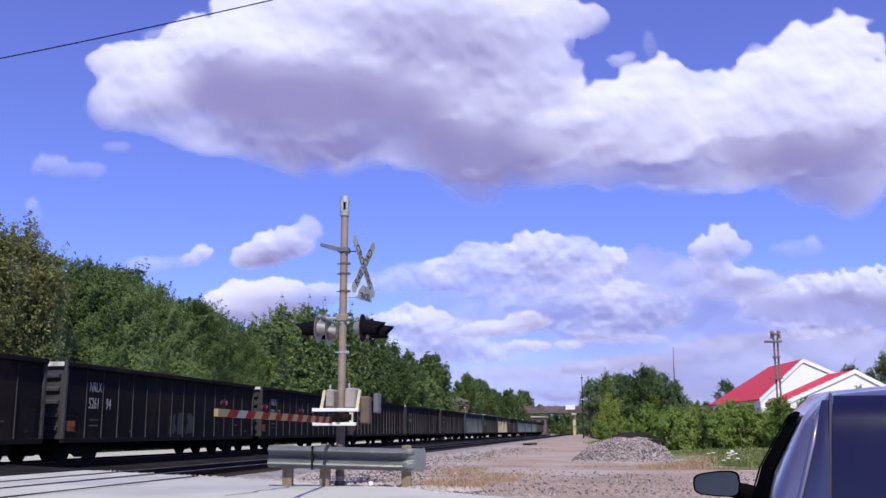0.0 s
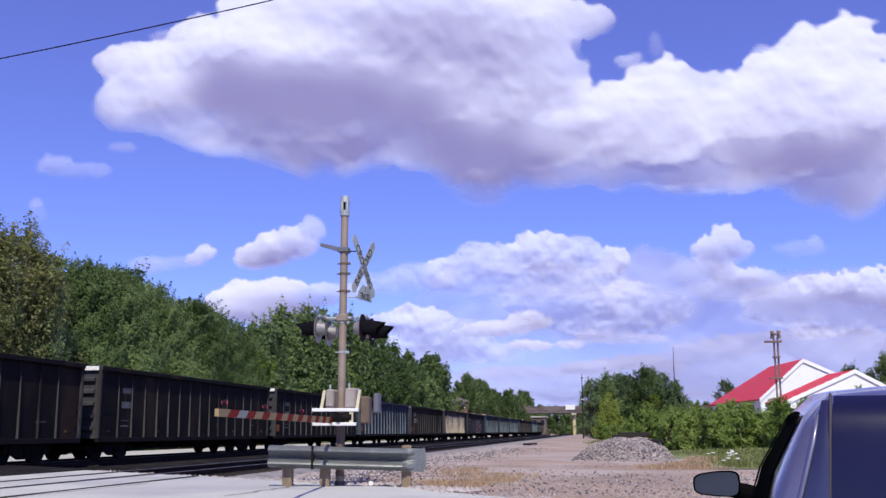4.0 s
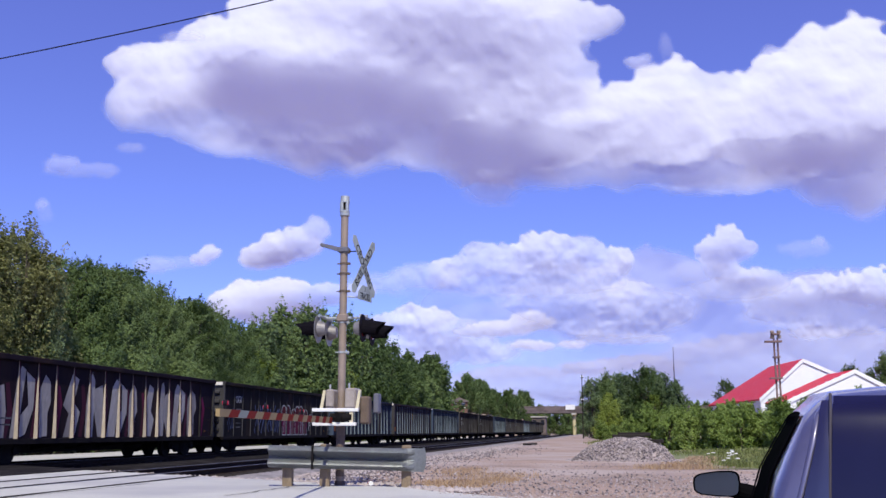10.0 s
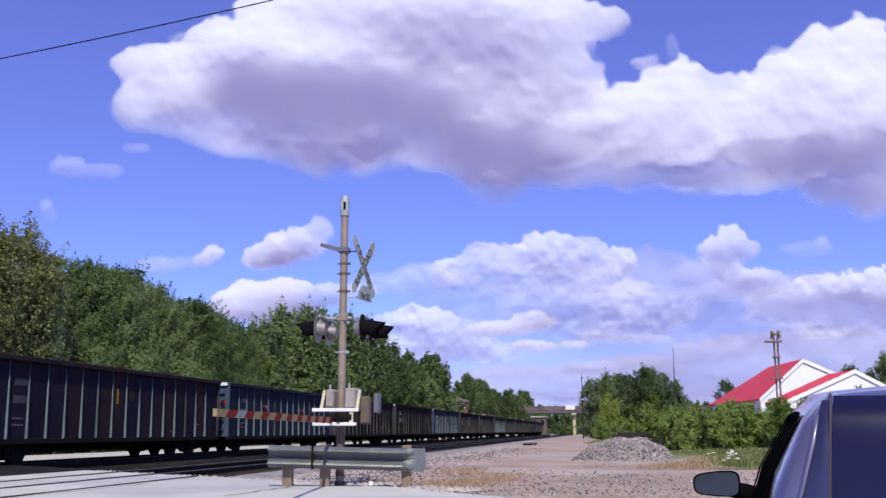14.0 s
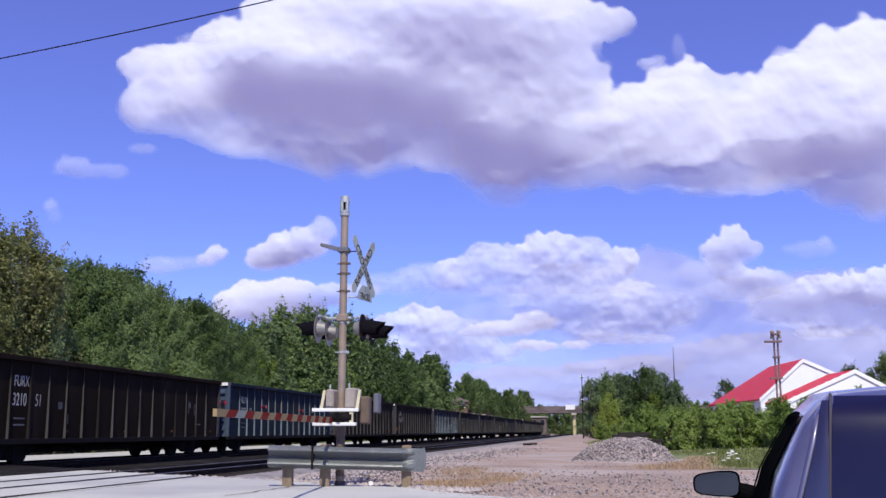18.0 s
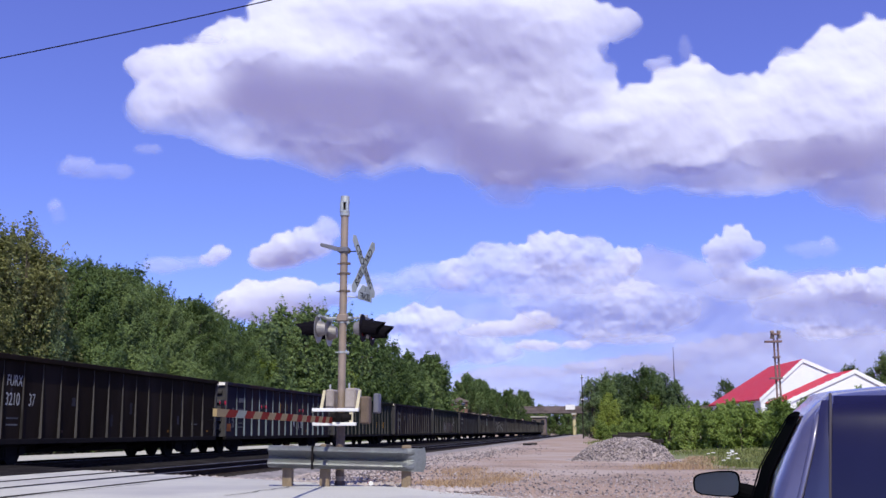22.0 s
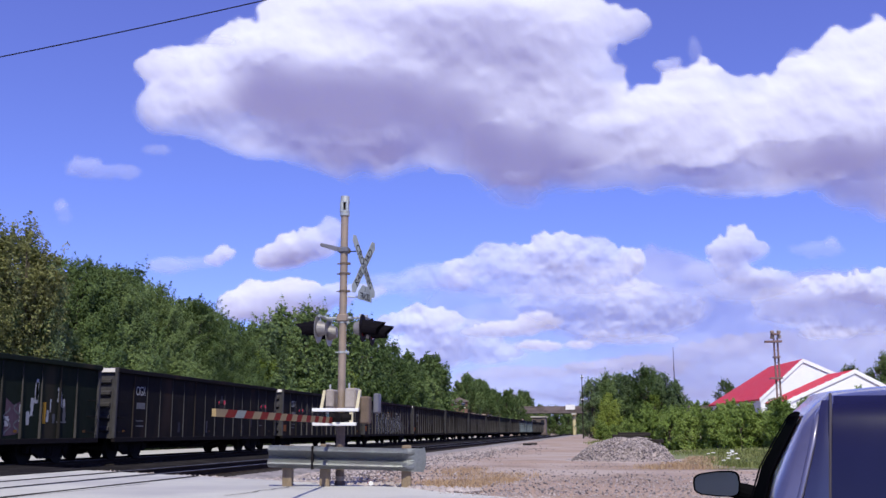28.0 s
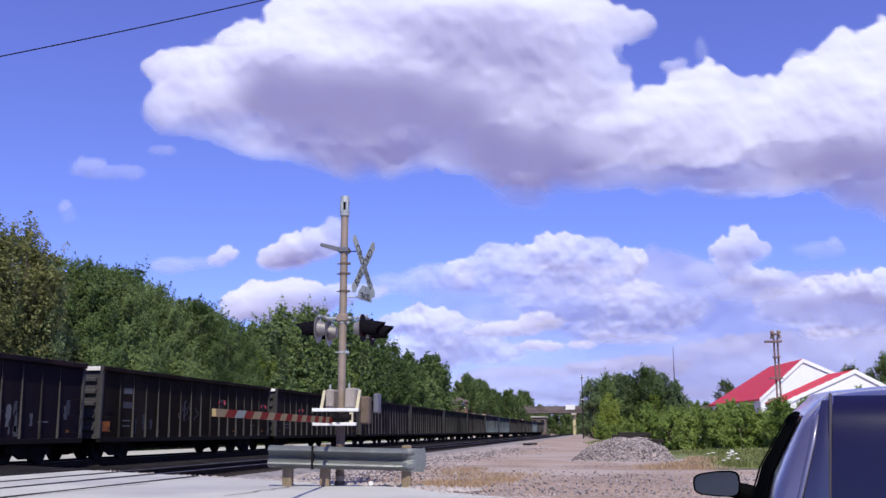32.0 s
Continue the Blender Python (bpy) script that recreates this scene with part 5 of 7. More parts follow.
def build_car():
    car = thing("car", "dark blue metallic hatchback car with tinted windows parked beside the road", "car", pose(1.457, 4.516, -0.35, 0, 0, -9.5))
    rows = []
    for y, hw, zl, zb in ((-1.75, 0.72, 0.42, 0.90), (-1.70, 0.81, 0.3, 0.96), (-1.5, 0.84, 0.24, 0.97), (-0.9, 0.86, 0.22, 0.96), (0.5, 0.86, 0.22, 0.94), (1.2, 0.84, 0.22, 0.92), (1.75, 0.80, 0.24, 0.82), (2.1, 0.70, 0.3, 0.72), (2.25, 0.5, 0.42, 0.62)):
        rows.append([(-hw * 0.85, y, zl), (-hw, y, zl + 0.12), (-hw * 1.01, y, zb - 0.3), (-hw, y, zb - 0.08), (-hw * 0.95, y, zb), (-hw * 0.5, y, zb + 0.02), (0, y, zb + 0.03), (hw * 0.5, y, zb + 0.02), (hw * 0.95, y, zb), (hw, y, zb - 0.08), (hw * 1.01, y, zb - 0.3), (hw, y, zl + 0.12), (hw * 0.85, y, zl)])
    bm = skin(rows, True)
    bm.verts.ensure_lookup_table()
    bm.faces.new([v for v in bm.verts[:13]][::-1])
    bm.faces.new([v for v in bm.verts[-13:]])
    body = part("body", bm, M_CARBLUE, car, smooth=True)
    # cabin: side rails, pillars and roof as one shell, sections from the tail to the windscreen
    rows = []
    for y, hb, hr, zr, zb in ((-1.66, 0.75, 0.72, 0.99, 0.95), (-1.645, 0.76, 0.67, 1.14, 0.95), (-1.625, 0.765, 0.63, 1.29, 0.96), (-1.58, 0.77, 0.61, 1.375, 0.96), (-1.45, 0.775, 0.60, 1.425, 0.96), (-1.3, 0.79, 0.59, 1.445, 0.95), (-0.6, 0.84, 0.62, 1.46, 0.94), (0.1, 0.85, 0.62, 1.45, 0.93), (0.45, 0.845, 0.60, 1.40, 0.93), (0.75, 0.835, 0.61, 1.25, 0.92), (1.05, 0.82, 0.65, 1.08, 0.91), (1.35, 0.76, 0.68, 0.95, 0.90)):
        k = zr - zb
        rows.append([(-hb, y, zb), (-hb + (hb - hr) * 0.35, y, zb + k * 0.45), (-hr - 0.02, y, zb + k * 0.84), (-hr + 0.05, y, zb + k * 0.96), (-hr + 0.2, y, zr - 0.006), (0, y, zr - 0.002), (hr - 0.2, y, zr - 0.006), (hr - 0.05, y, zb + k * 0.96), (hr + 0.02, y, zb + k * 0.84), (hb - (hb - hr) * 0.35, y, zb + k * 0.45), (hb, y, zb)])
    part("roof_shell", skin(rows), M_CARBLUE, car, smooth=True)

    def side_point(s, y, f):
        """A point of the cabin's flank, f from the belt (0) to the roof rail (1)."""
        tab = [(-1.42, 0.775, 0.60, 1.42, 0.96), (-1.3, 0.79, 0.59, 1.445, 0.95), (-0.6, 0.84, 0.62, 1.46, 0.94), (0.1, 0.85, 0.62, 1.45, 0.93), (0.45, 0.845, 0.60, 1.40, 0.93), (0.75, 0.835, 0.61, 1.25, 0.92), (1.05, 0.82, 0.65, 1.08, 0.91)]
        for p, q in zip(tab, tab[1:]):
            if y <= q[0]:
                break
        u = (y - p[0]) / (q[0] - p[0])
        _, hb, hr, zr, zb = [a + (b - a) * u for a, b in zip(p, q)]
        k = zr - zb
        if f < 0.45:
            x = hb - (hb - hr) * 0.35 * f / 0.45
        else:
            x = hb - (hb - hr) * 0.35 - ((hb - hr) * 0.65 - 0.02) * (f - 0.45) / 0.39
        return (s * (x + 0.006), y, zb + k * f)
    for s in (-1, 1):
        for y0, y1, y2, y3 in ((-1.40, -0.62, -0.62, -1.22), (-0.52, 0.82, 0.36, -0.52)):
            rows = []
            for i in range(5):
                f = 0.06 + 0.74 * i / 4
                a, b = y0 + (y3 - y0) * i / 4, y1 + (y2 - y1) * i / 4
                rows.append([side_point(s, a + (b - a) * j / 6, f) for j in range(7)])
            part("side_window", skin(rows), M_SIDEGLASS, car, "dark tinted side window", smooth=True)
            edge = [rows[0][j] for j in range(7)] + [rows[i][6] for i in range(1, 5)] + [rows[4][j] for j in range(5, -1, -1)] + [rows[i][0] for i in range(3, 0, -1)]
            mid = sum((Vector(p) for p in edge), Vector()) / len(edge)
            ring = []
            for p in edge + edge[:1]:
                v = (Vector(p) - mid).normalized() * 0.02
                ring.append([Vector(p) - v * 0.6 + Vector((s * 0.004, 0, 0)), Vector(p) + Vector((s * 0.009, 0, 0)), Vector(p) + v + Vector((s * 0.002, 0, 0))])
            part("window_seal", skin(ring), M_SEAL, car, "black rubber window seal")
    # hatch glass, tail lamps, wiper
    rows = []
    glass_rows = ((-1.680, 0.575, 0.93), (-1.672, 0.570, 0.99), (-1.658, 0.560, 1.13), (-1.645, 0.548, 1.24), (-1.634, 0.544, 1.285), (-1.622, 0.541, 1.322), (-1.604, 0.538, 1.352), (-1.582, 0.533, 1.374), (-1.545, 0.53, 1.393))
    for y, hw, z in glass_rows:
        rows.append([((hw + 0.008) * u, y - 0.02 * (1 - u * u), z + 0.01) for u in (-1, -0.6, -0.2, 0.2, 0.6, 1)])
    part("hatch_window", skin(rows), M_TINT, car, "dark tinted hatch window", smooth=True)
    for s in (-1, 1):
        rows = [[(s * (hw + 0.010 + 0.0045 * math.cos(k * math.pi / 3)), y - 0.002 + 0.0045 * math.sin(k * math.pi / 3), z + 0.012) for k in range(6)] for y, hw, z in (*glass_rows[:3], (-1.648, 0.553, 1.22), (-1.634, 0.547, 1.295), (-1.606, 0.541, 1.352), (-1.54, 0.536, 1.400))]
        part("hatch_seam", skin(rows, True), M_SEAM, car, "dusty grey seam beside the hatch window", smooth=True)
    # skin over the shell: the rear face's darker tone put into its paint
    for s in (-1, 1):
        rows = []
        for y, hw, z, x in ((-1.682, 0.588, 0.94, 0.69), (-1.672, 0.583, 1.0, 0.672), (-1.66, 0.573, 1.14, 0.634), (-1.642, 0.565, 1.25, 0.602), (-1.618, 0.559, 1.31, 0.59), (-1.588, 0.552, 1.36, 0.58), (-1.555, 0.548, 1.39, 0.572)):
            rows.append([(s * (hw + (x - hw) * k / 3), y - 0.012 + 0.012 * (k / 3) ** 2, z) for k in range(4)])
        part("pillar_cover", skin(rows), M_SHADEBLUE, car, "rear pillar face beside the hatch window, shaded in darker blue gloss", smooth=True)
    for s in (-1, 1):
        bm = bmesh.new()
        box(bm, *sorted((s * 0.52, s * 0.74)), -1.77, -1.6, 0.72, 0.90, bevel=0.03)
        part("tail_lamp", bm, M_LENS, car)
        bm = bmesh.new()
        rod(bm, (s * 0.80, 0.68, 0.965), (s * 0.95, 0.68, 1.005), 0.05, 0.042, seg=12)
        mir = part("mirror_arm", bm, M_SEAL, car)
        rows = []
        for y, k in ((0.60, 0.96), (0.61, 1.0), (0.68, 0.98), (0.75, 0.8), (0.79, 0.4)):
            ring = []
            for i in range(16):
                a = i * math.pi / 8
                cx, cz = math.cos(a), math.sin(a)
                ring.append(mirror_point(s, cx, cz, 0.118 * k, 0.068 * k, y))
            rows.append(ring)
        bm = skin(rows, True)
        bm.verts.ensure_lookup_table()
        bm.faces.new([v for v in bm.verts[-16:]])
        part("mirror_housing", bm, M_SEAL, mir, "black door mirror housing", smooth=True)
        bm = bmesh.new()
        for i in range(16):
            a = i * math.pi / 8
            cx, cz = math.cos(a), math.sin(a)
            bm.verts.new(mirror_point(s, cx, cz, 0.109, 0.061, 0.606))
        bm.verts.ensure_lookup_table()
        bm.faces.new(bm.verts[:])
        part("mirror_glass", bm, M_MIRROR, mir, "silvered mirror glass")
        for y in (-1.15, 1.38):
            wheel = part("wheel", rodded((s * 0.68, y, 0.31), (s * 0.87, y, 0.31), 0.31, seg=28), M_RUBBER, car)
            bm = bmesh.new()
            rod(bm, (s * 0.85, y, 0.31), (s * 0.88, y, 0.31), 0.2, 0.19, seg=20)
            for k in range(5):
                a = k * 1.2566
                rod(bm, (s * 0.885, y, 0.31), (s * 0.885, y + 0.18 * math.cos(a), 0.31 + 0.18 * math.sin(a)), 0.02, seg=6)
            part("rim", bm, M_GALV, wheel)
    for s in (-1, 1):
        rows = []
        for c in CREASE:
            rows.append([(s * (c[0] + 0.009 * math.cos(k * math.pi / 4)), c[1] + 0.009 * math.sin(k * math.pi / 4), c[2]) for k in range(8)])
        part("pillar_crease", skin(rows, True), M_CARBLUE, car, "rounded crease of the rear pillar", smooth=True)
    bm = bmesh.new()
    box(bm, -0.76, 0.76, -1.88, -1.66, 0.35, 0.62, bevel=0.05)
    part("bumper", bm, M_CARBLUE, car)
    return car


build_car()
# ---- far things on the plain: overpass, barn, mast, house ----
M_ROOF = shade("red_metal_roof", (0.68, 0.025, 0.04), 0.5, var=0.08, scale=1.0, bump=0.02)
M_SIDING = shade("white_siding", (0.80, 0.80, 0.80), 0.6, var=0.05, scale=1.2, bump=0.05)
M_BRICK = shade("brown_brick_wall", (0.15, 0.085, 0.065), 0.9, var=0.25, scale=2.0)
M_RUSTPOLE = shade("rust_brown_pole", (0.21, 0.135, 0.125), 0.8, var=0.3, scale=2.0)
M_YELLOW = shade("yellowed_concrete", (0.55, 0.47, 0.26), 0.9, var=0.2, scale=0.8)
M_DARKGLASS = shade("dark_window_glass", (0.02, 0.022, 0.03), 0.1, var=0.1, scale=1.0, bump=0.0)
M_DECK = shade("stained_concrete", (0.16, 0.125, 0.125), 0.9, var=0.25, scale=0.5, second=(0.10, 0.08, 0.075), amount=0.4)


def build_overpass():
    br = thing("overpass", "concrete road overpass on piers across the tracks", "bridge", pose(-15, 302, 0))
    part("deck", boxed(-55, 60, -4.5, 4.5, 7.0, 7.75), M_DECK, br)
    for y in (-4.2, -1.5, 1.5, 4.2):
        part("girder", boxed(-55, 60, y - 0.25, y + 0.25, 6.2, 7.0), M_DECK, br, "dark brown steel girder")
    for y in (-4.4, 4.4):
        part("parapet", boxed(-55, 60, y - 0.12, y + 0.12, 7.75, 8.25), M_DECK, br)
    for x in (-14, 5.6, 24):
        for y in (-3, 3):
            part("pier_column", rodded((x, y, -0.5), (x, y, 5.7), 0.5, seg=14), M_YELLOW, br, "yellowed concrete pier column")
        part("pier_cap", boxed(x - 0.7, x + 0.7, -4.6, 4.6, 5.7, 6.2), M_CONCRETE, br)
    bm = boxed(3.2, 6.0, -4.62, -4.55, 7.2, 8.7)
    part("sign_board", bm, M_WHITE, br, "white sign board on the parapet")
    b2 = thing("trackside_building", "low grey brown trackside building beyond the overpass", "building", pose(-15, 318, 0))
    part("wall", boxed(-8.5, -4.0, 0, 6, -0.5, 5.2), M_DECK, b2)
    part("roof", boxed(-8.9, -3.6, -0.4, 6.4, 5.2, 5.6), M_CONCRETE, b2)
    for x in (-8.2, -5.6):
        part("window", boxed(x, x + 1.1, -0.05, 0.0, 2.8, 4.4), M_DARKGLASS, b2)


build_overpass()


def gabled(name, label, at, width, left, depth, eave_l, eave_r, ridge, over=0.1, hip=0.0):
    """A building with its gable to -y and the ridge at x = 0, walls from -left to width - left; hip: how far the far end reaches past the ridge."""
    b = thing(name, label, "barn", at)
    r = width - left
    bm = bmesh.new()
    prism(bm, [(-left, -0.5), (r, -0.5), (r, eave_r), (0, ridge), (-left, eave_l)], "y", 0, depth)
    wall = part("wall", bm, M_SIDING, b)
    if hip:
        part("wall", boxed(-left, r, depth, depth + hip, -0.5, min(eave_l, eave_r) - 0.05), M_SIDING, b)
    t = 0.14
    for s, run, ev in ((-1, left, eave_l), (1, r, eave_r)):
        k = (ridge - ev) / run
        e = run + over
        y1, y2 = depth + over, depth + over + hip
        low, high = ridge + 0.03 - k * e, ridge + 0.03
        ring = [(0, -over, high), (s * e, -over, low), (s * e, y2, low), (0, y1, high)]
        bm = bmesh.new()
        vs = [[bm.verts.new((x, y, z + d)) for x, y, z in ring] for d in (0, t)]
        bm.faces.new(vs[0])
        bm.faces.new(vs[1])
        for i in range(4):
            j = (i + 1) % 4
            bm.faces.new((vs[0][i], vs[0][j], vs[1][j], vs[1][i]))
        bmesh.ops.recalc_face_normals(bm, faces=bm.faces)
        roof = part("roof", bm, M_ROOF, b, "bright red metal roof slope")
        bm = bmesh.new()
        prism(bm, [(0, ridge - 0.12), (s * e, ridge - 0.12 - k * e), (s * e, ridge + 0.2 - k * e), (0, ridge + 0.2)], "y", -over - 0.05, -over - 0.004)
        part("rake_board", bm, M_SIDING, roof, "white rake board")
        for i in range(int((depth + hip) / 0.9)):
            y = 0.3 + i * 0.9
            f = 0.0 if y < depth else min(0.98, (y - depth) / max(hip, 0.1))
            bm = bmesh.new()
            prism(bm, [(s * e * f, high + t - k * e * f), (s * e, low + t), (s * e, low + t + 0.007), (s * e * f, high + t + 0.007 - k * e * f)], "y", y, y + 0.05)
            part("seam", bm, M_ROOF, roof)
    for i in range(int(ridge / 0.28)):
        z = i * 0.28
        x0 = -left if z < eave_l else -left * (ridge - z) / (ridge - eave_l)
        x1 = r if z < eave_r else r * (ridge - z) / (ridge - eave_r)
        part("siding_board", boxed(x0 + 0.02, x1 - 0.02, -0.022, -0.002, z, z + 0.276), M_SIDING, wall)
    return b


BARN = gabled("barn", "white sided barn with bright red metal roof", pose(17.05, 88.96, 0.2, 0, 0, 6), 9.2, 3.8, 10.6, 3.4, 4.3, 6.75, hip=10.4)
BARN2 = gabled("barn", "smaller white sided building with red metal roof", pose(18.92, 79.14, 0.2, 0, 0, 6), 9.6, 5.2, 6.0, 2.9, 2.8, 5.2)
for _b, _x, _z in ((BARN, 0.6, 2.2), (BARN2, -2.0, 1.2), (BARN2, 1.6, 1.2)):
    _w = part("window", boxed(_x, _x + 0.9, -0.06, -0.024, _z, _z + 1.2), M_DARKGLASS, _b)
    part("window_frame", boxed(_x - 0.08, _x + 0.98, -0.05, -0.023, _z - 0.08, _z), M_SIDING, _w)


def build_pole_tower():
    p = thing("pole_tower", "rust brown twin-pole railway signal tower with platforms", "tower", pose(12.2, 72.95, 0.2))
    for x in (-0.10, 0.15):
        part("pole", rodded((x, 0, -0.5), (x, 0, 7.35), 0.075, 0.065, seg=10), M_RUSTPOLE, p)
    for z, x0, x1 in ((7.02, -0.72, 0.42), (7.55, -0.26, 0.32), (4.4, -0.5, 0.34), (5.9, -0.2, 0.24)):
        part("platform", boxed(x0, x1, -0.35, 0.35, z, z + 0.1), M_RUSTPOLE, p)
    for x in (-0.2, 0.28):
        part("lamp_head", boxed(x - 0.12, x + 0.12, -0.2, 0.2, 7.3, 7.52, bevel=0.03), M_ALU, p)
        part("lamp_head", boxed(x - 0.12, x + 0.12, -0.2, 0.2, 7.68, 7.86, bevel=0.03), M_ALU, p)
    for k in range(14):
        part("rung", rodded((-0.17, -0.05, 0.6 + 0.45 * k), (0.21, -0.05, 0.6 + 0.45 * k), 0.02, seg=6), M_RUSTPOLE, p)


build_pole_tower()


def build_house(at, label):
    h = thing("house", label, "house", at)
    part("wall", boxed(-1.7, 1.7, 0, 5, -2, 0.9), M_BRICK, h)
    bm = bmesh.new()
    prism(bm, [(-2.0, 0.8), (2.0, 0.8), (2.0, 0.9), (0, 1.75), (-2.0, 0.9)], "y", -0.4, 5.4)
    part("roof", bm, M_DECK, h, "grey brown shingle roof")
    for x in (-1.3, 0.4):
        w = part("window", boxed(x, x + 0.8, -0.06, -0.003, -0.3, 0.5), M_DARKGLASS, h)
        part("window_frame", boxed(x - 0.12, x + 0.92, -0.05, -0.002, -0.42, -0.3), M_WHITE, w)
        part("window_frame", boxed(x - 0.12, x + 0.92, -0.05, -0.002, 0.5, 0.62), M_WHITE, w)


build_house(pose(-29.2, 197, 5.9, 0, 0, 12), "small brown brick house on the wooded bank")
build_house(pose(-34, 268, 7.0, 0, 0, 10), "brown house half hidden on the wooded bank")

M_MAST = shade("dark_mast_steel", (0.10, 0.09, 0.11), 0.7, var=0.2, scale=2.0)
_a = thing("radio_mast", "thin dark grey radio mast far behind the trees", "mast", pose(14.05, 205, 0))
part("pole", rodded((0, 0, -0.5), (0, 0, 14), 0.14, 0.11, seg=8), M_MAST, _a)
part("pole_top", rodded((0, 0, 14), (0, 0, 17.9), 0.08, 0.05, seg=6), M_MAST, _a)
_a = thing("utility_pole", "dark slender timber pole with pale insulators beside the trees", "utility pole", pose(-3.05, 134, -0.1))
part("shaft", rodded((0, 0, -0.5), (0, 0, 8.6), 0.08, 0.055, seg=10), M_TIE, _a)
for _z, _w in ((8.1, 0.22), (5.0, 0.22)):
    part("crossarm", boxed(-_w, _w, -0.06, 0.06, _z, _z + 0.10), M_TIE, _a)
    for _s in (-1, 1):
        part("insulator", rodded((_s * (_w - 0.1), 0, _z + 0.14), (_s * (_w - 0.1), 0, _z + 0.34), 0.07, 0.05, seg=8), M_WHITE, _a)


# ---- overhead wire ----
def build_wire():
    a, b = Vector((-30, 25.4, 10.75)), Vector((14, 32.7, 22.2))
    w = thing("overhead_wire", "black overhead cable strung across the road", "cable")
    bm = bmesh.new()
    pts = []
    for i in range(41):
        u = i / 40
        p = a.lerp(b, u)
        p.z -= 4 * 0.9 * u * (1 - u)
        pts.append(p)
    for p, q in zip(pts, pts[1:]):
        rod(bm, p, q, 0.022, seg=6)
    part("strand", bm, M_BLACK, w)
    for i, p in enumerate((a, b)):
        q = thing("utility_pole", "tall grey wooden utility pole", "utility pole", pose(p.x, p.y, 0))
        part("shaft", rodded((0, 0, -1), (0, 0, p.z + 0.6), 0.17, 0.11, seg=12), M_WOOD, q)
        part("crossarm", boxed(-0.06, 0.06, -1.1, 1.1, p.z - 0.25, p.z - 0.1), M_WOOD, q)


build_wire()


# ---- gravel heap with timbers ----
def stone_meshes():
    out = []
    for s in range(5):
        bm = bmesh.new()
        bmesh.ops.create_icosphere(bm, subdivisions=1, radius=1.0)
        for v in bm.verts:
            v.co *= 0.75 + 0.5 * noise.random()
            v.co.z *= 0.7
        out.append(mesh_of("stone", bm, M_STONE if s % 2 else M_PALESTONE))
    return out


STONES = stone_meshes()


def build_heap():
    heap = thing("gravel_heap", "low heap of loose grey and pinkish ballast stones", "gravel heap", pose(0.55, 34.6, -0.05))
    rng = random.Random(3)

    def top(x, y):
        r = math.hypot(x / 1.75, y / 1.2)
        return 0.72 * max(0.0, 1 - r ** 3.0) * (1 + 0.12 * x) * (1 + 0.16 * noise.noise((x * 1.5, y * 1.5, 2)))
    verts, faces = [], []
    for j in range(31):
        for i in range(31):
            x, y = -1.9 + 3.8 * i / 30, -1.35 + 2.7 * j / 30
            verts.append((x, y, top(x, y) - 0.03 + 0.03 * noise.noise((x * 6, y * 6, 0))))
    for j in range(30):
        for i in range(30):
            faces.append((j * 31 + i, j * 31 + i + 1, (j + 1) * 31 + i + 1, (j + 1) * 31 + i))
    part("core", cloud_mesh("core", verts, faces, M_STONE), None, heap)
    for mt, n in ((M_STONE, 2200), (M_PALESTONE, 1700), (M_DARKSTONE, 1700)):
        base = ((1, 0, 0), (-0.5, 0.85, 0), (-0.5, -0.85, 0), (0.1, 0.1, 0.75), (0.2, -0.1, -0.6))
        vs, fs = [], []
        for i in range(n):
            x, y, s, t = rng.uniform(-1.9, 1.9), rng.uniform(-1.4, 0.6), rng.uniform(0.018, 0.05), rng.uniform(0, 6.28)
            k = len(vs)
            for p in base:
                vs.append((x + s * (p[0] * math.cos(t) - p[1] * math.sin(t)), y + s * (p[0] * math.sin(t) + p[1] * math.cos(t)), top(x, y) + s * (p[2] + 0.3)))
            fs += [(k + a, k + b, k + c) for a, b, c in ((0, 1, 3), (1, 2, 3), (2, 0, 3), (1, 0, 4), (2, 1, 4), (0, 2, 4))]
        tagged(part("loose_stone", cloud_mesh("loose_stone", vs, fs, mt), None, heap), kind="stuff")
    for i in range(290):
        x, y = rng.uniform(-1.8, 1.8), rng.uniform(-1.25, 0.5)
        if math.hypot(x / 1.8, y / 1.25) > 1:
            continue
        st = part("stone", STONES[i % 5], None, heap, at=pose(x, y, top(x, y), rng.uniform(0, 360), rng.uniform(0, 360), rng.uniform(0, 360)))
        st.scale = [rng.uniform(0.035, 0.065)] * 3


build_heap()
for _i, (_x, _y, _z, _rz) in enumerate(((0.75, 34.75, 0.90, 5), (0.95, 34.95, 0.97, 9), (1.38, 34.6, 0.74, -16))):
    _t = thing("old_sleeper", "dark weathered timber sleeper lying by the gravel heap", "timber", pose(_x, _y, _z - 0.2, 0, 0, _rz), group="stacked old sleepers")
    part("timber", boxed(-0.55, 0.55, -0.11, 0.11, 0, 0.13, bevel=0.015), M_TIE, _t)
_t = thing("old_sleeper", "dark timber lying on the gravel beside the siding", "timber", pose(-5.4, 71, -0.06, 0, 0, 82))
part("timber", boxed(-1.8, 1.8, -0.13, 0.13, 0, 0.16, bevel=0.015), M_TIE, _t)
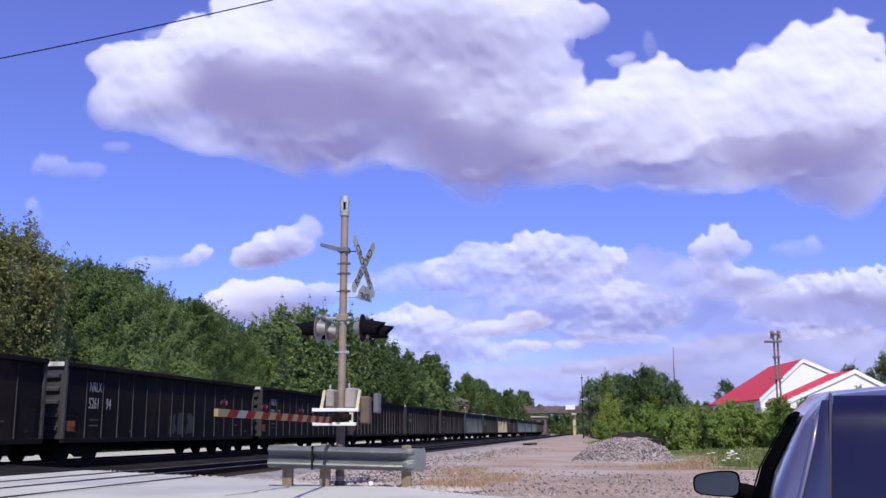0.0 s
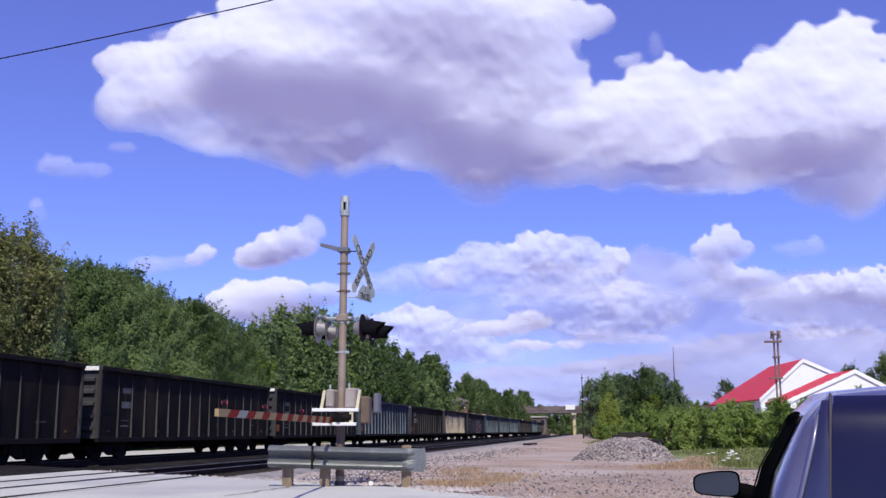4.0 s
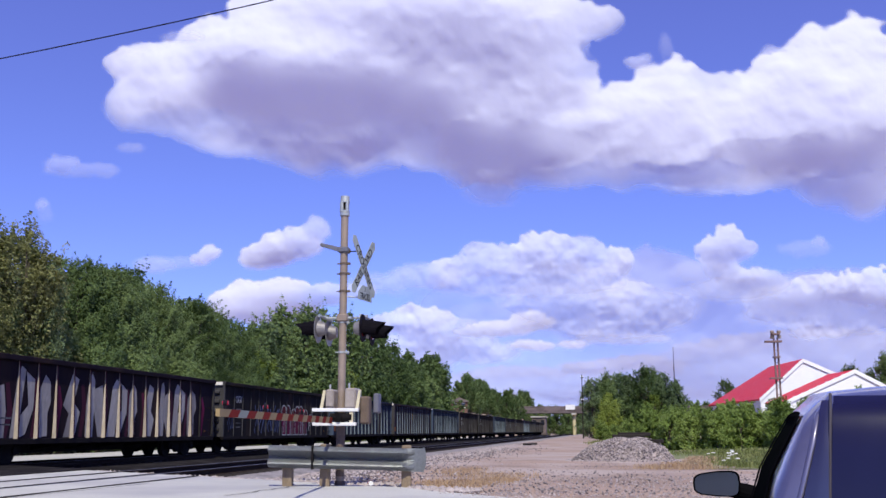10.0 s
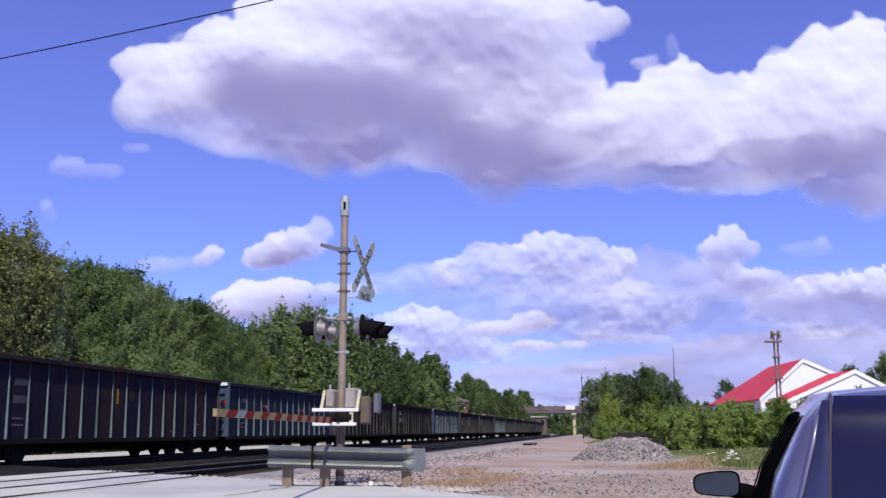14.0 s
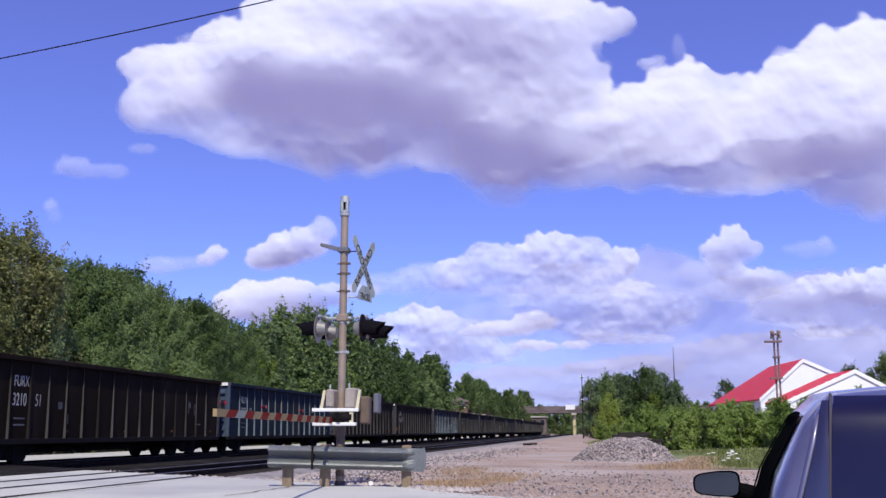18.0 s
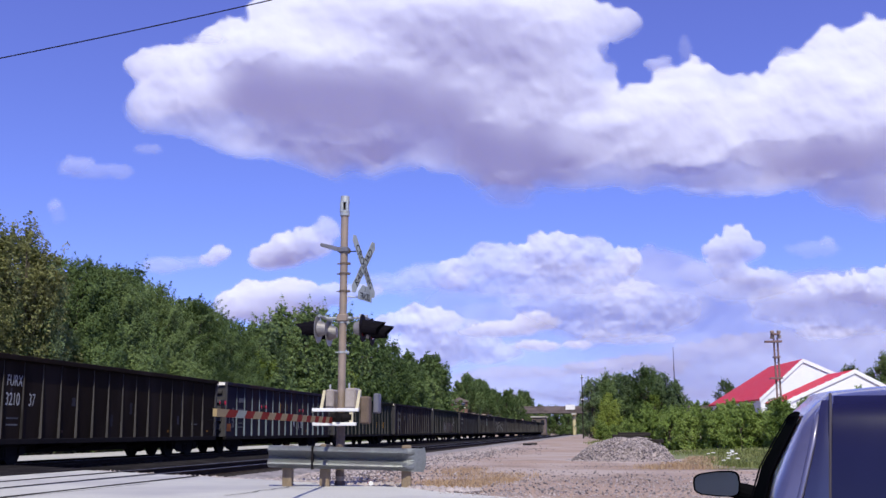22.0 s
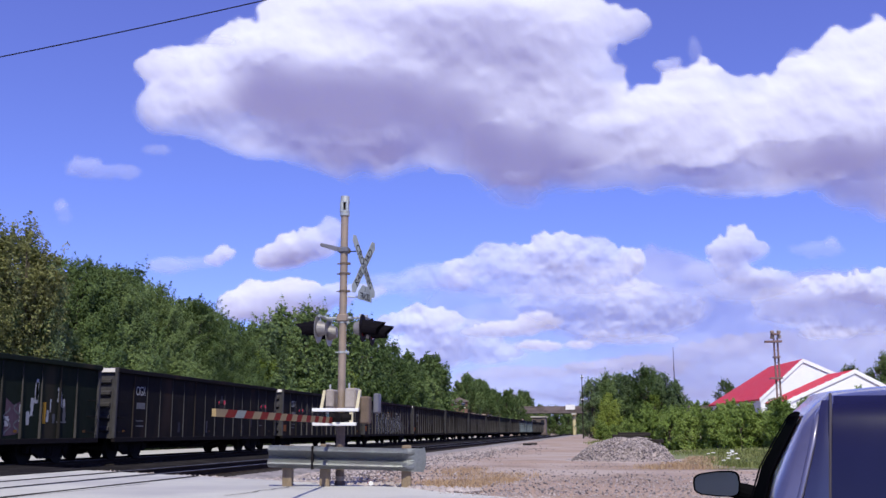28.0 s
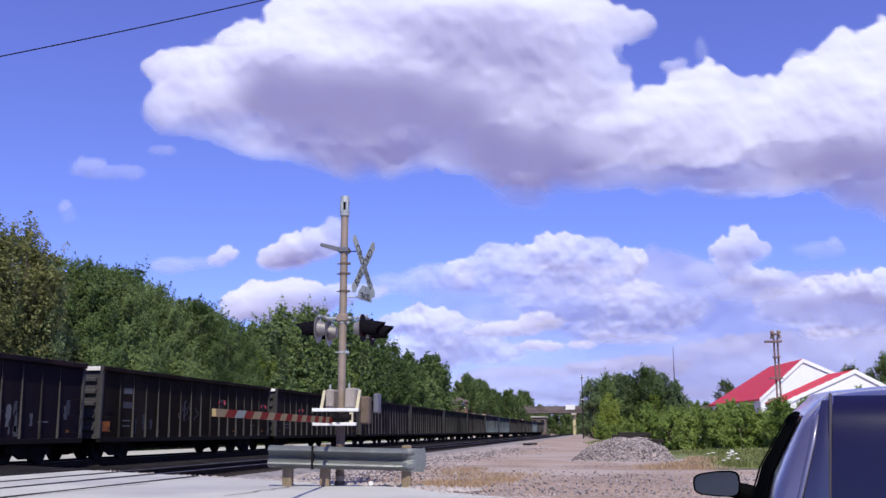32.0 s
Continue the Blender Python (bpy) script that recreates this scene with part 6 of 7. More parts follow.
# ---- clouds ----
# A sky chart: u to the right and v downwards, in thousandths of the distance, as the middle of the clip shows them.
def value_noise(rng, w, h, cell):
    gw, gh = int(w / cell) + 3, int(h / cell) + 3
    g = rng.uniform(-1, 1, (gh, gw))
    x, y = np.arange(w) / cell, np.arange(h) / cell
    xi, yi = x.astype(int), y.astype(int)
    fx, fy = x - xi, y - yi
    fx, fy = fx * fx * (3 - 2 * fx), fy * fy * (3 - 2 * fy)
    a = g[np.ix_(yi, xi)] * (1 - fx) + g[np.ix_(yi, xi + 1)] * fx
    b = g[np.ix_(yi + 1, xi)] * (1 - fx) + g[np.ix_(yi + 1, xi + 1)] * fx
    return a * (1 - fy)[:, None] + b * fy[:, None]


def fractal(rng, w, h, cell, octaves, gain=0.5, ridged=False):
    """Noise of several scales; ridged gives rounded lumps with creases between them."""
    out, amp = np.zeros((h, w)), 1.0
    for _ in range(octaves):
        v = value_noise(rng, w, h, max(1.7, cell))
        out += amp * (1 - 2 * np.abs(v) if ridged else v)
        amp, cell = amp * gain, cell / 2.1
    return out


def blur(a, r):
    r = max(1, int(r))
    for _ in range(2):
        for ax in (0, 1):
            p = np.pad(a, [(r, r) if i == ax else (0, 0) for i in (0, 1)], mode="edge")
            c = np.cumsum(p, axis=ax)
            c = np.concatenate([np.zeros_like(np.take(c, [0], ax)), c], axis=ax)
            n = 2 * r + 1
            a = (np.take(c, range(n, c.shape[ax]), ax) - np.take(c, range(0, c.shape[ax] - n), ax)) / n
    return a


def cloud_material():
    """Vapour: thin parts let light and the sky through, the thick core has its violet-blue shade put into the colour.
    """
    m = bpy.data.materials.new("cloud_vapour")
    m.use_nodes = True
    n, l = m.node_tree.nodes, m.node_tree.links
    n.remove(n["Principled BSDF"])
    at, th = n.new("ShaderNodeAttribute"), n.new("ShaderNodeAttribute")
    at.attribute_name, th.attribute_name = "vapour", "thickness"
    pass_on = n.new("ShaderNodeMapRange")
    pass_on.inputs["To Min"].default_value, pass_on.inputs["To Max"].default_value = 0.42, 0.34
    l.new(th.outputs["Fac"], pass_on.inputs["Value"])
    d, tr, tl, mx, mix = n.new("ShaderNodeBsdfDiffuse"), n.new("ShaderNodeBsdfTransparent"), n.new("ShaderNodeBsdfTranslucent"), n.new("ShaderNodeMixShader"), n.new("ShaderNodeMixShader")
    d.inputs["Color"].default_value = (0.90, 0.92, 0.975, 1)
    lost = n.new("ShaderNodeMix")
    lost.data_type = "RGBA"
    # deep blue for the thick core: the tint of its shade, set as colour
    lost.inputs["A"].default_value, lost.inputs["B"].default_value = (0.80, 0.79, 0.90, 1), (0.20, 0.22, 0.85, 1)
    l.new(th.outputs["Fac"], lost.inputs["Factor"])
    l.new(lost.outputs["Result"], tl.inputs["Color"])
    l.new(pass_on.outputs[0], mx.inputs[0])
    l.new(d.outputs[0], mx.inputs[1])
    l.new(tl.outputs[0], mx.inputs[2])
    l.new(at.outputs["Fac"], mix.inputs[0])
    l.new(tr.outputs[0], mix.inputs[1])
    l.new(mx.outputs[0], mix.inputs[2])
    l.new(mix.outputs[0], n["Material Output"].inputs["Surface"])
    return m


M_CLOUD = cloud_material()
CLOUDS = []
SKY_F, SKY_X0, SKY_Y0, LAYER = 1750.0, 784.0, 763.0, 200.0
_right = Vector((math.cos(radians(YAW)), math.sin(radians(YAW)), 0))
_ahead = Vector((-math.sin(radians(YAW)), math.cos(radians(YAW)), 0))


def smooth01(v):
    v = np.clip(v, 0, 1)
    return v * v * (3 - 2 * v)


def build_cloud(seed, label, puffs, step=3.0, ragged=0.5, soft=1.0, bases=(), lean=0.1, relief=0.6, grow=1.0):
    """One cloud: puffs (u, v, half width, half height, density). Its face swells towards the viewer, with lumps at
    several scales; bases (u, v, half width, half height, steepness) tilt it down to dim it, below 0 up to brighten it;
    crisp above, frayed below."""
    rng = np.random.default_rng(seed)
    p = np.array(puffs, float)
    p[:, 2:4] *= grow
    x0, x1 = (p[:, 0] - p[:, 2] * 1.4).min() - 12, (p[:, 0] + p[:, 2] * 1.4).max() + 12
    y0, y1 = (p[:, 1] - p[:, 3] * 1.5).min() - 12, (p[:, 1] + p[:, 3] * 1.5).max() + 12
    w, h = int((x1 - x0) / step) + 2, int((y1 - y0) / step) + 2
    gx, gy = x0 + np.arange(w) * step, y0 + np.arange(h) * step
    size = float(np.median(np.minimum(p[:, 2], p[:, 3])))
    cell = size / step
    X = gx[None, :] + 0.26 * size * fractal(rng, w, h, cell * 0.8, 4, 0.45)
    Y = gy[:, None] + 0.20 * size * fractal(rng, w, h, cell * 0.8, 4, 0.45)
    body, dense, weight, swell = np.full((h, w), -3.0), np.zeros((h, w)), np.full((h, w), 1e-6), np.zeros((h, w))
    for cx, cy, rx, ry, k in p:
        f = 1.15 - ((X - cx) / rx) ** 2 - ((Y - cy) / ry) ** 2
        body = np.maximum(body, f)
        g = np.clip(f + 0.35, 0, 2) ** 2
        dense, weight = dense + k * g, weight + g
        sw = np.clip(f, 0, 1) ** 0.8 * min(rx, ry)
        swell = np.maximum(swell, sw) + 0.1 * np.minimum(swell, sw)
    dense = (0.80 if grow > 1 else 1.0) * dense / weight
    lumps = fractal(rng, w, h, cell * 0.6, 6, 0.66, True)
    body = body + ragged * 0.5 * (lumps - 0.45) * np.clip(1.3 - np.abs(body), 0, 1)
    mask = smooth01(body / 0.12)
    crisp, frayed, wide = blur(mask, cell * 0.05 * soft), blur(mask, max(2, cell * 0.22 * soft)), blur(mask, max(3, cell * 0.6))
    gy_, gx_ = np.gradient(wide)
    under = blur(smooth01(0.5 - 0.8 * gy_ / (np.hypot(gx_, gy_) + 1e-4)), max(1, cell * 0.2))
    under = np.maximum(under, np.clip((0.75 - dense) / 0.35, 0, 1))
    vapour = (smooth01((crisp - 0.25) / 0.65) * (1 - under) + smooth01((frayed - 0.18) / 0.80) * under) * dense
    thick = smooth01((wide - 0.35) / 0.6) * dense
    z = 0.42 * blur(swell, max(1, cell * 0.3)) - lean * (Y - p[:, 1].mean())
    for cx, cy, rx, ry, k in bases:
        du, dv = (X - cx) / rx, (Y - cy) / ry
        z = z - 1.1 * k * ry * smooth01((dv + 1) / 2) * np.clip(1 - du * du, 0, 1)
    z = blur(z, max(2, cell * 0.15))
    for r in range(1, h):
        z[r] = np.maximum(z[r], z[r - 1] - 0.78 * step)
    z = blur(z, max(2, cell * 0.42))
    calm = np.ones((h, w))
    for cx, cy, rx, ry, k in (b for b in bases if b[4] > 0.55):
        calm = np.minimum(calm, 1 - 0.93 * np.clip(1.4 - ((X - cx) / rx) ** 2 - ((Y - cy) / ry) ** 2, 0, 1))
    z = z + relief * calm * size * (0.10 * value_noise(rng, w, h, cell * 0.9) + 0.045 * blur(lumps, max(1, cell * 0.1)) + 0.006 * fractal(rng, w, h, cell * 0.2, 2))
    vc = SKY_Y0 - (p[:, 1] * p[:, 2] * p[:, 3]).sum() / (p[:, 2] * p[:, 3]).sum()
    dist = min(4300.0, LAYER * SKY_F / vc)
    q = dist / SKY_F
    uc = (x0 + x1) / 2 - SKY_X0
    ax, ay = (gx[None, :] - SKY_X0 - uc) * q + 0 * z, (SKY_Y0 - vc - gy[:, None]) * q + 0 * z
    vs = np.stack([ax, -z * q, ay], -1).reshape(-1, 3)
    keep = (vapour > 0.01).reshape(-1)
    idx = np.arange(w * h).reshape(h, w)
    f = np.stack([idx[:-1, :-1], idx[1:, :-1], idx[1:, 1:], idx[:-1, 1:]], -1).reshape(-1, 4)
    f = f[keep[f].any(1)]
    used = np.unique(f)
    remap = np.zeros(w * h, int)
    remap[used] = np.arange(len(used))
    me = bpy.data.meshes.new("cloud")
    me.from_pydata(vs[used].tolist(), [], remap[f].tolist())
    for nm, v in (("vapour", vapour), ("thickness", thick)):
        a = me.attributes.new(nm, "FLOAT", "POINT")
        a.data.foreach_set("value", v.reshape(-1)[used].astype(np.float32))
    me.materials.append(M_CLOUD)
    me.shade_smooth()
    ob = tagged(new("cloud", me), label, "cloud", group="drifting clouds")
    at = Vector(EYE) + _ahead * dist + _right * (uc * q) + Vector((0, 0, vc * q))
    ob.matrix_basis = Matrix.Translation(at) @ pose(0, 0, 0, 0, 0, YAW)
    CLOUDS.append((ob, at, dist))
    return ob


BIG = "large white cumulus cloud with a grey-violet base"
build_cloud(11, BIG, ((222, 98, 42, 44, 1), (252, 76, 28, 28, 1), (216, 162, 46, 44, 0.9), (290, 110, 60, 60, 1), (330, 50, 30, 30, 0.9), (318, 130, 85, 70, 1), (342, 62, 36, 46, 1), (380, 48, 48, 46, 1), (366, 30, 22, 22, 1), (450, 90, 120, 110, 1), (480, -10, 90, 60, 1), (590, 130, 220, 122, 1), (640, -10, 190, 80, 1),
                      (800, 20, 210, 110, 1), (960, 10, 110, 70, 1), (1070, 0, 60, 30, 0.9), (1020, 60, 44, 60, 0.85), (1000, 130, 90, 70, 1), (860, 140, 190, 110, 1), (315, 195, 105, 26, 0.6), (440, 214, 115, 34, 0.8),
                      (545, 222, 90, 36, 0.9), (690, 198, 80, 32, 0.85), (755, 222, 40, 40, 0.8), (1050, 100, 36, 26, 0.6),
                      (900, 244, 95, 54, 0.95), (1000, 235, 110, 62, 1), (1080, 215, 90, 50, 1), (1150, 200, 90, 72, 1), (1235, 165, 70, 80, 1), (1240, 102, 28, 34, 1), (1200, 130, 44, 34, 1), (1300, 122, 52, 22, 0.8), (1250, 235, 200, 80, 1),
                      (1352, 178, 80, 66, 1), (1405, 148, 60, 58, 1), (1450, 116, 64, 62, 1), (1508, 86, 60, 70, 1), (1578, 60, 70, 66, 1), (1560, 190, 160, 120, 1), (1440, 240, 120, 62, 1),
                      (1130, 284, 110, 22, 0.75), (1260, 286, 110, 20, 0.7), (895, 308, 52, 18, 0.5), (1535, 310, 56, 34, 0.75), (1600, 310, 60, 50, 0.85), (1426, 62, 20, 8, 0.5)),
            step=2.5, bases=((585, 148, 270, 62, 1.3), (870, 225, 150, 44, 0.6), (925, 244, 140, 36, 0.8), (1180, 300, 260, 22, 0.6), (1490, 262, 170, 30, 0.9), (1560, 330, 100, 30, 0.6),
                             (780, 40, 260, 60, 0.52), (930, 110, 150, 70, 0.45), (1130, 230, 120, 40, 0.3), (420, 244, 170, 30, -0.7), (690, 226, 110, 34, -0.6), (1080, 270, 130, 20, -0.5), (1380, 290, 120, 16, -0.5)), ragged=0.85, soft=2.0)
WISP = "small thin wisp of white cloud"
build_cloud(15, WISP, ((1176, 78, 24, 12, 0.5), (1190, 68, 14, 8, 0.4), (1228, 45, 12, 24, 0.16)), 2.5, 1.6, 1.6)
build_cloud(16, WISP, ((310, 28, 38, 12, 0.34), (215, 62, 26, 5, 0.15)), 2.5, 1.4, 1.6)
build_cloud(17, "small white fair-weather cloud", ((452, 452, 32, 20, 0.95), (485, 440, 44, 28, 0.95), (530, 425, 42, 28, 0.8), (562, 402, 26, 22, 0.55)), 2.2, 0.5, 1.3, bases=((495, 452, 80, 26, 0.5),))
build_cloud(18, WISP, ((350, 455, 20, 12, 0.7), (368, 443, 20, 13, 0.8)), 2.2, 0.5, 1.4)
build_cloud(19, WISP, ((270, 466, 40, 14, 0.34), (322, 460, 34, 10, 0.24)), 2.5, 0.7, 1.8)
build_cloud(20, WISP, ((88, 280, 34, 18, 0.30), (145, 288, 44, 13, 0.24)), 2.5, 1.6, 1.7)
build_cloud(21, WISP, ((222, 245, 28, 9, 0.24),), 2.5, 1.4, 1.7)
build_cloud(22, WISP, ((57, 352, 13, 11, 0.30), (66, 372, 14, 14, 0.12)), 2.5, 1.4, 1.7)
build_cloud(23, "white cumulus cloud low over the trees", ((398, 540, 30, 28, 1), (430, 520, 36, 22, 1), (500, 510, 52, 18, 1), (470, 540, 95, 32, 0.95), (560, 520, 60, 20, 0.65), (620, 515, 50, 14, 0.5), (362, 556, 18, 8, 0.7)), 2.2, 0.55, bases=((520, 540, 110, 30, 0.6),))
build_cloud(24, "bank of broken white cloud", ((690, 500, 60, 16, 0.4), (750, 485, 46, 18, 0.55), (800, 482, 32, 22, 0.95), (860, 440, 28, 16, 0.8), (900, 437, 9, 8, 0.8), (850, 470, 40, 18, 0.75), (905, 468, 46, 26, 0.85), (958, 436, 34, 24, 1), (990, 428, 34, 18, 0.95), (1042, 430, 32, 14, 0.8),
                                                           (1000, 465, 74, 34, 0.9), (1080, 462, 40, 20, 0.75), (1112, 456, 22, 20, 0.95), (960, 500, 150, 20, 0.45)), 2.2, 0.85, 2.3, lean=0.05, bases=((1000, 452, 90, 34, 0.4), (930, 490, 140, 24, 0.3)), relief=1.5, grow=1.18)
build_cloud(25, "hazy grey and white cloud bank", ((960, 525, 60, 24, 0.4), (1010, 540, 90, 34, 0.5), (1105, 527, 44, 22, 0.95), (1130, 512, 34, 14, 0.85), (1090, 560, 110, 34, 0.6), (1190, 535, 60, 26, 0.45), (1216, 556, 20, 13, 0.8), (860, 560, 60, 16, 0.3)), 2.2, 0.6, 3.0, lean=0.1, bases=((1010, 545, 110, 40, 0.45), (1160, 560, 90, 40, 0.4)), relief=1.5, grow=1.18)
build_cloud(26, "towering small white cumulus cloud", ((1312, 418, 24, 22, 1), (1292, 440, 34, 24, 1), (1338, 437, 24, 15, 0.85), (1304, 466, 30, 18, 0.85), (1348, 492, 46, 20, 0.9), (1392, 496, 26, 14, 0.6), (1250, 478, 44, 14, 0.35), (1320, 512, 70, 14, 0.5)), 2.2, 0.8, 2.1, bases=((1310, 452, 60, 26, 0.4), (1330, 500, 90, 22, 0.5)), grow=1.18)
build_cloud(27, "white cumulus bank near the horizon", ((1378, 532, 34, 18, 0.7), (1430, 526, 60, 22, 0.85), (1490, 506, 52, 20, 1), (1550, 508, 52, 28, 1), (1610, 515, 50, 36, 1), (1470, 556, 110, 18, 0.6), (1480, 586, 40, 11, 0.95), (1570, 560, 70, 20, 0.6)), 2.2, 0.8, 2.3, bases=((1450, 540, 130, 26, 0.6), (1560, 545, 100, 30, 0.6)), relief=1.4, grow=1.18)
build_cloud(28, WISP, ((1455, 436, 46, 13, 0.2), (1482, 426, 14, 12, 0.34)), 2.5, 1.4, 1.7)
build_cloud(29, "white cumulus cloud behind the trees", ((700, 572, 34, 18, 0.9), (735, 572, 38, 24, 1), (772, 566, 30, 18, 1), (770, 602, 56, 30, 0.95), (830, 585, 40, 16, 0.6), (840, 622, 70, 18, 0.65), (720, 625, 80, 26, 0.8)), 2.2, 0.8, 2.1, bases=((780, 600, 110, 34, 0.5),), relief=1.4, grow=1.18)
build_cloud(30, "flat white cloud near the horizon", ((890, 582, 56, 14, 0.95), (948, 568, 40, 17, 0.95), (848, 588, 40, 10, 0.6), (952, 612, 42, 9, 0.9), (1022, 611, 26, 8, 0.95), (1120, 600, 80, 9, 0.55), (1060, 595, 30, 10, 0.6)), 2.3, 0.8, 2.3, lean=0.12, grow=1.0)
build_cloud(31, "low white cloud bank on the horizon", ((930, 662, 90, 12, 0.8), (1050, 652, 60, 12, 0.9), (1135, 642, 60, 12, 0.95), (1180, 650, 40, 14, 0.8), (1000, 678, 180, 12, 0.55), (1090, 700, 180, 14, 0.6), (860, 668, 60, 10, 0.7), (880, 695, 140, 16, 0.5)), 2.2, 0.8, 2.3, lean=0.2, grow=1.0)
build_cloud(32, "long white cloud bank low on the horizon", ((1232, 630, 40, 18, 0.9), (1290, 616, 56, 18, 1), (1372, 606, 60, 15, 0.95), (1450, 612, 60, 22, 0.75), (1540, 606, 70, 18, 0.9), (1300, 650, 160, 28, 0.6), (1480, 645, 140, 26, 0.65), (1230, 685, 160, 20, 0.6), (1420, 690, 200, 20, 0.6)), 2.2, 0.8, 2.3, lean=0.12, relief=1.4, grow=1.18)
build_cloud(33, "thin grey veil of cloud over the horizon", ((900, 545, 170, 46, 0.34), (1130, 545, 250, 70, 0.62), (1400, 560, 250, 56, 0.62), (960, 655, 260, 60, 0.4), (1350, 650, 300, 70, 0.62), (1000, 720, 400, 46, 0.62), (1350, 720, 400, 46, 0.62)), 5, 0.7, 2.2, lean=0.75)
# ---- grass, stones and small things on the ground ----
M_DRY = leafy("dry_grass", (0.40, 0.27, 0.155), (0.50, 0.36, 0.22), (0.60, 0.46, 0.30))
M_BLADE = leafy("green_grass", (0.12, 0.15, 0.04), (0.19, 0.22, 0.07), (0.30, 0.30, 0.13))



def blades(seed, spots, count, height, wide):
    """Loose grass blades round spots (x, y, rx, ry), each a bent narrow triangle pair."""
    rng = np.random.default_rng(seed)
    verts, faces = [], []
    for i in range(count):
        x, y, rx, ry = spots[rng.integers(len(spots))]
        a, r = rng.uniform(0, 6.283), math.sqrt(rng.uniform(0, 1)) * rng.uniform(0.5, 1.0)
        px, py = x + rx * r * math.cos(a), y + ry * r * math.sin(a)
        z = ground_height(px, py) - 0.03
        h = height * rng.uniform(0.5, 1.25)
        t, ln = rng.uniform(0, 6.283), rng.uniform(0.1, 0.55) * h
        ux, uy = math.cos(t) * wide, math.sin(t) * wide
        dx, dy = math.cos(t + 1.6) * ln, math.sin(t + 1.6) * ln
        n = len(verts)
        verts += [(px - ux, py - uy, z), (px + ux, py + uy, z), (px + dx * 0.4 + ux * 0.7, py + dy * 0.4 + uy * 0.7, z + h * 0.6), (px + dx * 0.4 - ux * 0.7, py + dy * 0.4 - uy * 0.7, z + h * 0.6), (px + dx, py + dy, z + h)]
        faces += [(n, n + 1, n + 2, n + 3), (n + 3, n + 2, n + 4)]
    return verts, faces


def strew(name, label, category, data, material):
    ob = new(name, cloud_mesh(name, *data, material))
    return tagged(ob, label, category, kind="stuff")


strew("dry_grass", "orange-brown dry grass tufts on the gravel", "grass", blades(1, [(-3.0, 19.4, 0.9, 1.4), (-2.2, 20.5, 0.6, 1.2), (-2.9, 17.9, 0.8, 0.5), (-3.6, 25, 0.8, 3.0), (-2.6, 22.5, 1.4, 2.4), (-2.7, 19.0, 0.9, 1.0)], 5600, 0.085, 0.008), M_DRY)
strew("dry_grass", "pale dry grass beside the gravel heap", "grass", blades(2, [(1.8, 27.5, 1.6, 1.4), (3.0, 33.0, 0.7, 2.4), (3.4, 36.0, 0.7, 2.0), (2.2, 29.5, 0.9, 1.4)], 4200, 0.15, 0.008), M_DRY)
strew("grass", "rough green grass in front of the bushes", "grass", blades(3, [(5.2, 34, 2.4, 5), (6.5, 39, 3.0, 6), (5.4, 44, 3.2, 5), (4.2, 30, 1.2, 2.5), (1.2, 60, 2.0, 14), (0.5, 85, 2.5, 20)], 12000, 0.2, 0.02), M_BLADE)


def verge():
    verts, faces, n = [], [], 26
    for j in range(n):
        for i in range(n):
            u, v = i / (n - 1), j / (n - 1)
            y = 27 + 42 * v
            x0 = 2.6 + 0.9 * noise.noise((y * 0.3, 1, 0)) - 1.2 * v
            x = x0 + 26 * u
            verts.append((x, y, ground_height(x, y) + 0.012 + 0.04 * noise.noise((x * 0.6, y * 0.6, 4))))
    for j in range(n - 1):
        for i in range(n - 1):
            a = j * n + i
            faces.append((a, a + 1, a + 1 + n, a + n))
    me = cloud_mesh("verge", verts, faces, M_GRASS)
    me.shade_smooth()
    tagged(new("verge", me), "olive green rough grass verge", "grass", kind="structure")


verge()


def strew_stones(seed, count, zone, lo, hi, name, label, material, low=-0.55):
    rng = np.random.default_rng(seed)
    base = np.array([(1, 0, 0), (-0.5, 0.85, 0), (-0.5, -0.85, 0), (0.1, 0.1, 0.75), (0.2, -0.1, -0.6)])
    tri = [(0, 1, 3), (1, 2, 3), (2, 0, 3), (1, 0, 4), (2, 1, 4), (0, 2, 4)]
    verts, faces = [], []
    for i in range(count):
        x, y = zone(rng)
        s, t = rng.uniform(lo, hi), rng.uniform(0, 6.283)
        c, d = math.cos(t), math.sin(t)
        z = max(ground_height(x, y), low)
        n = len(verts)
        for p in base * rng.uniform(0.7, 1.2, (5, 3)):
            verts.append((x + s * (p[0] * c - p[1] * d), y + s * (p[0] * d + p[1] * c), z + s * (p[2] + 0.25)))
        faces += [(n + a, n + b, n + e) for a, b, e in tri]
    strew(name, label, "gravel", (verts, faces), material)


strew_stones(1, 4200, lambda r: (r.uniform(-6.5, 7), 15.8 + 16 * r.uniform(0, 1) ** 1.6), 0.01, 0.034, "loose_gravel", "loose grey stones on the dirt", M_STONE)
strew_stones(2, 2600, lambda r: (r.uniform(-3, 7), 15.2 + 7 * r.uniform(0, 1) ** 1.4), 0.01, 0.03, "loose_gravel", "pale loose stones along the road edge", M_PALESTONE)
strew_stones(3, 2600, lambda r: (-7.6 + r.normal() * 0.55, 19 + 90 * r.uniform(0, 1) ** 1.8), 0.03, 0.07, "track_ballast", "grey ballast stones on the track shoulder", M_STONE)


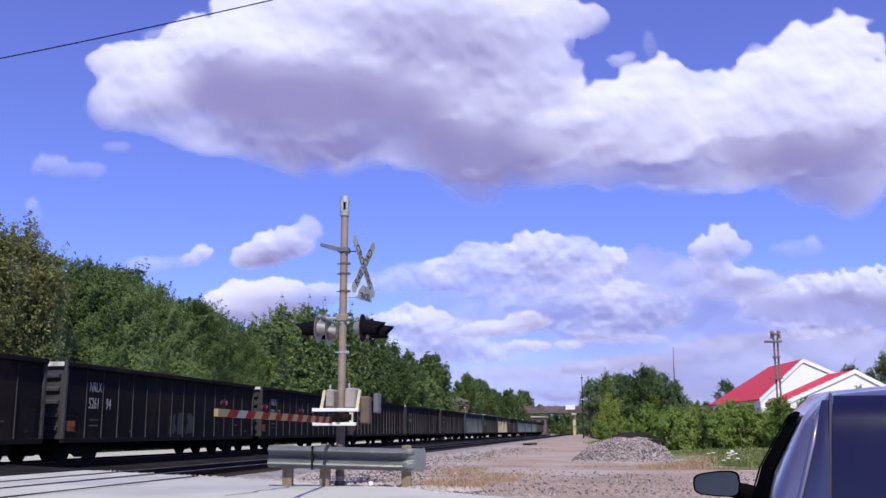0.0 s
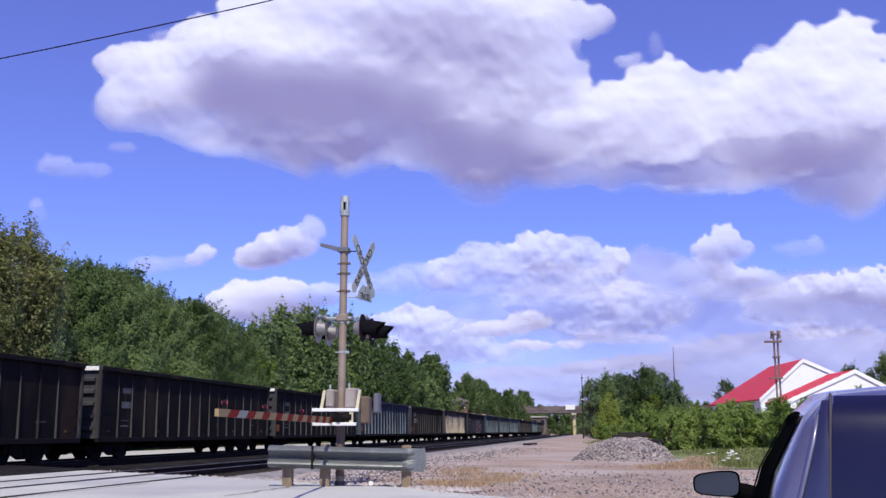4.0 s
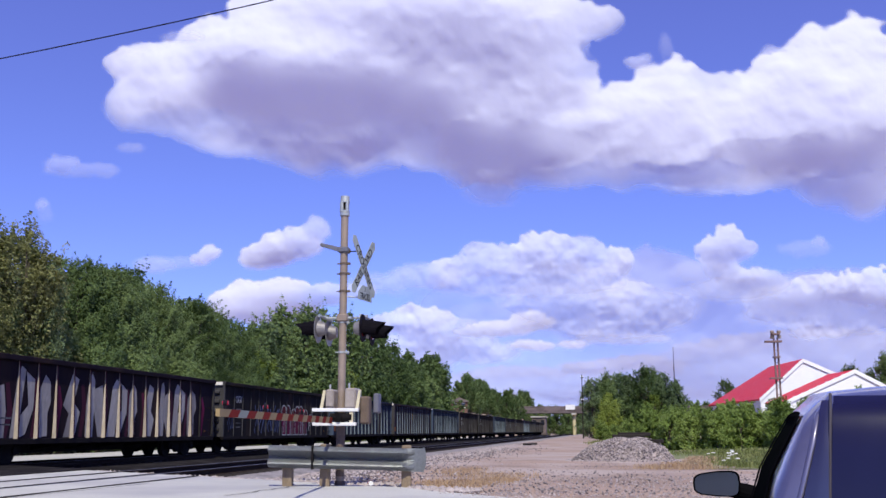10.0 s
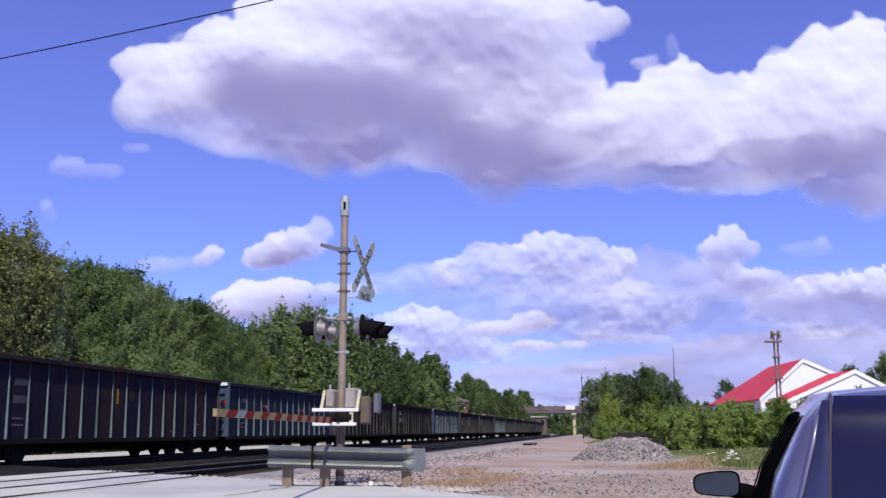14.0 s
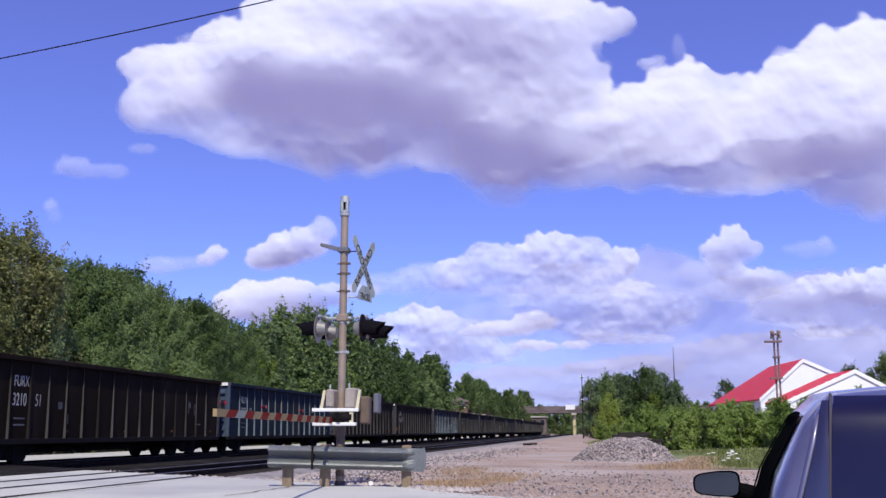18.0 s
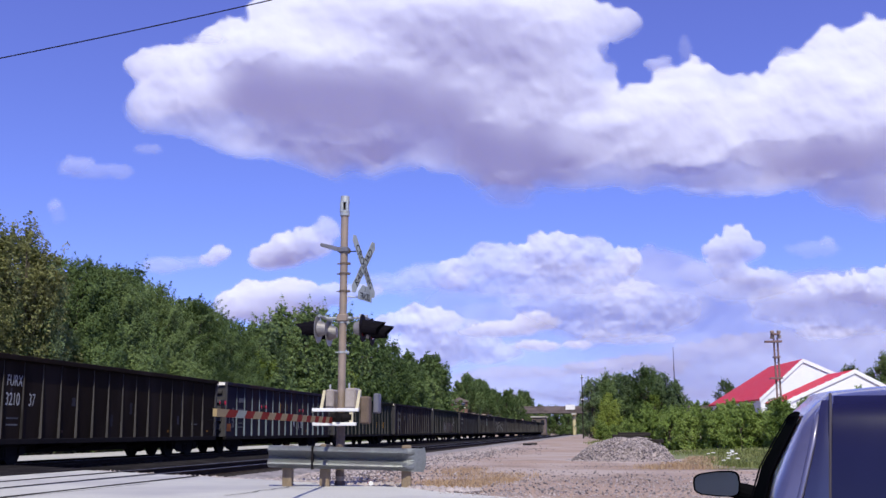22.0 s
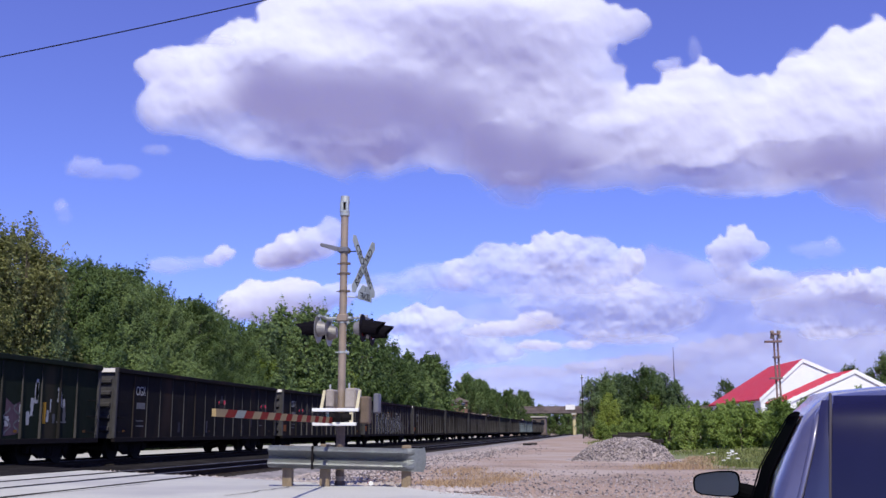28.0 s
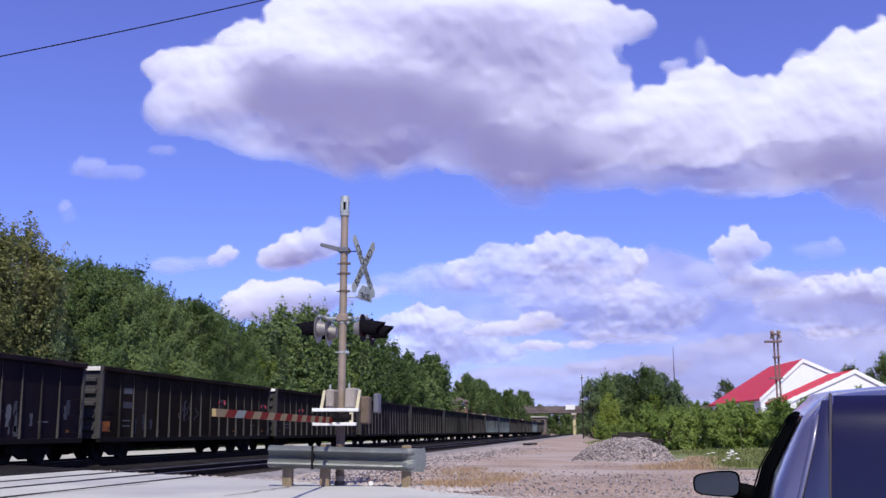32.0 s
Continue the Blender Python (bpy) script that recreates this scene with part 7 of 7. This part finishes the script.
strew_stones(5, 5200, lambda r: (-6.4 + r.normal() * 0.95, 18.6 + 55 * r.uniform(0, 1) ** 1.7), 0.02, 0.055, "track_ballast", "grey and pale ballast stones beside the siding", M_PALESTONE)
strew_stones(6, 3200, lambda r: (-6.2 + r.normal() * 1.1, 18.6 + 40 * r.uniform(0, 1) ** 1.7), 0.02, 0.05, "track_ballast", "dark ballast stones beside the siding", M_DARKSTONE)
strew_stones(7, 700, lambda r: (r.uniform(-3.5, 6), 16.2 + 9 * r.uniform(0, 1) ** 1.5), 0.012, 0.04, "loose_gravel", "dark loose stones on the dirt", M_DARKSTONE)


def rail_edge(r):
    a = r.uniform(-1, 12)
    p = ROAD_P + ROAD_DIR * a + ROAD_NRM * (0.3 + 0.22 * r.normal())
    return p.x, p.y


strew_stones(4, 1900, rail_edge, 0.025, 0.075, "loose_gravel", "pale stones crumbled from the road edge", M_PALESTONE, -0.1)

# ties of both tracks where the camera looks along them
ME_TIE = mesh_of("tie", boxed(-1.3, 1.3, -0.11, 0.11, -0.34, -0.165, bevel=0.01), M_TIE)
for _name, _x, _n, _y0 in (("track_siding", SIDE_X, 110, 20.5), ("track_main", MAIN_X, 90, 24.5)):
    for _i in range(_n):
        part("tie", ME_TIE, None, bpy.data.objects[_name], at=pose(_x, _y0 + 0.56 * _i, 0, 0, 0, 1.5 * noise.noise((_i, 0, 0))))

M_PETAL = shade("white_petals", (0.75, 0.75, 0.70), 0.7, var=0.1)
_r = random.Random(21)
for _i in range(12):
    _x, _y = 2.85 + _r.uniform(0, 0.65), 28 + _r.uniform(-2.0, 2.5)
    _f = thing("wildflower", "white umbel wildflower on a thin green stem", "flower", pose(_x, _y, ground_height(_x, _y) - 0.02), group="white wildflowers in the verge")
    _h = _r.uniform(0.25, 0.5)
    part("stem", rodded((0, 0, 0), (0.03, 0, _h), 0.006, seg=5), M_BLADE, _f)
    _bm = bmesh.new()
    for _k in range(7):
        _a = _k * 0.9
        rod(_bm, (0.03 + 0.04 * math.cos(_a) * (_k > 0), 0.04 * math.sin(_a) * (_k > 0), _h - 0.005), (0.03 + 0.045 * math.cos(_a) * (_k > 0), 0.045 * math.sin(_a) * (_k > 0), _h + 0.012), 0.018, 0.012, seg=6)
    part("flower_head", _bm, M_PETAL, _f)

_c = thing("crumpled_can", "crumpled white drinks can with a red band on the ground", "can", pose(-4.28, 17.75, 0.0, 80, 10, 30))
_bm = bmesh.new()
rod(_bm, (0, 0, -0.07), (0, 0, 0.07), 0.05, 0.042, seg=12)
part("can_body", _bm, M_WHITE, _c)
part("can_band", rodded((0, 0, -0.02), (0, 0, 0.025), 0.053, seg=12), M_RED, _c)
def motions():
    wire = bpy.data.objects["overhead_wire"]
    walk(wire, [(t, pose(0, 0, z)) for t, z in ((0, -0.052), (9, -0.06), (20, -0.052), (31, 0.016), (SECONDS, 0.018))])
    for k, car in CARS.items():
        walk(car, [(t, car_pose(k, t)) for t in range(0, 33)])
    walk(ARM, [(0, arm_pose(-0.02)), (3, arm_pose(0.0)), (6, arm_pose(0.07)), (9, arm_pose(0.1)), (11, arm_pose(0.02)), (13, arm_pose(-0.1)), (19, arm_pose(-0.1)), (23, arm_pose(-0.1)), (28, arm_pose(-0.16)), (32, arm_pose(-0.16))])
    for ob, at, dist in CLOUDS:
        go = (_right * 0.86 + _ahead * 0.25)
        turn = pose(0, 0, 0, 0, 0, YAW)
        pace = 1.1 if dist < 700 else 1.0
        walk(ob, [(t, Matrix.Translation(at + go * (pace * (t - 16.5))) @ turn) for t in (0, 8, 16, 24, 32)])
    # the wheels roll: all wheelsets share one turning
    first = WHEELSETS[0]
    rows = []
    for i in range(0, 961):
        t = i / 30
        rows.append((t, pose(0, 0, 0.42, -math.degrees(PITCH * (shift(t) - shift(0)) / 0.42) * -1, 0, 0)))
    walk(first, rows)
    act, slot = first.animation_data.action, first.animation_data.action_slot
    for w in WHEELSETS[1:]:
        w.animation_data_create()
        w.animation_data.action = act
        w.animation_data.action_slot = slot


motions()
